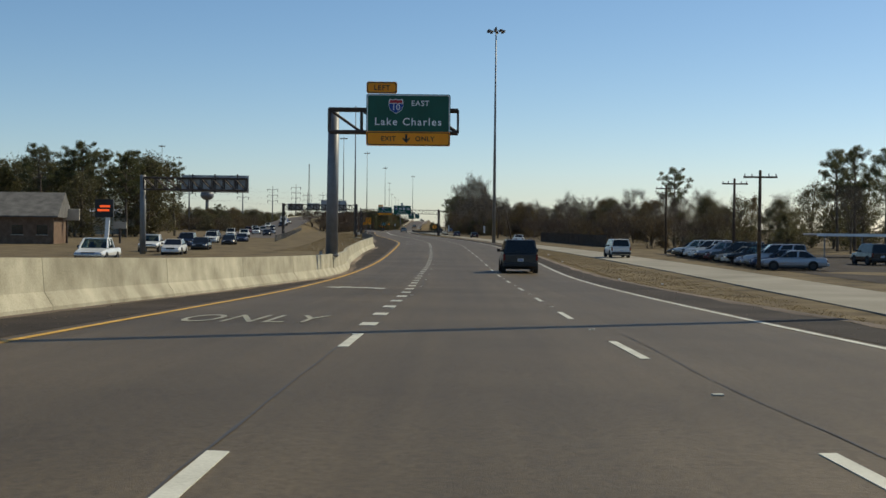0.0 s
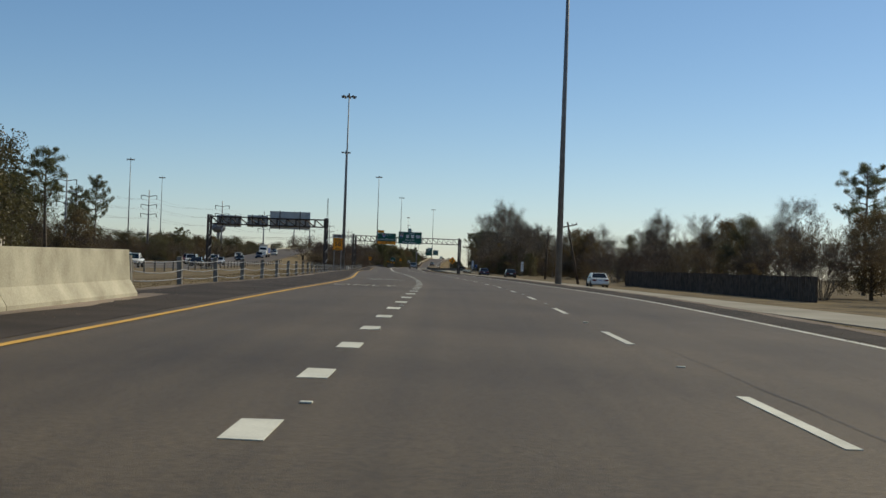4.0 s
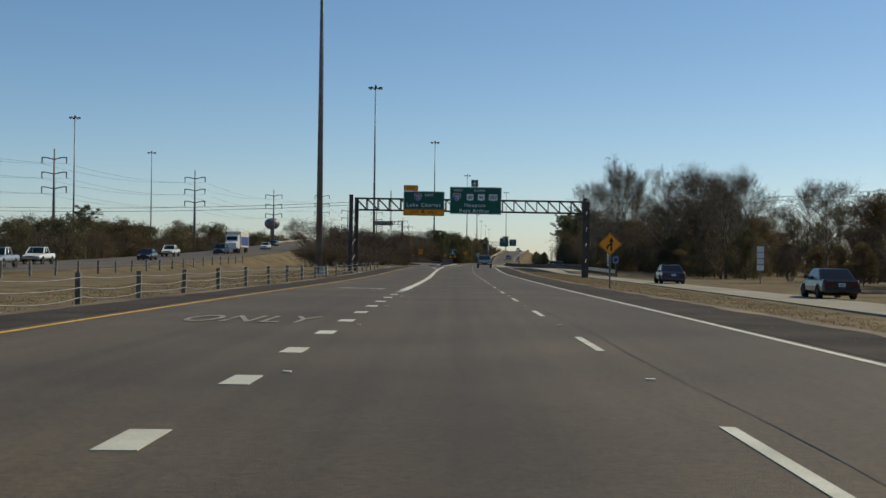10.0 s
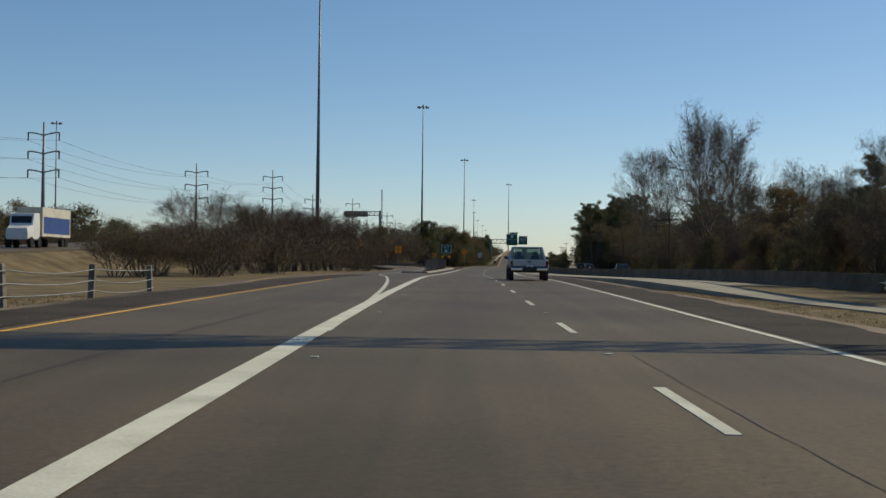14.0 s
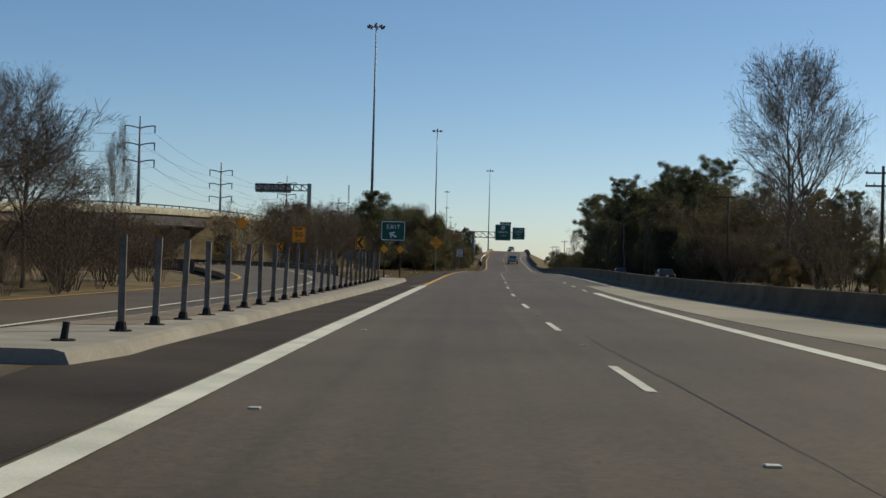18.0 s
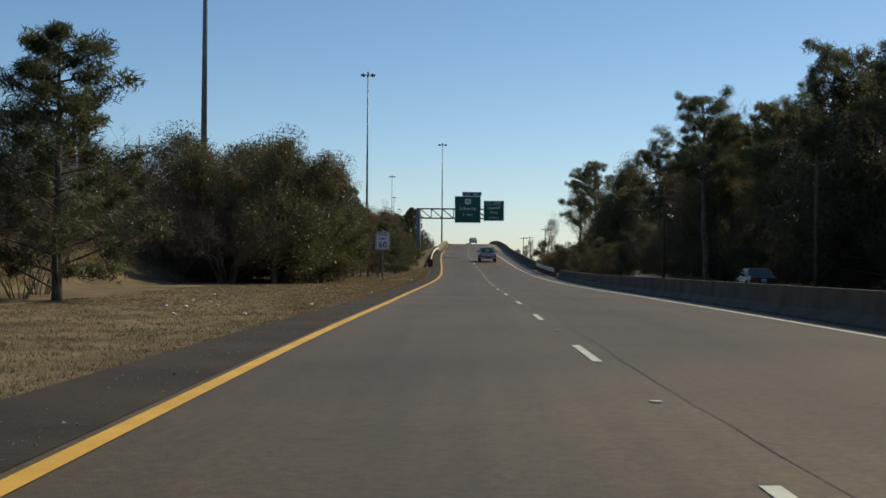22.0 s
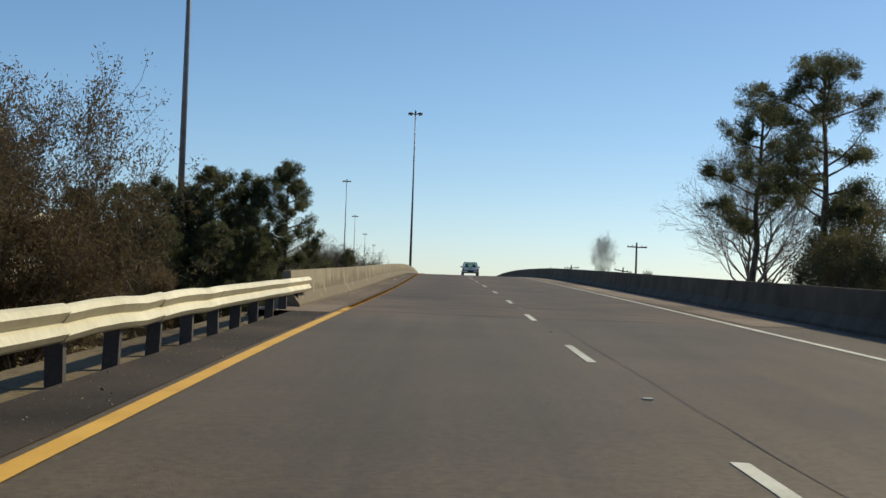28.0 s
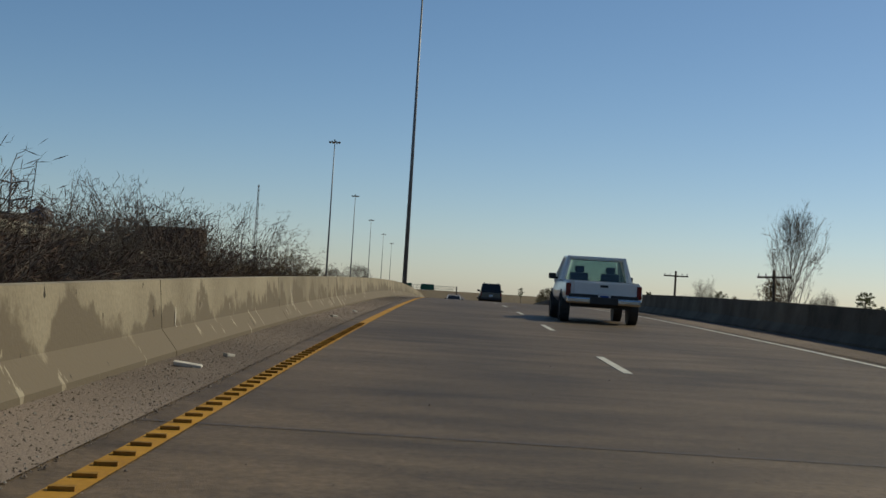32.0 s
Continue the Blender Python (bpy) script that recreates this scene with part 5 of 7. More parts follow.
def plant(kind, x, y, h, wide=1.0):
    src = rnd.choice(KINDS[kind if -48 < x - lane(y) < 42 and y < 1000 else kind + "_far"])
    k = h / BASE[kind]
    m = pose(x, y, land(x, y), 0, 0, rnd.uniform(0, 360))
    o = src if src.name not in first_used else copy_thing(src, m)
    first_used.add(src.name)
    o.matrix_basis = m @ Matrix.Diagonal((k * wide, k * wide, k, 1))
    return o


def plant_to(kind, x, y, top, wide=1.0):
    """A tree whose tip reaches the height top over the datum."""
    return plant(kind, x, y, top - land(x, y), wide)


def belt(y0, y1, d0, d1, n, mix, hmin, hmax, wide=1.0):
    for i in range(n):
        y = y0 + (y1 - y0) * (i + rnd.random()) / n
        x = lane(y) + rnd.uniform(d0, d1)
        plant(rnd.choice(mix), x, y, rnd.uniform(hmin, hmax), wide * rnd.uniform(0.85, 1.2))


# Right-hand woods behind the frontage road.
belt(150, 420, 34, 60, 48, ["oak", "bare", "russet", "oak", "bare"], 5, 9.5)
belt(170, 420, 28, 36, 40, ["brush", "scrub", "brush", "russet"], 2.5, 5)
belt(240, 420, 30, 45, 14, ["bare", "bare", "russet"], 7, 10.5)
belt(420, 540, 27, 50, 36, ["oak", "bare", "oak", "russet"], 6, 10.5)
belt(430, 800, 25, 33, 90, ["oak", "russet", "brush", "russet", "scrub"], 3.5, 6.5)
belt(540, 640, 32, 50, 24, ["pine", "russet", "oak", "bare"], 8, 11)
belt(660, 800, 27, 46, 60, ["pine", "oak", "russet", "ragged", "bare"], 9, 14)
belt(700, 800, 26, 38, 24, ["pine", "pine", "oak"], 13, 18)
belt(800, 925, 45, 80, 12, ["bare", "oak", "bare"], 7, 11)
belt(150, 260, 58, 130, 44, ["oak", "russet", "bare", "oak"], 8, 12)
belt(60, 160, 90, 160, 30, ["oak", "russet", "bare", "pine"], 8, 13)
belt(1050, 1900, 30, 200, 50, ["oak", "bare", "russet", "pine"], 8, 13)
for x, y, h in ((44, 250, 14.5), (54, 180, 14), (57, 182, 14.5), (60, 178, 14)):
    plant("pine", x, y, h)
for x, y, h in ((11, 438, 12.5), (16, 446, 13), (21, 452, 12)):
    plant("bare", x, y, h)
for x, y, h in ((9.3, 623, 20.5), (11.8, 629, 20), (14.5, 582, 23), (18, 577, 21), (16, 588, 22)):
    plant("bare", x, y, h, 0.8)
for x, y, h in ((5.2, 741, 18.4), (7.5, 745, 17), (10, 716, 19), (12, 730, 17), (13, 690, 18), (11, 704, 17)):
    plant("pine", x, y, h)
for x, y, h, w in ((10, 812, 8, 1), (13, 818, 8, 1), (9, 826, 7, 1), (12, 795, 9, 1), (15, 780, 11, 0.9), (12, 768, 9, 1), (9, 760, 11, 0.9), (8, 745, 13, 0.8), (10, 735, 13, 0.8), (12, 722, 12, 0.8), (13, 708, 12, 0.8), (8, 866, 7, 1)):
    plant("oak", x, y, h, w)
for sort, x, y, top, w in (("oak", 11.5, 839, 20.4, 0.72), ("oak", 9.5, 842, 16.5, 0.8), ("oak", 13.5, 836, 17.5, 0.8), ("oak", 8.3, 850, 12.5, 0.9), ("oak", 14.5, 831, 14.5, 0.85), ("oak", 7.6, 856, 9, 1.0), ("oak", 12, 846, 18.5, 0.75),
                           ("pine", 12.4, 900, 23.2, 1.05), ("pine", 10, 913.5, 22.3, 1.05), ("pine", 9.3, 791, 17.6, 1.1), ("pine", 12, 784, 17.6, 1.1), ("bare", 15, 757, 17, 1.0), ("ragged", 11.5, 752, 12, 1.0), ("ragged", 13, 764, 11, 1.0), ("ragged", 15, 771, 12, 1.0), ("bare", 17, 775, 16, 1.0), ("pine", 18, 800, 18, 1.1),
                           ("bare", 14.5, 933, 17.8, 1.0), ("bare", 18.5, 941, 17.5, 1.2), 
                           ("oak", 13.5, 899, 12.5, 0.8), ("oak", 16, 903, 14, 0.8), ("oak", 12, 894, 9.5, 0.9), ("oak", 18, 897, 13.5, 0.9), ("oak", 14.5, 907, 10, 0.9)):
    plant_to(sort, x, y, top, w)
for x, y, h in ((13.4, 1039, 14.6), (7, 1046, 8), (20, 1050, 8)):
    plant("bare", x, y, h, 0.62)
belt(395, 520, 23, 30, 26, ["oak", "brush", "russet", "spread"], 3.2, 5.5)
belt(735, 835, 27, 34, 24, ["oak", "russet", "brush"], 4, 7)
belt(745, 830, 12, 16, 18, ["oak"], 3.2, 5.2)
belt(400, 560, 26, 40, 22, ["bare", "bare", "pine"], 8.5, 12)
for i in range(30):
    plant(rnd.choice(["pine", "pine", "oak", "pine"]), rnd.uniform(-98, -56), rnd.uniform(236, 300), rnd.uniform(12, 18), 1.1)
# Left-hand side: brush at the exit, the slope, and the clump before the overpass.
for i in range(16):
    plant(rnd.choice(["brush", "scrub"]), -35 - rnd.uniform(0, 9), rnd.uniform(458, 512), rnd.uniform(2.2, 3.8), 1.5)
for i in range(8):
    plant("scrub", -35 - rnd.uniform(0, 7), rnd.uniform(464, 500), rnd.uniform(2, 3.4), 1.3)
for i in range(26):
    y = rnd.uniform(636, 720)
    plant(rnd.choice(["brush", "brush", "russet", "scrub"]), rnd.uniform(-52, -36), y, rnd.uniform(3, 6.5), 1.2)
for i in range(10):
    plant("scrub", rnd.uniform(-48, -41), rnd.uniform(645, 700), rnd.uniform(2, 3.5))
plant("young", -34.5, 662, 10, 1.35)
plant("young", -28.8, 727, 8.0, 0.9)
plant("oak", -28.7, 704, 9.3, 0.95)
plant("oak", -28.9, 711, 9.6, 0.95)
plant("oak", -31.5, 700, 10.4, 1.0)
for x, y, h in ((-37.5, 706, 9.5), (-34.5, 703, 8.5), (-31.5, 706, 9.5), (-33, 712, 11), (-36, 716, 11), (-30, 716, 8)):
    plant("oak", x, y, h, 1.15)
for x, y, h in ((-39, 711, 10), (-35, 709.5, 10.5), (-41, 716, 10.5), (-32.5, 719, 10), (-31.0, 710, 8.8), (-31.3, 703.5, 8.6)):
    plant("oak", x, y, h, 1.2)
for x, y, h in ((-40, 700, 4.0), (-37.5, 697, 4), (-34, 696, 4.2)):
    plant("brush", x, y, h)
belt(752, 784, -30, -9, 22, ["brush", "brush", "russet", "scrub"], 3.5, 5.2)
plant("oak", -26.7, 769, 6.2)
for x, y, h in ((-31, 769, 8.2), (-24.8, 790, 7)):
    plant("young", x, y, h)
for x, y, top in ((-28.2, 883, 11.5), (-30.5, 882.5, 10.6), (-33, 883, 10.9), (-36.5, 883, 10.2), (-38.8, 883, 9.7), (-34.6, 885, 9.9), (-26.9, 888, 6.8), (-29.5, 879, 7), (-32, 878, 7.2), (-35, 877, 7.4), (-38, 877, 7), (-41, 880, 9), (-31.6, 887, 9)):
    plant_to("young", x, y, top)
for x, y, h in ((-28, 782, 6), (-31, 792, 8.5), (-29, 800, 9), (-33, 812, 10)):
    plant("russet", x, y, h)
for x, y, top in ((-37, 846, 12.2), (-34.2, 847, 10.4), (-35, 843, 10), (-40, 848, 12), (-35.5, 838, 8), (-38, 840, 10)):
    plant_to("ragged", x, y, top, 0.75)
for x, y, top in ((-34, 848, 6), (-36.5, 846, 7), (-33, 850, 5), (-38, 853, 7), (-33, 866, 4.5)):
    plant_to("russet", x, y, top)
for i in range(46):
    y = rnd.uniform(915, 1120)
    x = lane(y) - rnd.uniform(9, 21)
    plant_to(rnd.choice(["bare", "brush", "russet", "ragged", "brush"]), x, y, level(y) + rnd.uniform(1.0, 2.6), 1.1)
plant_to("young", -27, 931, 7.6)
plant_to("young", -33, 921, 7.2)
for i in range(6):
    y = 533 + 3.2 * i
    plant(rnd.choice(["brush", "scrub"]), exit_left(y) - rnd.uniform(2.2, 3.6), y, rnd.uniform(1.1, 1.8), 0.9)
for i in range(6):
    y = 538 + 2.2 * i
    plant(rnd.choice(["brush", "brush", "scrub"]), -18.7 - 0.355 * (y - 496.3) + rnd.uniform(0, 1.2), y, rnd.uniform(2.0, 3.0), 0.9)
for x, y, h, w in ((-35.2, 541, 6.8, 0.85), (-34.4, 549, 5.8, 0.42)):
    plant("bare", x, y, h, w)
# Far left, beyond the opposite road.
for i in range(75):
    y = rnd.uniform(440, 800)
    plant(rnd.choice(["oak", "russet", "oak", "pine", "oak"]), opp_x(y) - rnd.uniform(22, 52), y, rnd.uniform(6.5, 10.5), 1.3)
for i in range(90):
    y = rnd.uniform(130, 900)
    plant(rnd.choice(["oak", "russet", "oak", "pine", "brush"]), opp_x(y) - rnd.uniform(60, 150), y, rnd.uniform(7, 12), 1.2)
for i in range(46):
    y = rnd.uniform(440, 560)
    plant(rnd.choice(["pine", "pine", "pine", "oak"]), -112 - rnd.uniform(0, 80), y, rnd.uniform(17, 27), 0.9)
for i in range(30):
    y = rnd.uniform(230, 430)
    plant(rnd.choice(["oak", "russet", "pine"]), -92 - rnd.uniform(0, 60), y, rnd.uniform(8, 14), 1.2)
for i in range(24):
    y = rnd.uniform(516, 600)
    plant(rnd.choice(["brush", "scrub", "scrub"]), exit_left(y) - rnd.uniform(4, 13), y, rnd.uniform(1.6, 3.2), 1.2)
for x, y, h in ((-39.2, 523.6, 6.6), (-39.6, 532, 7.4), (-39.5, 537, 7), (-38.4, 541, 7.2), (-38.6, 547.5, 6.2), (-43, 528, 7.5), (-44, 536, 8), (-43, 545, 7.5), (-48, 533, 8.5), (-50, 541, 8), (-47, 550, 7.5), (-53, 536, 8)):
    plant("spread", x, y, h, 1.25)
for x, y, h in ((-38.5, 554, 2.6), (-40, 549, 2.4), (-42, 532, 2.5), (-43, 540, 2.8), (-45, 528, 3), (-41, 523, 2.2), (-46, 545, 3)):
    plant("scrub", x, y, h, 1.3)
for x, y, h in ((-28.9, 734.7, 3.4), (-28.2, 736.2, 3.6), (-27.6, 737.4, 3.4), (-26.8, 739.5, 3.2), (-30.5, 739, 4.2), (-29.3, 742, 4.2), (-31.5, 735, 4)):
    plant("spread", x, y, h, 0.65)
plant("young", -26.6, 744.5, 5.4, 1.3)
plant("oak", -25.6, 752, 4.6, 1.1)
plant("oak", -24.6, 757.5, 4.2, 1.0)
for i in range(60):
    y = rnd.uniform(420, 640)
    plant(rnd.choice(["brush", "scrub", "russet"]), opp_x(y) - rnd.uniform(22, 60), y, rnd.uniform(3, 6), 1.3)
for i in range(70):
    y = rnd.uniform(1000, 2600)
    plant(rnd.choice(["oak", "russet", "bare", "pine"]), opp_x(y) - rnd.uniform(30, 260), y, rnd.uniform(8, 13), 1.3)
for ks in KINDS.values():
    for o in ks:
        if o.name not in first_used:
            for c in list(o.children):
                bpy.data.objects.remove(c)
            bpy.data.objects.remove(o)

# ---- rails, fences and posts ----
WBEAM = [(0.0, 0.0), (0.03, 0.02), (0.07, 0.07), (0.03, 0.13), (0.0, 0.155), (0.03, 0.18), (0.07, 0.24), (0.03, 0.29), (0.0, 0.31), (-0.006, 0.31), (0.022, 0.285), (0.062, 0.24), (0.022, 0.18), (-0.008, 0.155), (0.022, 0.13), (0.062, 0.07), (0.022, 0.025), (-0.006, 0.0)]


def guard_rail(label, y0, y1, d, side, gap=1.9, low=0.42, span=3.8, posts=DARK_STEEL):
    g = thing("guard_rail", label, "guard rail", kind="structure")
    for s in range(max(1, round((y1 - y0) / span))):
        a = y0 + s * span
        bow = rnd.uniform(-0.016, 0.016)
        part("beam", sweep([(side * p[0], p[1] * 1.08 + low) for p in WBEAM], steps(a, a + span + 0.05, 0.95), lambda y: lane(y) + d + bow * math.sin((y - a) * 1.7), lambda y: level(y) + bow * math.cos((y - a) * 2.1)), RAIL_METAL, g)
    bm = bmesh.new()
    box(bm, (0, 0, (low + 0.02) / 2), (0.16, 0.11, low + 0.42))
    first = part("post", bm, posts, g)
    n = int((y1 - y0) / gap) + 1
    for i in range(n):
        y = y0 + 0.3 + i * gap
        m = pose(lane(y) + d - side * 0.12, y, level(y) - 0.05, rnd.uniform(-2, 2), rnd.uniform(-2, 2), 0)
        if i:
            again(first, g, m)
        else:
            first.matrix_basis = m
    return g


guard_rail("weathered steel guard rail along the verge before an overpass", 752, 826.5, -4.95, 1, low=0.3)
g = thing("rail_end_plate", "rusty dark end plate of a guard rail", "guard rail", (lane(751.8) - 4.95, 751.8, level(751.8)))
part("plate", box(bmesh.new(), (0, 0, 0.4), (0.5, 0.12, 0.85), bevel=0.02), RUST, g)
guard_rail("short steel guard rail between two concrete barriers", 720.5, 745, 5.75, -1, low=0.4)
guard_rail("steel guard rail beside a slip lane", 392, 425, 13.7, -1, low=0.1)

cable_d = curve([(138, -10.7), (190, -10.8), (235, -11.3), (297, -11.9), (345, -11.2), (380, -10.7), (420, -11.0)])
cb = thing("cable_barrier", "cable barrier with weathered square posts and three slack cables", "cable barrier", kind="structure")
bm = bmesh.new()
box(bm, (0, 0, 0.5), (0.15, 0.15, 1.2), bevel=0.012)
post0 = part("post", bm, POST_WOOD, cb)
tops = []
for i in range(44):
    y = 139.0 + 6.42 * i
    x = lane(y) + cable_d(y)
    m = pose(x, y, land(x, y) - 0.02, rnd.uniform(-2.5, 2.5), rnd.uniform(-2.5, 2.5), rnd.uniform(-6, 6))
    tops.append((x, y, land(x, y)))
    if i:
        again(post0, cb, m)
    else:
        post0.matrix_basis = m
for k, h in enumerate((0.95, 0.68, 0.42)):
    vs, fs = [], []
    for a, b in zip(tops, tops[1:]):
        sag = rnd.uniform(0.03, 0.11)
        pts = [(a[0] + (b[0] - a[0]) * u + 0.09, a[1] + (b[1] - a[1]) * u, a[2] + (b[2] - a[2]) * u + h - sag * 4 * u * (1 - u)) for u in (0, 0.25, 0.5, 0.75, 1)]
        for p, q in zip(pts, pts[1:]):
            tube(vs, fs, p, q, 0.013, 0.013, 4)
    part("cable", (vs, fs), STEEL, cb)

# A second row of posts and cables beside the opposite road.
cb2 = thing("cable_barrier", "distant cable barrier beside the opposite road", "cable barrier", kind="structure")
far_tops = []
for i in range(40):
    y = 205 + 6.4 * i
    x = opp_x(y) + 2.2
    far_tops.append((x, y, land(x, y)))
    again(post0, cb2, pose(x, y, land(x, y) - 0.04, rnd.uniform(-2, 2), rnd.uniform(-2, 2), 0))
for h in (0.92, 0.66, 0.4):
    vs, fs = [], []
    for a, b in zip(far_tops, far_tops[1:]):
        tube(vs, fs, (a[0], a[1], a[2] + h), (b[0], b[1], b[2] + h), 0.013, 0.013, 3)
    part("cable", (vs, fs), STEEL, cb2)

# Raised gore island with steel posts.
isl = thing("gore_island", "raised concrete gore island with a worn kerb and litter", "traffic island", kind="structure")
isl_r = curve([(509.3, -22.95), (510, -22.75), (511, -22.78), (512.5, -22.84), (516, -22.86), (525, -22.95), (540, -23.0), (555, -23.0), (560, -23.05)])
isl_l = curve([(509.3, -25.7), (511, -25.4), (512.5, -25.1), (516, -24.75), (525, -24.6), (540, -24.7), (555, -24.7), (560, -24.3)])
vs, fs = [], []
for i, y in enumerate(steps(509.3, 560, 1.5)):
    a, b, z = isl_l(y), isl_r(y), level(y)
    vs += [(a, y, z - 0.1), (a + 0.03, y, z + 0.12), (a + 0.09, y, z + 0.16), (b - 0.22, y, z + 0.16), (b - 0.1, y, z + 0.13), (b, y, z - 0.1)]
    if i:
        k = 6 * (i - 1)
        fs += [(k + j, k + j + 1, k + j + 7, k + j + 6) for j in range(5)]
fs += [(5, 4, 3, 2, 1, 0), tuple(range(len(vs) - 6, len(vs)))]
part("kerb", (vs, fs), PATCH, isl)
part("sweepings", ([(isl_l(y) + (0.2 if s else 1.05) + 0.1 * noise.noise(Vector((y, s, 0))), y, level(y) + 0.164) for y in steps(514, 555, 1.0) for s in (1, 0)],
                   [(2 * i, 2 * i + 1, 2 * i + 3, 2 * i + 2) for i in range(41)]), GRAVEL, isl, "drift of grit and litter")
for i in range(25):
    y = 512.7 + 1.72 * i
    x = -23.46 - 0.012 * (y - 512)
    o = thing("delineator_post", "grey steel channel post bolted to a concrete island", "post", (x, y, level(y) + 0.15), rnd.uniform(-8, 8), "island posts") if i == 0 else copy_thing(dp, pose(x, y, level(y) + 0.15, rnd.uniform(-2.5, 2.5), rnd.uniform(-1, 4), rnd.uniform(-10, 10)))
    if i == 0:
        dp = o
        bm = bmesh.new()
        for c, s in (((0, 0, 0.62), (0.074, 0.012, 1.24)), ((-0.037, 0.02, 0.62), (0.012, 0.05, 1.24)), ((0.037, 0.02, 0.62), (0.012, 0.05, 1.24))):
            box(bm, c, s)
        part("channel", bm, POST_STEEL, o)
        bm = bmesh.new()
        rod(bm, (0, 0, 0), (0, 0, 0.03), 0.15, 0.14, 10)
        rod(bm, (0, 0, 0.03), (0, 0, 0.13), 0.08, 0.06, 8)
        part("base", bm, RUBBER, o, "black rubber base")
o = thing("broken_post", "stump of a broken dark post on a kerb", "post", (-23.5, 510.6, level(510.5) + 0.15))
part("stump", rod(bmesh.new(), (0, 0, 0), (0.03, 0, 0.22), 0.045, 0.04, 8), RUBBER, o)
part("base", rod(bmesh.new(), (0, 0, 0), (0, 0, 0.03), 0.14, 0.13, 10), RUBBER, o)

# Overpass of the opposite road above the exit ramp.
br = thing("overpass", "concrete overpass with pale parapet and steel rail on round piers", "bridge", kind="structure")
DY = steps(592, 668, 4)
LONG = steps(592, 1090, 6)
part("parapet", sweep([(0.0, -0.45), (0.35, -0.45), (0.35, -0.1), (0.28, 0.32), (-0.02, 0.32), (0.0, -0.1)], LONG, opp_x, opp_z), CONCRETE, br, "pale sunlit concrete parapet")
part("fascia_girder", sweep([(0.02, -1.75), (0.24, -1.75), (0.24, -1.65), (0.14, -1.6), (0.14, -0.6), (0.24, -0.46), (0.02, -0.46)], LONG, opp_x, opp_z), DARK_STEEL, br, "dark weathered steel edge girder")
part("parapet", sweep([(-14.85, -0.95), (-14.5, -0.95), (-14.5, 0.32), (-14.85, 0.32)], DY, opp_x, opp_z), CONCRETE, br)
part("rail", sweep([(0.05, 0.52), (0.17, 0.52), (0.17, 0.66), (0.05, 0.66)], LONG, opp_x, opp_z), DARK_STEEL, br)
rp = part("rail_post", box(bmesh.new(), (0.11, 0, 0.42), (0.1, 0.14, 0.4)), DARK_STEEL, br)
for i in range(171):
    y = 593 + 2.9 * i
    m = pose(opp_x(y), y, opp_z(y))
    if i:
        again(rp, br, m)
    else:
        rp.matrix_basis = m
# Girders, piers and abutments use the same concrete colour with shade mixed in.
for k in range(6):
    part("girder", sweep([(-0.25, -2.0), (0.25, -2.0), (0.25, -1.85), (0.1, -1.7), (0.1, -1.1), (0.3, -0.95), (-0.3, -0.95), (-0.1, -1.1), (-0.1, -1.7), (-0.25, -1.85)], DY, (lambda o: lambda y: opp_x(y) - o)(0.5 + 2.6 * k), opp_z), CONC_SHADED, br)
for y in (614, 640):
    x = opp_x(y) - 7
    part("pier_cap", box(bmesh.new(), (x, y, opp_z(y) - 2.45), (14.4, 1.0, 0.9), bevel=0.08), CONC_SHADED, br)
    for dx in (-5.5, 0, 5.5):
        part("pier", rod(bmesh.new(), (x + dx, y, -0.6), (x + dx, y, opp_z(y) - 2.5), 0.42, n=18), CONC_SHADED, br, "", True)
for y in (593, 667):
    part("abutment", box(bmesh.new(), (opp_x(y) - 7.2, y + (1.5 if y > 600 else -1.5), opp_z(y) - 2.3), (15.2, 3.0, 4.2), bevel=0.05), CONC_SHADED, br)
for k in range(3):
    part("girder", sweep([(-0.25, -2.0), (0.25, -2.0), (0.25, -1.85), (0.1, -1.7), (0.1, -1.1), (0.3, -0.95), (-0.3, -0.95), (-0.1, -1.1), (-0.1, -1.7), (-0.25, -1.85)], steps(770, 1170, 8), (lambda o: lambda y: opp_x(y) - o)(0.5 + 6.4 * k), opp_z), CONC_SHADED, br)
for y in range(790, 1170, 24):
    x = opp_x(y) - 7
    part("pier_cap", box(bmesh.new(), (x, y, opp_z(y) - 2.4), (14.4, 1.0, 0.8), bevel=0.08), CONC_SHADED, br)
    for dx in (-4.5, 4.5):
        part("pier", rod(bmesh.new(), (x + dx, y, -0.8), (x + dx, y, opp_z(y) - 2.5), 0.42, n=14), CONC_SHADED, br, "", True)
guard = thing("guard_rail", "dark guard rail along the inside of the exit ramp", "guard rail", kind="structure")
for a in range(590, 650, 6):
    part("beam", sweep([(p[0], p[1] + 0.4) for p in WBEAM], steps(a, a + 6.02, 1.5), lambda y: exit_left(y) - 1.0, lambda y: -0.1), DARK_STEEL, guard)
rp = part("post", box(bmesh.new(), (-0.1, 0, 0.25), (0.15, 0.12, 0.95)), DARK_STEEL, guard)
for i in range(30):
    y = 590 + 2.0 * i
    m = pose(exit_left(y) - 1.0, y, -0.1)
    if i:
        again(rp, guard, m)
    else:
        rp.matrix_basis = m
outer = thing("guard_rail", "dark guard rail round the outside of the exit ramp", "guard rail", kind="structure")
for a in range(574, 652, 6):
    part("beam", sweep([(-p[0], p[1] + 0.4) for p in WBEAM], steps(a, a + 6.02, 1.5), lambda y: exit_right(y) + 2.1, lambda y: -0.05), DARK_STEEL, outer)
for i in range(39):
    y = 574 + 2.0 * i
    again(rp, outer, pose(exit_right(y) + 2.3, y, -0.05))

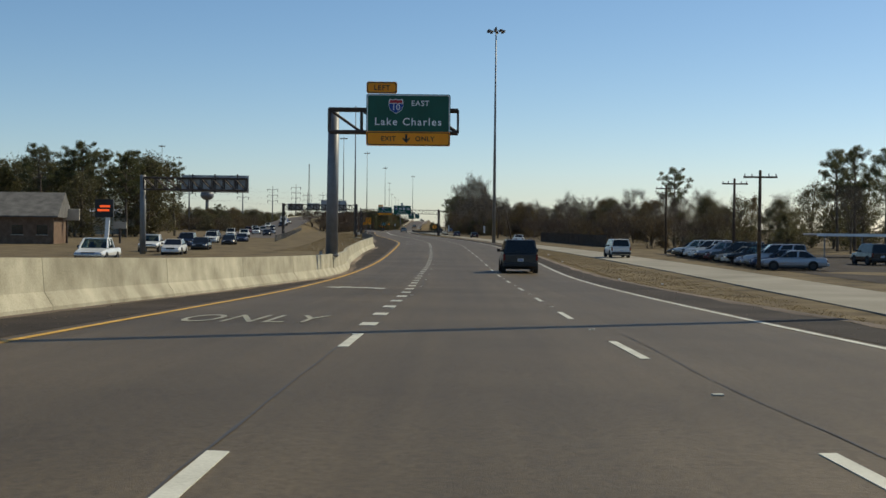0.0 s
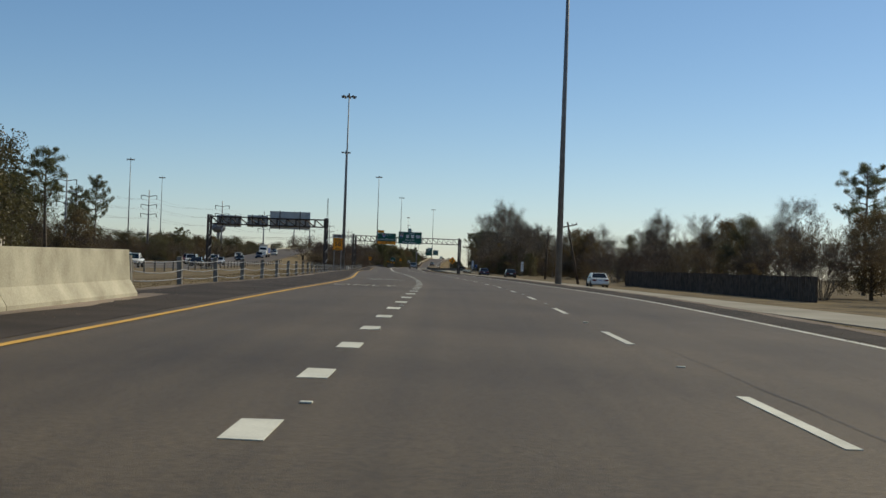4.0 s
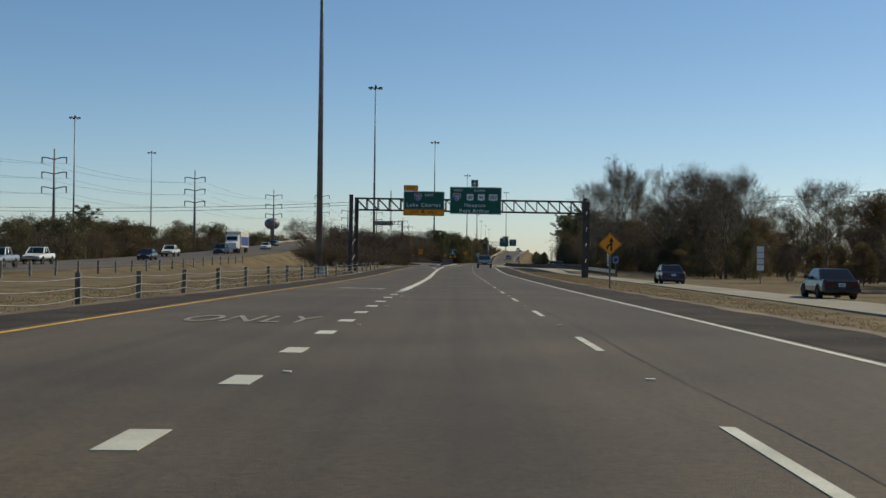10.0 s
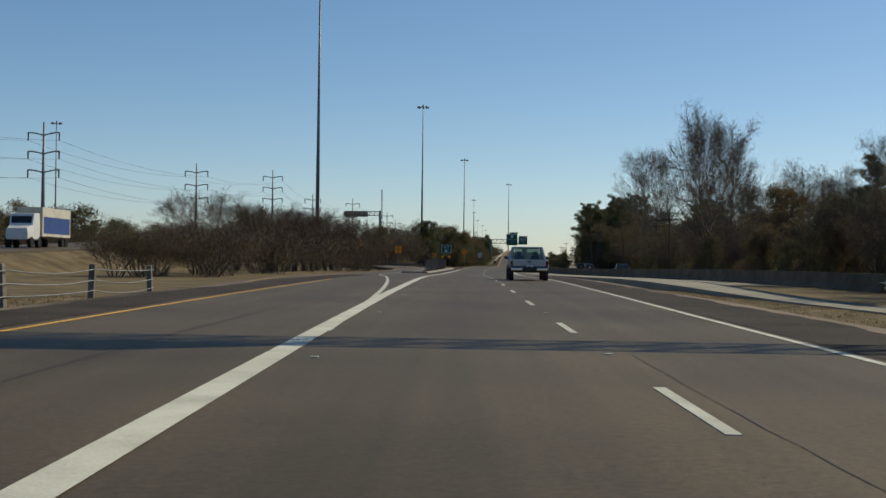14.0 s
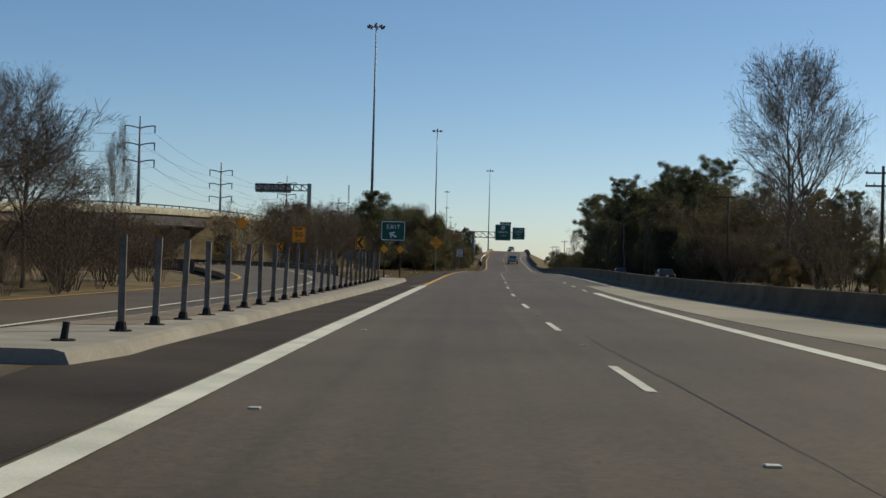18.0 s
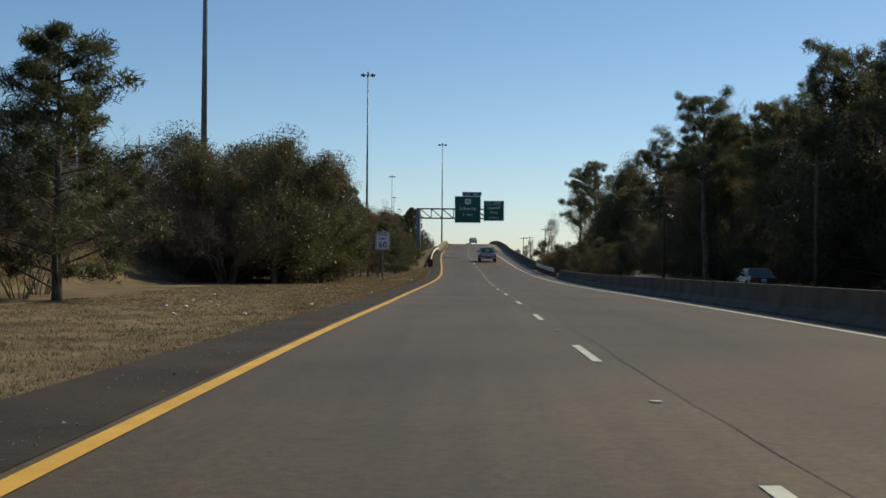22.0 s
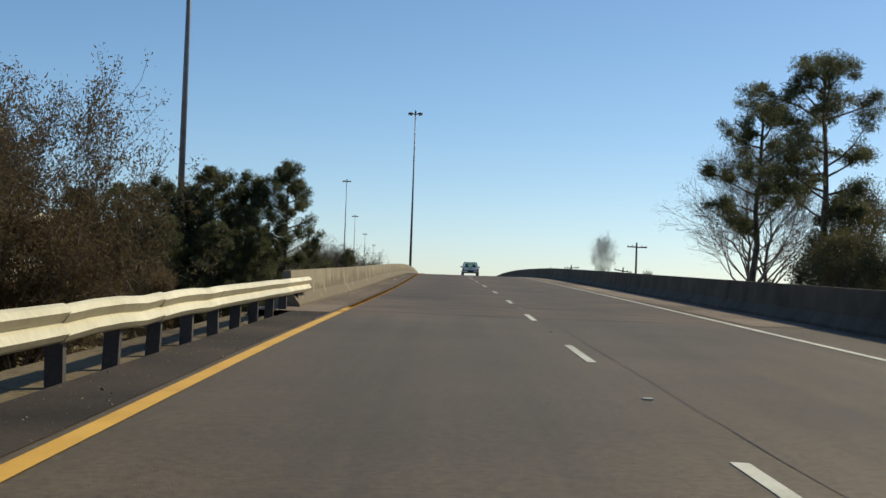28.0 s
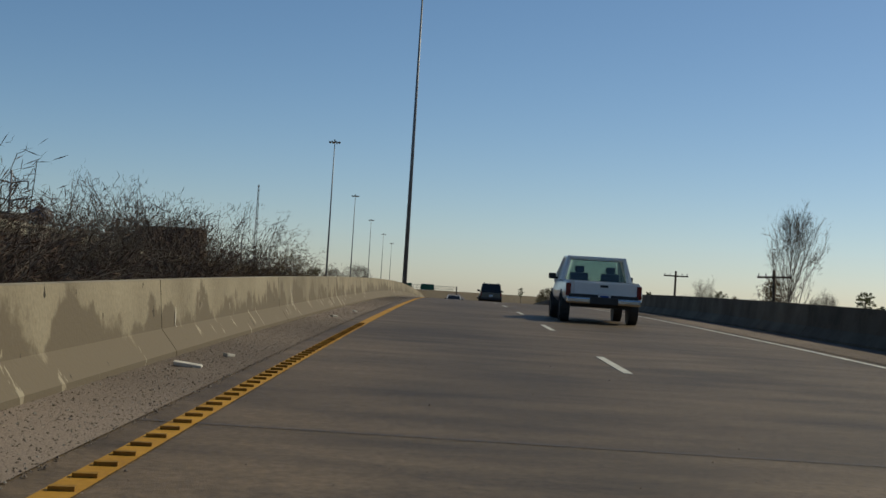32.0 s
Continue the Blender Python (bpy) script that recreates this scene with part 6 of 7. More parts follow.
# ---- power lines ----
def pylon(x, y, h):
    p = thing("transmission_pole", "tall steel transmission pole with three pairs of curved arms", "power pole", (x, y, ground_z(x, y)), rnd.uniform(-6, 6), "transmission poles")
    part("pole", rod(bmesh.new(), (0, 0, -0.5), (0, 0, h), 0.42, 0.13, 10), MAST, p, "", True)
    for k in range(3):
        z = h * (0.92 - 0.13 * k)
        for s in (-1, 1):
            vs, fs = [], []
            pts = [(0, 0, z - 0.3), (s * 1.0, 0, z - 0.05), (s * 1.9, 0, z + 0.1), (s * 2.6, 0, z + 0.1)]
            for a, b in zip(pts, pts[1:]):
                tube(vs, fs, a, b, 0.13, 0.1, 5)
            arm = part("arm", (vs, fs), STEEL, p)
            part("insulator", rod(bmesh.new(), (s * 2.5, 0, z + 0.1), (s * 2.5, 0, z - 1.1), 0.12, 0.1, 6), DARK_STEEL, arm)
    return p


PY = [(-112, 250, 22), (-108, 350, 22), (-103, 440, 22), (-99, 512, 22), (-87, 572, 22), (-84.5, 655, 22), (-79, 712, 22), (-79.5, 779, 22), (-76.5, 850, 24), (-74, 945, 23), (-79, 1030, 22), (-82, 1112, 20), (-86, 1207, 22), (-91, 1314, 23), (-96, 1420, 23), (-100, 1530, 23)]
for a in PY:
    pylon(*a)
for k in range(3):
    for s in (-1, 1):
        w = thing("power_cable", "thin overhead power cable", "cable", (0, 0, 0), group="power cables")
        vs, fs = [], []
        for (x0, y0, h0), (x1, y1, h1) in zip(PY, PY[1:]):
            z0, z1 = ground_z(x0, y0) + h0 * (0.92 - 0.13 * k) - 1.1, ground_z(x1, y1) + h1 * (0.92 - 0.13 * k) - 1.1
            pts = [(x0 + (x1 - x0) * u + s * 2.5, y0 + (y1 - y0) * u, z0 + (z1 - z0) * u - 5 * u * (1 - u)) for u in np.linspace(0, 1, 9)]
            for p, q in zip(pts, pts[1:]):
                tube(vs, fs, p, q, 0.022, 0.022, 3)
        part("strand", (vs, fs), DARK_STEEL, w)
for x0, z0, x1, z1 in ((-24.9, 6.9, -118, 9.5), (-24.9, 6.6, -118, 9.0), (-0.9, 6.9, 46, 10.5), (-0.9, 6.6, 46, 10.0)):
    w = thing("power_cable", "thin feed cable slung to the end of a sign gantry", "cable", (0, 0, 0), group="power cables")
    vs, fs = [], []
    pts = [(x0 + (x1 - x0) * u, 396.6 + 4 * u, z0 + (z1 - z0) * u - 4 * (1.9 if x1 < 0 else 0.5) * u * (1 - u)) for u in np.linspace(0, 1, 14)]
    for p, q in zip(pts, pts[1:]):
        tube(vs, fs, p, q, 0.022, 0.022, 3)
    part("strand", (vs, fs), DARK_STEEL, w)


def utility_pole(x, y, h, lean=0.0, arms=1, turn=None):
    p = thing("utility_pole", "dark wooden utility pole with a crossarm", "power pole", (0, 0, 0), group="utility poles")
    p.matrix_world = pose(x, y, ground_z(x, y), 0, lean, rnd.uniform(-25, 25) if turn is None else turn)
    part("pole", rod(bmesh.new(), (0, 0, -0.4), (0, 0, h), 0.16, 0.1, 9), WOOD_POLE, p, "", True)
    for k in range(arms):
        z = h - 0.5 - 0.9 * k
        arm = part("crossarm", box(bmesh.new(), (0, -0.12, z), (2.4, 0.1, 0.13)), WOOD_POLE, p)
        for dx in (-1.1, -0.6, 0.6, 1.1):
            part("insulator", rod(bmesh.new(), (dx, -0.12, z + 0.06), (dx, -0.12, z + 0.26), 0.05, 0.03, 6), STEEL, arm)
    return p


for a in ((22.0, 94.3, 7.2, 0, 1), (26.0, 120, 7.6, 0, 1), (33, 97, 9, 1, 2), (25, 150, 8), (13.6, 262, 7.6, -12, 1), (14, 330, 8, 3, 1), (6.5, 556, 9, 0, 2), (8.0, 588, 9, 0, 2), (6.5, 640, 10, 0, 1),
          (4.5, 700, 9, 0, 1), (3.0, 752, 10, 0, 2), (4.3, 942.5, 9.9, 0, 1), (6.9, 977, 8.6, 8, 2), (5, 1010, 9.0, -3, 1), (5, 1050, 10, 0, 1), (-68, 150, 11, 0, 1), (-62, 200, 10, 0, 1), (-80, 330, 12, 0, 1)):
    utility_pole(*a)

# Lattice radio mast in the distance.
o = thing("radio_mast", "slender lattice radio mast far away", "mast", (-250, 2500, 0))
bm = bmesh.new()
for a in range(3):
    t = a * math.tau / 3
    rod(bm, (2.5 * math.cos(t), 2.5 * math.sin(t), 0), (0.8 * math.cos(t), 0.8 * math.sin(t), 118), 0.3, n=4)
for k in range(24):
    z0, z1 = 118 * k / 24, 118 * (k + 1) / 24
    for a in range(3):
        t, u = a * math.tau / 3, (a + 1) * math.tau / 3
        r0, r1 = 2.5 - 1.7 * z0 / 118, 2.5 - 1.7 * z1 / 118
        rod(bm, (r0 * math.cos(t), r0 * math.sin(t), z0), (r1 * math.cos(u), r1 * math.sin(u), z1), 0.16, n=3)
part("lattice", bm, STEEL, o)
o = thing("water_tower", "round water tower far beyond the trees", "water tower", (-358, 2010, 0))
part("tank", (lambda b: (bmesh.ops.create_uvsphere(b, u_segments=20, v_segments=12, radius=10.5, matrix=Matrix.Translation((0, 0, 46)) @ Matrix.Diagonal((1, 1, 0.75, 1))), b)[1])(bmesh.new()), MAST, o, "blue-grey tank", True)
part("stem", rod(bmesh.new(), (0, 0, 0), (0, 0, 42), 3, 2.4, 14), STEEL, o)

# ---- marks on the exit lane ----
def road_word(y0, d, text="ONLY", size=2.6):
    cu = bpy.data.curves.new("word", "FONT")
    cu.body, cu.size, cu.align_x, cu.space_character, cu.extrude, cu.resolution_u = text, 1.0, "CENTER", 1.1, 0.004, 3
    tmp = bpy.data.objects.new("word", cu)
    scene.collection.objects.link(tmp)
    bpy.context.view_layer.update()
    me = bpy.data.meshes.new_from_object(tmp.evaluated_get(bpy.context.evaluated_depsgraph_get()))
    bpy.data.objects.remove(tmp)
    me.materials.clear()
    me.materials.append(WHITE_PAINT)
    for v in me.vertices:
        y = y0 + v.co.y * size / 0.7
        v.co = (lane(y) + d + v.co.x * 0.86, y, level(y) + 0.012)
    o = new("painted_word", me)
    o.parent = road


def road_arrow(y0, d):
    o = [(1.05, 0.0), (1.05, 0.75), (0.35, 1.35), (-0.25, 1.55), (-0.15, 2.1), (-1.15, 1.35), (-0.55, 0.55), (-0.4, 0.95), (0.15, 0.75), (0.75, 0.35), (0.75, 0.0)]
    bm = bmesh.new()
    bm.faces.new([bm.verts.new((lane(y0 + b) + d + a, y0 + b, level(y0 + b) + 0.013)) for a, b in o])
    bmesh.ops.triangulate(bm, faces=bm.faces)
    part("painted_arrow", bm, WHITE_PAINT, road)


for y in (22.0, 154.5, 288.0):
    road_word(y, -5.6)
for y, d in ((44.2, -5.7), (177.0, -5.3), (318.0, -5.75)):
    road_arrow(y, d)
# Raised reflectors between the lanes.
rf = part("reflector", box(bmesh.new(), (0, 0, 0.008), (0.09, 0.08, 0.016), bevel=0.006), WHITE_PAINT, road)
for i in range(-2, 86):
    y = float(np.interp(i + 0.62, marks[:, 0], marks[:, 1]))
    m = pose(lane(y) + 0.02, y, level(y))
    if i > -2:
        again(rf, road if y < 824 else deck_road, m)
    else:
        rf.matrix_basis = m
for i in range(34):
    y = 18.9 + 9.6 * i
    again(rf, road, pose(lane(y) - 3.5, y, level(y)))
for i in range(18):
    y = 345 + 11.5 * i
    again(rf, road, pose(lane(y) - 3.3, y, level(y)))

# ---- vehicles ----
def shell(bm, rings):
    """A skin over cross rings of equal length, closed at both ends."""
    vv = [[bm.verts.new(p) for p in r] for r in rings]
    n = len(rings[0])
    for a, b in zip(vv, vv[1:]):
        for i in range(n):
            bm.faces.new((a[i], a[(i + 1) % n], b[(i + 1) % n], b[i]))
    bm.faces.new(vv[0][::-1])
    bm.faces.new(vv[-1])
    bmesh.ops.recalc_face_normals(bm, faces=bm.faces)
    return bm


def body_ring(y, w, z0, z1, round_low=0.12, round_top=0.06, tumble=0.03):
    h = w / 2
    return [(-h + round_low, y, z0), (-h, y, z0 + round_low), (-h - 0.015, y, (z0 + z1) * 0.5), (-h + tumble, y, z1 - round_top), (-h + tumble + round_top, y, z1),
            (h - tumble - round_top, y, z1), (h - tumble, y, z1 - round_top), (h + 0.015, y, (z0 + z1) * 0.5), (h, y, z0 + round_low), (h - round_low, y, z0)]


def quad(bm, *pts):
    bm.faces.new([bm.verts.new(p) for p in pts])


def make_wheel(v, x, y, r, first=None):
    s = 1 if x > 0 else -1
    m = pose(x, y, r, 0, 0, 0 if s > 0 else 180)
    if first:
        t = again(first, v, m)
        again(first.children[0], t, Matrix())
        return t
    bm = bmesh.new()
    prof = [(-0.11, r * 0.66), (-0.12, r * 0.93), (-0.08, r), (0.08, r), (0.12, r * 0.93), (0.11, r * 0.66)]
    n = 22
    ring = [[bm.verts.new((px, pr * math.cos(math.tau * i / n), pr * math.sin(math.tau * i / n))) for px, pr in prof] for i in range(n)]
    for i in range(n):
        a, b = ring[i], ring[(i + 1) % n]
        for j in range(len(prof) - 1):
            bm.faces.new((a[j], a[j + 1], b[j + 1], b[j]))
    t = part("wheel", bm, RUBBER, v, "", True)
    t.matrix_basis = m
    bm = bmesh.new()
    rod(bm, (-0.1, 0, 0), (0.06, 0, 0), r * 0.67, r * 0.67, 20)
    for k in range(5):
        a = k * math.tau / 5
        box(bm, (0.075, 0.4 * r * math.cos(a), 0.4 * r * math.sin(a)), (0.04, 0.12, r * 0.45), (math.degrees(a) - 90, 0, 0))
    part("rim", bm, ALLOY, t)
    return t


def vehicle(kind, paint, label):
    """A vehicle at the origin that heads towards +y."""
    v = thing({"suv": "sport_utility_vehicle", "pickup": "pickup_truck", "sedan": "sedan_car", "van": "minivan"}[kind], label, "pickup truck" if kind == "pickup" else "car", (0, 0, -300))
    P = PAINTS[paint]
    L, W, belt, top, r, lift = {"suv": (4.85, 1.9, 1.1, 1.8, 0.37, 0.3), "pickup": (5.4, 1.95, 1.08, 1.7, 0.38, 0.5), "sedan": (4.75, 1.78, 0.92, 1.42, 0.32, 0.24), "van": (4.9, 1.9, 1.05, 1.7, 0.34, 0.3)}[kind]
    h = L / 2
    hood = belt - (0.08 if kind != "van" else 0.02)
    rings = [body_ring(-h, W - 0.16, lift + 0.12, belt - 0.1), body_ring(-h + 0.12, W - 0.03, lift, belt), body_ring(-h + 1.2, W, lift, belt), body_ring(0.4, W, lift, belt),
             body_ring(h - 1.5, W, lift, belt), body_ring(h - 1.2, W - 0.02, lift, hood), body_ring(h - 0.3, W - 0.1, lift, hood - 0.1), body_ring(h, W - 0.34, lift + 0.12, hood - 0.28)]
    if kind == "pickup":
        rings = [body_ring(-h, W - 0.05, lift + 0.05, belt), body_ring(-h + 0.05, W, lift, belt)] + rings[2:]
    part("body", shell(bmesh.new(), rings), P, v, "", False)
    # Cabin: roof and pillars, then panes laid on it.
    y0, y1, t0, t1 = {"suv": (-h + 0.06, h - 1.35, -h + 0.24, h - 2.15), "pickup": (-0.75, h - 1.5, -0.62, h - 2.2), "sedan": (-h + 0.75, h - 1.35, -h + 1.45, h - 2.15), "van": (-h + 0.08, h - 0.95, -h + 0.3, h - 1.95)}[kind]
    wb, wt = (W - 0.14, W - 0.46) if kind == "pickup" else (W - 0.08, W - 0.36)
    b = [(-wb / 2, y0, belt - 0.02), (wb / 2, y0, belt - 0.02), (wb / 2, y1, belt - 0.02), (-wb / 2, y1, belt - 0.02)]
    c = [(-wt / 2, t0, top), (wt / 2, t0, top), (wt / 2, t1, top), (-wt / 2, t1, top)]
    bm = bmesh.new()
    lo, hi = [bm.verts.new(p) for p in b], [bm.verts.new(p) for p in c]
    bm.faces.new(hi)
    for i in range(4):
        bm.faces.new((lo[i], lo[(i + 1) % 4], hi[(i + 1) % 4], hi[i]))
    bmesh.ops.recalc_face_normals(bm, faces=bm.faces)
    bmesh.ops.bevel(bm, geom=[e for e in bm.edges if all(w in hi for w in e.verts)], offset=0.11, segments=3, affect="EDGES", profile=0.6)
    if kind == "pickup":
        bm.free()
        bm = bmesh.new()
        for i in range(4):
            part("pillar", rod(bmesh.new(), Vector(b[i]), Vector(c[i]), 0.085, 0.06, 6), P, v)
        for i0, i1 in ((0, 3), (1, 2)):
            part("pillar", rod(bmesh.new(), Vector(b[i0]).lerp(Vector(b[i1]), 0.5), Vector(c[i0]).lerp(Vector(c[i1]), 0.5), 0.06, 0.05, 6), P, v)
        box(bm, (0, (t0 + t1) / 2, top), (wt + 0.1, t1 - t0 + 0.1, 0.1), bevel=0.04)
        for s in (-1, 1):
            st = part("seat", box(bmesh.new(), (s * 0.42, y0 + 0.45, belt - 0.02), (0.5, 0.16, 0.5), bevel=0.05), BLACK_PLASTIC, v, "dark seat back behind the rear window")
            part("headrest", box(bmesh.new(), (s * 0.42, y0 + 0.42, belt + 0.32), (0.26, 0.1, 0.18), bevel=0.04), BLACK_PLASTIC, st)
    part("roof" if kind == "pickup" else "cabin", bm, P, v)

    def pane(name, p0, p1, p2, p3, inset=0.06, push=(0, 0, 0)):
        q = [Vector(p) for p in (p0, p1, p2, p3)]
        mid = sum(q, Vector()) / 4
        q = [w + (mid - w).normalized() * inset + Vector(push) for w in q]
        bm = bmesh.new()
        f = bm.faces.new([bm.verts.new(w) for w in q])
        bm.normal_update()
        ext = bmesh.ops.extrude_face_region(bm, geom=[f])
        for e in ext["geom"]:
            if isinstance(e, bmesh.types.BMVert):
                e.co += f.normal * 0.008
        part(name, bm, CLEAR_GLASS if kind == "pickup" else GLASS, v, "clear tinted pane" if kind == "pickup" else "dark reflecting pane")

    pane("rear_window", b[0], b[1], c[1], c[0], 0.13 if kind == "pickup" else 0.1, (0, -0.006, 0))
    pane("windscreen", b[2], b[3], c[3], c[2], 0.09, (0, 0.008, 0.004))
    n = {"suv": 3, "pickup": 1, "sedan": 2, "van": 3}[kind]
    for s, i0, i1 in ((-1, 0, 3), (1, 1, 2)):
        for k in range(n):
            u0, u1 = k / n, (k + 1) / n
            f = lambda A, B, u: tuple(Vector(A).lerp(Vector(B), u))
            q = (f(b[i0], b[i1], u0), f(b[i0], b[i1], u1), f(c[i0], c[i1], u1), f(c[i0], c[i1], u0))
            pane("side_window", *(q if s > 0 else q[::-1]), 0.075, (s * 0.006, 0, 0.0))
    # Lamps, bumpers, plates, mirrors, wheels.
    for s in (-1, 1):
        if kind in ("suv", "pickup", "van"):
            part("tail_lamp", box(bmesh.new(), (s * (W / 2 - 0.075), -h + 0.03, belt - 0.24), (0.13, 0.1, 0.33), bevel=0.02), TAIL, v, "red tail lamp")
        else:
            part("tail_lamp", box(bmesh.new(), (s * (W / 2 - 0.28), -h + 0.03, belt - 0.24), (0.42, 0.12, 0.16), bevel=0.02), TAIL, v, "red tail lamp")
        part("headlamp", box(bmesh.new(), (s * (W / 2 - 0.36), h - 0.1, hood - 0.24), (0.36, 0.16, 0.16), bevel=0.03), HEAD, v, "clear headlamp")
        bm = bmesh.new()
        box(bm, (s * (W / 2 + 0.1), y1 - 0.55, belt + 0.1), (0.2, 0.1, 0.16), bevel=0.03)
        box(bm, (s * (W / 2 - 0.02), y1 - 0.52, belt + 0.05), (0.1, 0.05, 0.06))
        part("mirror", bm, BLACK_PLASTIC, v, "black door mirror")
    part("rear_bumper", box(bmesh.new(), (0, -h - 0.06, lift + (0.08 if kind == "pickup" else 0.17)), (W - 0.06, 0.22, 0.17 if kind == "pickup" else 0.22), bevel=0.05), CHROME if kind == "pickup" else BLACK_PLASTIC if kind == "suv" else P, v)
    part("front_bumper", box(bmesh.new(), (0, h + 0.0, lift + 0.16), (W - 0.2, 0.24, 0.24), bevel=0.06), P if kind != "pickup" else CHROME, v)
    part("grille", box(bmesh.new(), (0, h - 0.02, hood - 0.26), (W - 1.05, 0.1, 0.2), bevel=0.02), BLACK_PLASTIC, v)
    pl = part("number_plate", box(bmesh.new(), (0, -h - (0.18 if kind == "pickup" else 0.02), lift + (0.2 if kind == "pickup" else 0.42)), (0.32, 0.02, 0.16)), PLATE, v, "white plate with a plain dark bar")
    part("plate_bar", box(bmesh.new(), (0, -h - (0.192 if kind == "pickup" else 0.032), lift + (0.2 if kind == "pickup" else 0.42)), (0.22, 0.004, 0.05)), SIGN_BLUE, pl)
    part("underside", box(bmesh.new(), (0, 0, lift + 0.02), (W - 0.35, L - 0.7, 0.22)), BLACK_PLASTIC, v)
    wy = {"suv": 1.45, "pickup": 1.62, "sedan": 1.38, "van": 1.5}[kind]
    first = None
    for s in (-1, 1):
        for y in (-wy + (0.05 if kind == "pickup" else 0), wy):
            bm = bmesh.new()
            rod(bm, (s * (W / 2 - 0.2), y, r + 0.02), (s * (W / 2 + 0.022), y, r + 0.02), r * 1.16, r * 1.14, 22)
            part("wheel_arch", bm, BLACK_PLASTIC, v)
            w = make_wheel(v, s * (W / 2 - 0.075), y, r, first)
            first = first or w
    if kind == "suv":
        for s in (-1, 1):
            vs, fs = [], []
            pts = [(s * 0.6, -h + 0.45, top - 0.02), (s * 0.62, -h + 0.65, top + 0.08), (s * 0.62, t1 - 0.3, top + 0.08), (s * 0.6, t1 - 0.1, top - 0.02)]
            for p, q in zip(pts, pts[1:]):
                tube(vs, fs, p, q, 0.022, 0.022, 6)
            part("roof_rail", (vs, fs), BLACK_PLASTIC, v, "black roof rail")
        part("wiper", rod(bmesh.new(), (-0.3, -h + 0.08, belt + 0.06), (0.25, -h + 0.09, belt + 0.1), 0.012, n=5), BLACK_PLASTIC, v)
    if kind == "pickup":
        bm = bmesh.new()
        box(bm, (0, (-h - 0.75) / 2 + 0.02, belt + 0.004), (W - 0.34, h - 0.95, 0.01))
        part("bed", bm, BLACK_PLASTIC, v, "dark open load bed")
        part("tailgate", box(bmesh.new(), (0, -h - 0.012, belt - 0.25), (W - 0.42, 0.05, 0.44), bevel=0.015), P, v)
        part("bumper_step", box(bmesh.new(), (0, -h - 0.1, lift + 0.09), (0.72, 0.2, 0.19), bevel=0.02), BLACK_PLASTIC, v, "black step in the middle of the bumper")
        part("tailgate_gap", box(bmesh.new(), (0, -h - 0.012, lift + 0.2), (W - 0.2, 0.07, 0.08), bevel=0.01), BLACK_PLASTIC, v)
        part("tailgate_handle", box(bmesh.new(), (0, -h - 0.045, belt - 0.12), (0.2, 0.03, 0.06)), BLACK_PLASTIC, v)
    return v


MODELS = {}


def park(kind, paint, x, y, turn, z, label="", group=""):
    key = (kind, paint)
    names = {"suv": "sport utility vehicle", "pickup": "pickup truck", "sedan": "sedan", "van": "minivan"}
    colour = {"charcoal": "charcoal grey", "white": "white", "silver": "silver", "black": "black", "blue": "dark blue", "red": "dark red", "tan": "tan"}[paint]
    m = pose(x, y, z, 0, 0, turn)
    if key not in MODELS:
        o = MODELS[key] = vehicle(kind, paint, f"{colour} {names[kind]} with dark windows on the road")
        o.matrix_basis = m
    else:
        o = copy_thing(MODELS[key], m)
    tagged(o, label, group=group)
    return o


def on_lane(kind, paint, y, d, label=""):
    z = level(y)
    slope = math.degrees(math.atan2(level(y + 1.5) - level(y - 1.5), 3))
    turn = -math.degrees(math.atan2(lane(y + 1.5) - lane(y - 1.5), 3))
    o = park(kind, paint, lane(y) + d, y, turn, z, label)
    o.matrix_basis = pose(lane(y) + d, y, z, slope, 0, turn)
    return o


on_lane("suv", "charcoal", 72.6, 1.33, "charcoal sport utility vehicle with roof rails on the highway")
on_lane("pickup", "silver", 446.0, 1.7, "silver grey pickup truck on the highway")
on_lane("pickup", "silver", 769.0, 1.7)
on_lane("pickup", "white", 957.5, 1.75, "white pickup truck on the crest of the overpass")
on_lane("suv", "charcoal", 1038.0, -0.6 + 1.9, "dark sport utility vehicle far ahead on the overpass")
on_lane("sedan", "white", 1075.0, -1.85, "pale sedan far ahead on the highway")
on_lane("sedan", "black", 1003.0 + 60, 1.7)
# Oncoming traffic on the opposite road.
opp_cars = (("pickup", "white", 86, 3), ("sedan", "silver", 70, 6.4), ("suv", "black", 55, 3), ("pickup", "white", 128, 6.6), ("sedan", "white", 118, 3), ("sedan", "black", 140, 3.1), ("suv", "blue", 156, 6.5), ("sedan", "black", 176, 3),
            ("suv", "white", 190, 6.5), ("sedan", "blue", 205, 3), ("pickup", "white", 262, 6), ("suv", "white", 276, 9.6), ("pickup", "blue", 236, 9.8), ("sedan", "black", 305, 3), ("suv", "white", 330, 6.5), ("sedan", "silver", 345, 3),
            ("pickup", "silver", 372, 6.5), ("suv", "red", 352, 9.6), ("pickup", "white", 395, 10), ("sedan", "black", 430, 6.5), ("pickup", "white", 460, 9.8), ("suv", "blue", 485, 6.4), ("sedan", "white", 540, 6.4), ("sedan", "black", 575, 9.8))
for k, p, y, d in opp_cars:
    turn = 180 - math.degrees(math.atan2(opp_x(y + 2) - opp_x(y - 2), 4))
    o = park(k, p, opp_x(y) - d, y, turn, opp_z(y), group="oncoming traffic")
    o.matrix_basis = pose(opp_x(y) - d, y, opp_z(y), -math.degrees(math.atan2(opp_z(y + 2) - opp_z(y - 2), 4)), 0, turn)
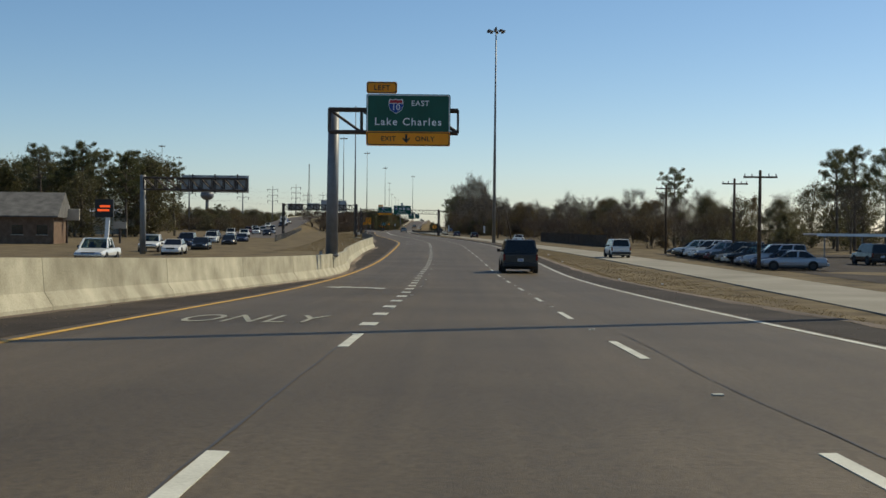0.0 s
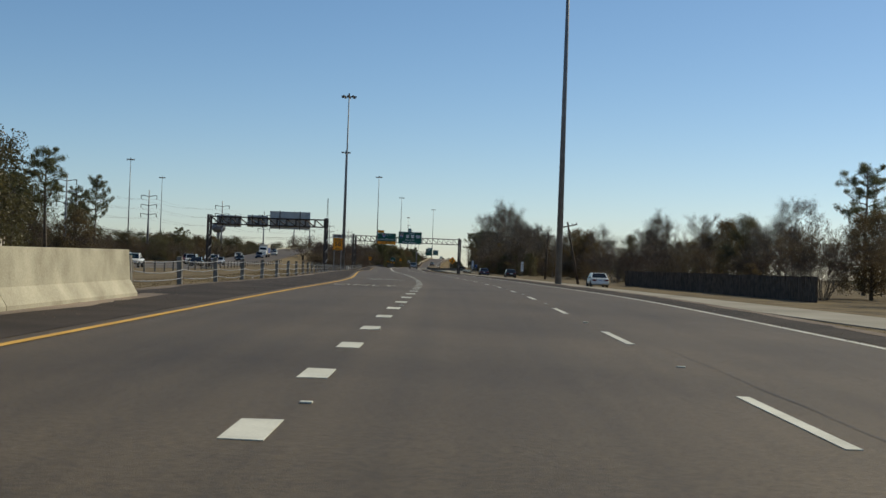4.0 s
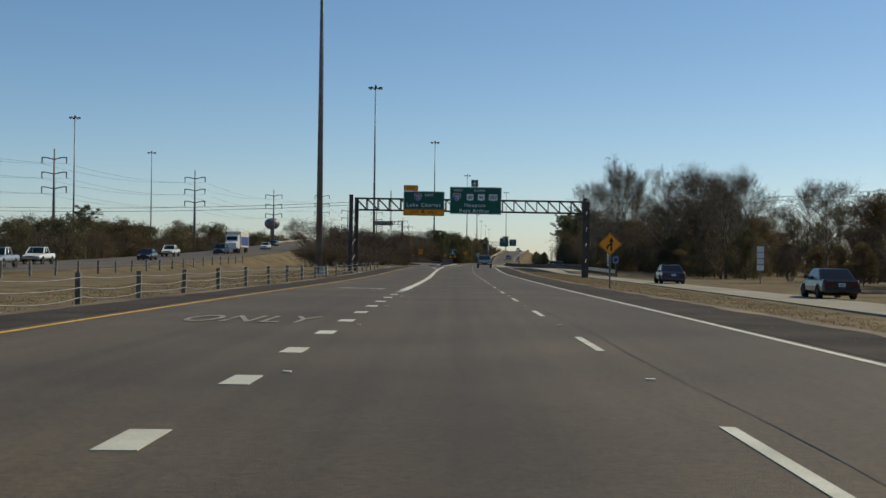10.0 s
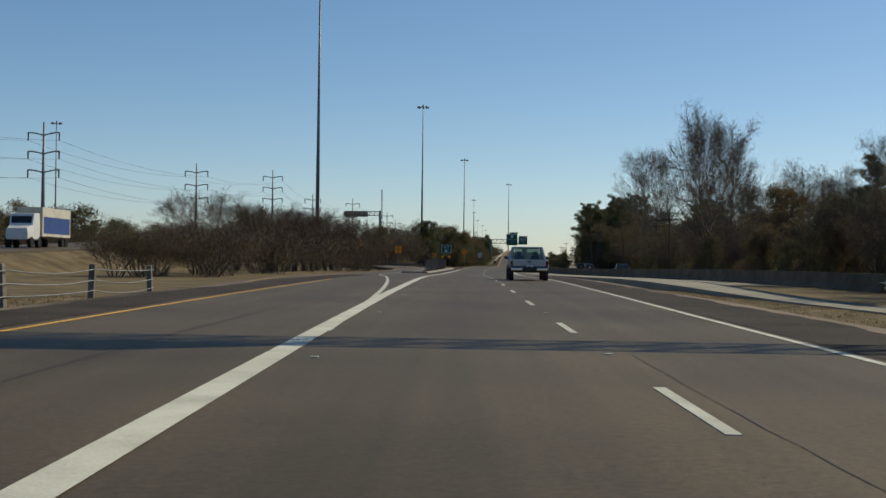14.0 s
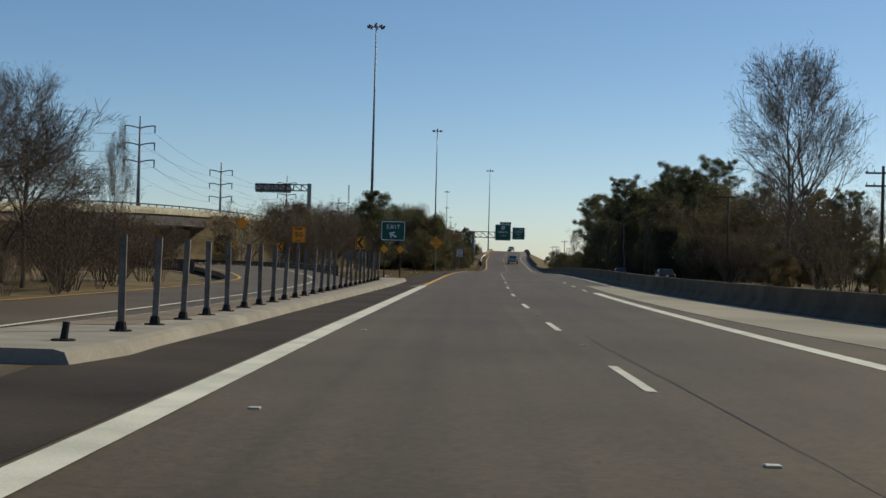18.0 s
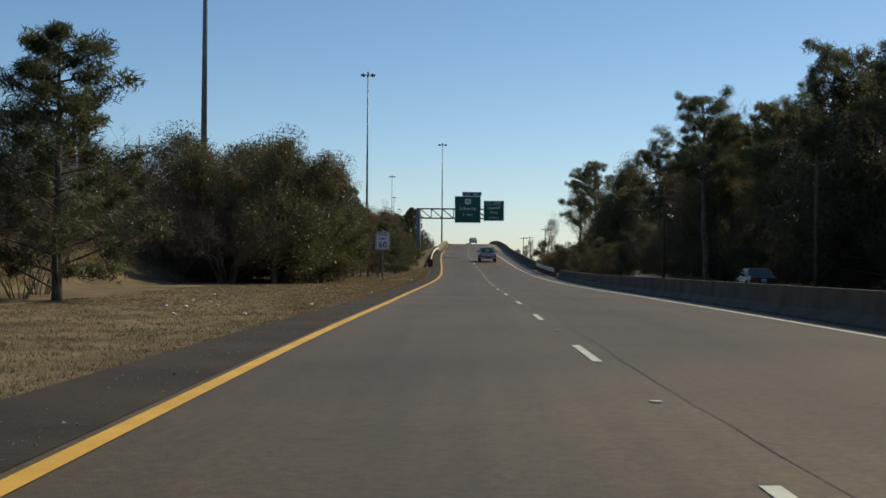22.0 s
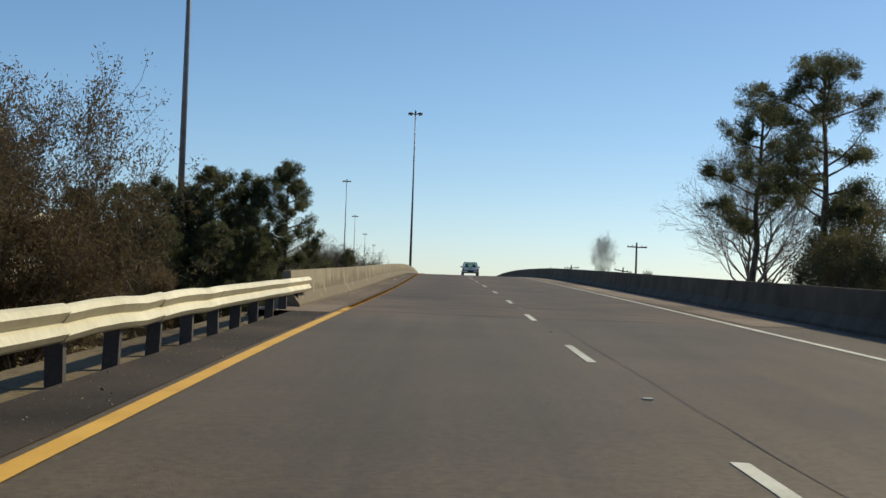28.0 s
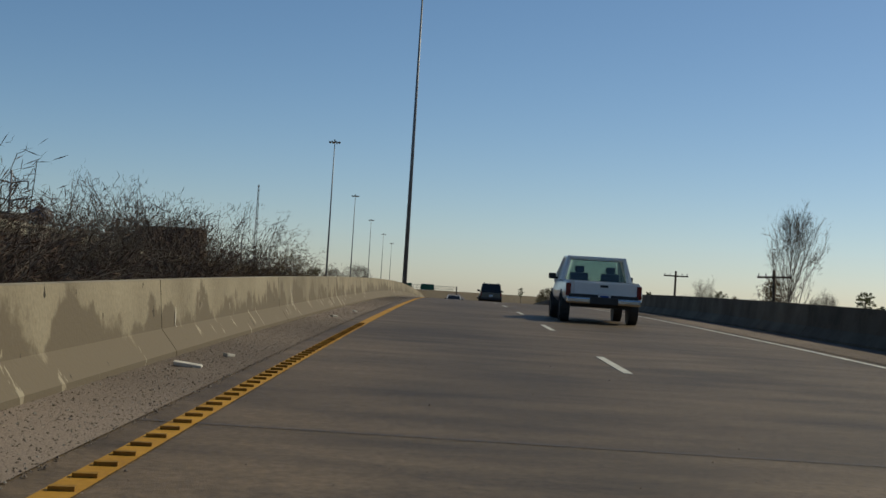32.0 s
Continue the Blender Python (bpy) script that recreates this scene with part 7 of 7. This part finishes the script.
# Frontage road and car park on the right.
for k, p, y, d in (("suv", "white", 128, 14.6), ("sedan", "white", 240, 16.6), ("sedan", "black", 330, 16.4), ("sedan", "blue", 366, 14.6)):
    park(k, p, lane(y) + d, y, 2, -0.4, group="frontage traffic")
for k, p, y in (("sedan", "black", 548), ("sedan", "black", 640), ("sedan", "black", 700)):
    park(k, p, lane(y) + 17.7, y, 0, -0.42, group="frontage traffic")
lot = part("car_park", ([(23.5, 60, -0.44), (75, 60, -0.44), (75, 160, -0.44), (23.5, 150, -0.44)], [(0, 1, 2, 3)]), ASPHALT_DARK)
tagged(lot, "dark asphalt car park beside the frontage road", "car park", kind="structure")
cols = ["silver", "white", "black", "tan", "red", "blue", "silver", "white", "charcoal"]
for i in range(17):
    park(["sedan", "sedan", "suv", "van", "pickup"][i % 5] if i % 5 != 3 else "sedan", cols[(i * 5) % 9] if i % 5 != 2 else ("white", "black", "silver")[i % 3], 24.6 + 0.1 * i, 95 + 2.9 * i, 80, -0.43, group="parked cars")
for i in range(8):
    park(["suv", "sedan"][i % 2], ["black", "white", "silver", "blue"][i % 4] if i % 2 else ["black", "white", "silver", "charcoal"][i % 4], 36.0 + 2.9 * i, 112 + 0.3 * i, 4, -0.43, group="parked cars")

# ---- buildings and yards ----
def shed_roof(name, label, x, y, turn, wdt, dep, hgt, rise, wall_mat, roof_mat, cat="building"):
    b = thing(name, label, cat, (x, y, ground_z(x, y)), turn)
    bm = bmesh.new()
    box(bm, (0, 0, hgt / 2 - 0.2), (wdt, dep, hgt + 0.4))
    w = part("wall", bm, wall_mat, b)
    bm = bmesh.new()
    prism(bm, [(-dep / 2 - 0.6, hgt - 0.05), (dep / 2 + 0.6, hgt - 0.05), (dep / 2 + 0.6, hgt + 0.12), (0.0, hgt + rise), (-dep / 2 - 0.6, hgt + 0.12)], -wdt / 2 - 0.6, wdt / 2 + 0.6)
    part("roof", bm, roof_mat, b)
    for k in range(int(wdt / 3)):
        wd = part("window", box(bmesh.new(), (-wdt / 2 + 1.6 + 3 * k, -dep / 2 - 0.01, hgt * 0.52), (1.3, 0.08, 1.2)), GLASS, b)
        part("sill", box(bmesh.new(), (-wdt / 2 + 1.6 + 3 * k, -dep / 2 - 0.06, hgt * 0.52 - 0.64), (1.5, 0.16, 0.08)), STUCCO, wd)
    return b


shed_roof("motel_building", "low brown building with a broad grey roof", -62, 168, 8, 24, 12, 3.4, 3.2, BRICK, ROOFING)
shed_roof("shop_building", "long low shop with a dark canopy", -78, 210, 6, 30, 10, 3.2, 1.6, STUCCO, ROOFING)
shed_roof("warehouse_building", "plain pale metal warehouse among trees", -95, 330, 4, 26, 14, 5.2, 1.0, STUCCO, ALU)
shed_roof("house", "low brick house behind the trees", 30, 500, -6, 16, 9, 2.8, 1.8, BRICK, ROOFING)
shed_roof("house", "low brick house behind the trees", 24, 700, 4, 14, 9, 2.8, 1.8, BRICK, ROOFING)
shed_roof("flat_building", "tan flat-roofed building beyond the opposite road", -84, 1085, 4, 24, 12, 12.6, 0.3, BRICK, ROOFING)
shed_roof("flat_building", "dark brown block beyond the trees", -66, 1150, 2, 11, 9, 14.2, 0.3, BRICK, ROOFING)
# Carport over the parked cars.
cp = thing("carport", "long flat carport roof on thin steel posts", "carport", (0, 0, -0.44))
part("roof", box(bmesh.new(), (56, 141, 2.45), (34, 5.2, 0.16), bevel=0.02), ALU, cp)
part("fascia", box(bmesh.new(), (56, 138.36, 2.42), (34, 0.06, 0.3)), SIGN_WHITE, cp)
cpp = part("post", box(bmesh.new(), (0, 0, 1.2), (0.12, 0.12, 2.4)), STEEL, cp)
cpp.matrix_basis = pose(40, 139, 0)
for i in range(1, 9):
    again(cpp, cp, pose(40 + 4 * i, 139, 0))
# Wooden yard fence.
fn = thing("yard_fence", "tall dark weathered wooden fence beyond the frontage road", "fence")
brd = part("board", box(bmesh.new(), (0, 0, 0.9), (0.03, 0.37, 1.9)), WOOD_POLE, fn)
for i in range(178):
    y = 196 + 0.4 * i
    m = pose(lane(y) + 24.5, y, -0.5 + rnd.uniform(-0.03, 0.03))
    if i:
        again(brd, fn, m)
    else:
        brd.matrix_basis = m
# Roadside boards on the left.
for x, y, w, h, z, mat, lab in ((-50, 172, 3.4, 1.5, 3.0, STUCCO, "blank pale board sign on a post beside a motel"), (-44, 176, 1.8, 0.9, 2.0, STUCCO, "small blank pale board sign on a post"), (-66, 260, 9, 4.2, 0.4, STUCCO, "big blank grey hoarding seen from behind")):
    o = thing("board_sign", lab, "sign", at_ground(x, y))
    part("board", box(bmesh.new(), (0, 0, z + h / 2), (w, 0.25, h), bevel=0.03), mat, o)
    part("post", box(bmesh.new(), (0, 0.05, z / 2), (0.25, 0.2, z + 0.4)), DARK_STEEL, o)
o = thing("led_sign", "dark message board with red lit bars on a pale pylon", "sign", at_ground(-43.5, 166))
part("cabinet", box(bmesh.new(), (0, 0, 4.6), (2.3, 0.5, 2.3), bevel=0.04), BLACK_PLASTIC, o)
LED = bpy.data.materials.new("red_led")
LED.use_nodes = True
LED.node_tree.nodes["Principled BSDF"].inputs["Base Color"].default_value = rgb(0.5, 0.05, 0.01)
LED.node_tree.nodes["Principled BSDF"].inputs["Emission Color"].default_value = rgb(1.0, 0.12, 0.02)
LED.node_tree.nodes["Principled BSDF"].inputs["Emission Strength"].default_value = 0.8
for k in range(2):
    part("lit_bar", box(bmesh.new(), (0.1 - 0.2 * k, -0.26, 4.85 - 0.5 * k), (1.3 + 0.2 * k, 0.03, 0.26)), LED, o)
part("pylon", box(bmesh.new(), (0.3, 0, 1.6), (0.5, 0.35, 3.8), (0, 4, 0), 0.03), SIGN_WHITE, o)
# Truck on the opposite road.
tk = thing("box_truck", "white tractor truck pulling a printed box trailer", "truck", (opp_x(498) - 6.4, 498, opp_z(498)), 184)
part("trailer", box(bmesh.new(), (0, -5.0, 2.5), (2.5, 9.5, 2.8), bevel=0.04), STUCCO, tk, "pale box trailer")
part("panel", box(bmesh.new(), (-1.262, -5.0, 2.2), (0.012, 8.8, 1.6)), BLUE_PANEL, tk, "colourful printed side panel")
part("cab", shell(bmesh.new(), [body_ring(0.3, 2.3, 0.7, 3.3), body_ring(1.9, 2.3, 0.7, 3.2), body_ring(2.3, 2.25, 0.7, 2.1), body_ring(3.5, 2.0, 0.75, 1.8)]), PAINTS["white"], tk)
part("windscreen", box(bmesh.new(), (0, 2.12, 2.55), (1.9, 0.05, 0.85), (18, 0, 0)), GLASS, tk)
for y in (-8.6, -7.3, 0.4, 2.7):
    for s in (-1, 1):
        part("wheel", rod(bmesh.new(), (s * 0.85, y, 0.5), (s * 1.2, y, 0.5), 0.5, n=18), RUBBER, tk)
# Blue tarpaulin bundle, plastic litter, debris.
o = thing("blue_board", "small dark blue panel in the undergrowth", "panel", at_ground(-29.6, 716))
part("board", box(bmesh.new(), (0, 0, 0.4), (0.9, 0.08, 0.5)), BLUE_PANEL, o)
for i in range(70):
    if i < 40:
        y = rnd.uniform(565, 745)
        x = lane(y) - rnd.uniform(5.4, 15)
    elif i < 55:
        y = rnd.uniform(150, 400)
        x = lane(y) - rnd.uniform(10.8, 16)
    else:
        y = rnd.uniform(20, 300)
        x = lane(y) + rnd.uniform(5.4, 9.0)
    src = thing("litter_scrap", "scrap of pale litter on the dry verge", "litter", at_ground(x, y), group="verge litter") if i == 0 else copy_thing(litter, pose(*at_ground(x, y), rnd.uniform(-20, 20), rnd.uniform(-20, 20), rnd.uniform(0, 360)))
    if i == 0:
        litter = src
        bm = bmesh.new()
        bmesh.ops.create_icosphere(bm, subdivisions=2, radius=0.1)
        for v in bm.verts:
            v.co = v.co * (0.7 + 0.6 * noise.noise(v.co * 14)) * 1.0
            v.co.z = v.co.z * 0.5 + 0.03
        part("scrap", bm, SIGN_WHITE, src)
for x, y, s in ((-19.6 - 0.9, 866, 0.28), (-20.2, 934, 0.3), (-20.25, 935.5, 0.16), (-20.1, 885, 0.2), (-20.0, 902, 0.22), (-19.9, 948, 0.2), (-20.0, 952, 0.15)):
    o = thing("debris_piece", "piece of pale debris on a gravelly shoulder", "debris", (lane(y) - 4.45 + rnd.uniform(-0.15, 0.15), y, level(y)), rnd.uniform(0, 90), "shoulder debris")
    bm = bmesh.new()
    box(bm, (0, 0, 0.025), (s * 0.9, s * 0.4, 0.04), (3, 6, 0), 0.012)
    part("piece", bm, STUCCO, o)
o = thing("stump", "dark broken stump at the edge of the verge", "stump", at_ground(lane(216.5) - 11.6, 216.5))
part("wood", rod(bmesh.new(), (0, 0, -0.1), (0.05, 0, 0.35), 0.32, 0.26, 9), BARK, o)
o = thing("mast_pedestal", "wooden barrel-like pedestal beside a mast", "pedestal", at_ground(-25.0, 376.0))
part("pedestal", rod(bmesh.new(), (0.9, -0.6, -0.2), (0.9, -0.6, 0.75), 0.36, 0.36, 14), STUCCO, o)

# ---- dry grass ----
def tufts(name, label, spots, count, hmin, hmax, seed, mat):
    rng = np.random.default_rng(seed)
    vs, fs = [], []
    for _ in range(count):
        x, y = spots(rng)
        z = land(x, y)
        k = len(vs)
        hh = rng.uniform(hmin, hmax)
        for b in range(5):
            a = rng.uniform(0, math.tau)
            w = rng.uniform(0.008, 0.02)
            lx, ly = rng.normal(size=2) * hh * 0.5
            ox, oy = rng.normal(size=2) * 0.07
            k = len(vs)
            vs += [(x + ox - w * math.cos(a), y + oy - w * math.sin(a), z - 0.02), (x + ox + w * math.cos(a), y + oy + w * math.sin(a), z - 0.02), (x + ox + lx, y + oy + ly, z + hh * rng.uniform(0.6, 1.0))]
            fs.append((k, k + 1, k + 2))
    tagged(part(name, (vs, fs), mat), label, "grass", kind="stuff")


def strip(y0, y1, d0, d1, sd=1.0):
    def f(rng):
        y = rng.uniform(y0, y1)
        return lane(y) + d0 + (d1 - d0) * rng.random() ** sd, y
    return f


tufts("dry_grass", "dry brown winter grass on the verge", strip(562, 752, -5.0, -17, 1.6), 42000, 0.03, 0.1, 3, BLADES)
tufts("dry_grass", "dry brown grass between road and cable barrier", strip(136, 420, -11.2, -20, 1.5), 24000, 0.03, 0.1, 4, BLADES)
tufts("dry_grass", "dry grass between highway and frontage road", strip(10, 470, 5.6, 11.5, 1.0), 26000, 0.03, 0.09, 5, BLADES)
tufts("tall_dry_grass", "clumps of tall straw-coloured grass on the slope", lambda r: (r.uniform(-50, -40), r.uniform(640, 700)), 2600, 0.5, 1.5, 6, BLADES)

# ---- gravel, scrapes and grit on the overpass ----
def pebbles(name, label, spots, count, smin, smax, seed, mat):
    rng = np.random.default_rng(seed)
    vs, fs = [], []
    for _ in range(count):
        x, y, z = spots(rng)
        k = len(vs)
        s = rng.uniform(smin, smax) * (0.5 + rng.random() ** 3)
        a = rng.uniform(0, math.tau)
        for j in range(4):
            b = a + j * math.pi / 2 + rng.uniform(-0.4, 0.4)
            vs.append((x + s * math.cos(b), y + s * math.sin(b), z - 0.002))
        vs.append((x + rng.normal() * s * 0.3, y + rng.normal() * s * 0.3, z + s * rng.uniform(0.5, 0.9)))
        fs += [(k, k + 1, k + 4), (k + 1, k + 2, k + 4), (k + 2, k + 3, k + 4), (k + 3, k, k + 4)]
    tagged(part(name, (vs, fs), mat), label, "gravel", kind="stuff")


def on_road(y0, y1, f0, f1, dz, sd=1.0):
    def f(rng):
        y = rng.uniform(y0, y1)
        a, b = f0(y), f1(y)
        return lane(y) + a + (b - a) * rng.random() ** sd, y, level(y) + dz
    return f


STONE = surface("loose_stones", (0.09, 0.068, 0.05), (0.26, 0.21, 0.165), 0.05, 9.0, 0.9, 0.0)
pebbles("gravel", "loose gravel swept against a parapet", on_road(828, 985, lambda y: -4.0, lambda y: -4.9, 0.008), 42000, 0.005, 0.014, 11, STONE)
pebbles("gravel", "pale chips among gravel against a parapet", on_road(828, 985, lambda y: -4.0, lambda y: -4.9, 0.008), 26000, 0.005, 0.012, 21, PATCH)
pebbles("gravel", "loose gravel along a shaded parapet", on_road(828, 985, lambda y: edge_right(y) + 0.3, lambda y: barrier_right(y) + 0.05, 0.008), 16000, 0.005, 0.014, 12, STONE)
pebbles("grit", "scattered grit on a concrete deck", on_road(828, 985, lambda y: -3.7, lambda y: 4.4, 0.0), 5000, 0.004, 0.012, 13, STONE)
pebbles("grit", "scattered grit along the asphalt shoulder", on_road(0, 480, lambda y: -7.95, lambda y: -10.4, 0.006), 9000, 0.008, 0.025, 14, STONE)
pebbles("grit", "scattered grit along the asphalt shoulder", on_road(0, 480, lambda y: 3.75, lambda y: 5.2, 0.006), 9000, 0.008, 0.02, 15, STONE)
pebbles("grit", "grit on the narrow asphalt shoulder", on_road(560, 824, lambda y: -4.0, lambda y: -4.75, 0.006), 7000, 0.006, 0.02, 16, STONE)
rs = random.Random(5)
for i in range(13):
    y = 846 + 9.1 * i + rs.uniform(-3.5, 3.5)
    face = lambda u: (-5.2 + (0.13 - 0.05 * (u - 0.3) / 0.51 if u > 0.3 else 0.3 - 0.17 * (u - 0.08) / 0.22) + 0.006)
    top, low, slant, w = rs.uniform(0.4, 0.7), rs.uniform(0.12, 0.3), rs.uniform(-0.25, 0.1), rs.uniform(0.012, 0.045)
    vs, fs = [], []
    for j in range(7):
        u = top + (low - top) * j / 6
        yy = y + slant * (j / 6) ** 2
        h = w * math.sin(math.pi * (0.15 + 0.8 * j / 6))
        vs += [(lane(yy) + face(u), yy - h, level(yy) + u), (lane(yy) + face(u), yy + h, level(yy) + u)]
        if j:
            k = 2 * j
            fs.append((k - 2, k - 1, k + 1, k))
    part("scrape", (vs, fs), SCRAPE, left_parapet)
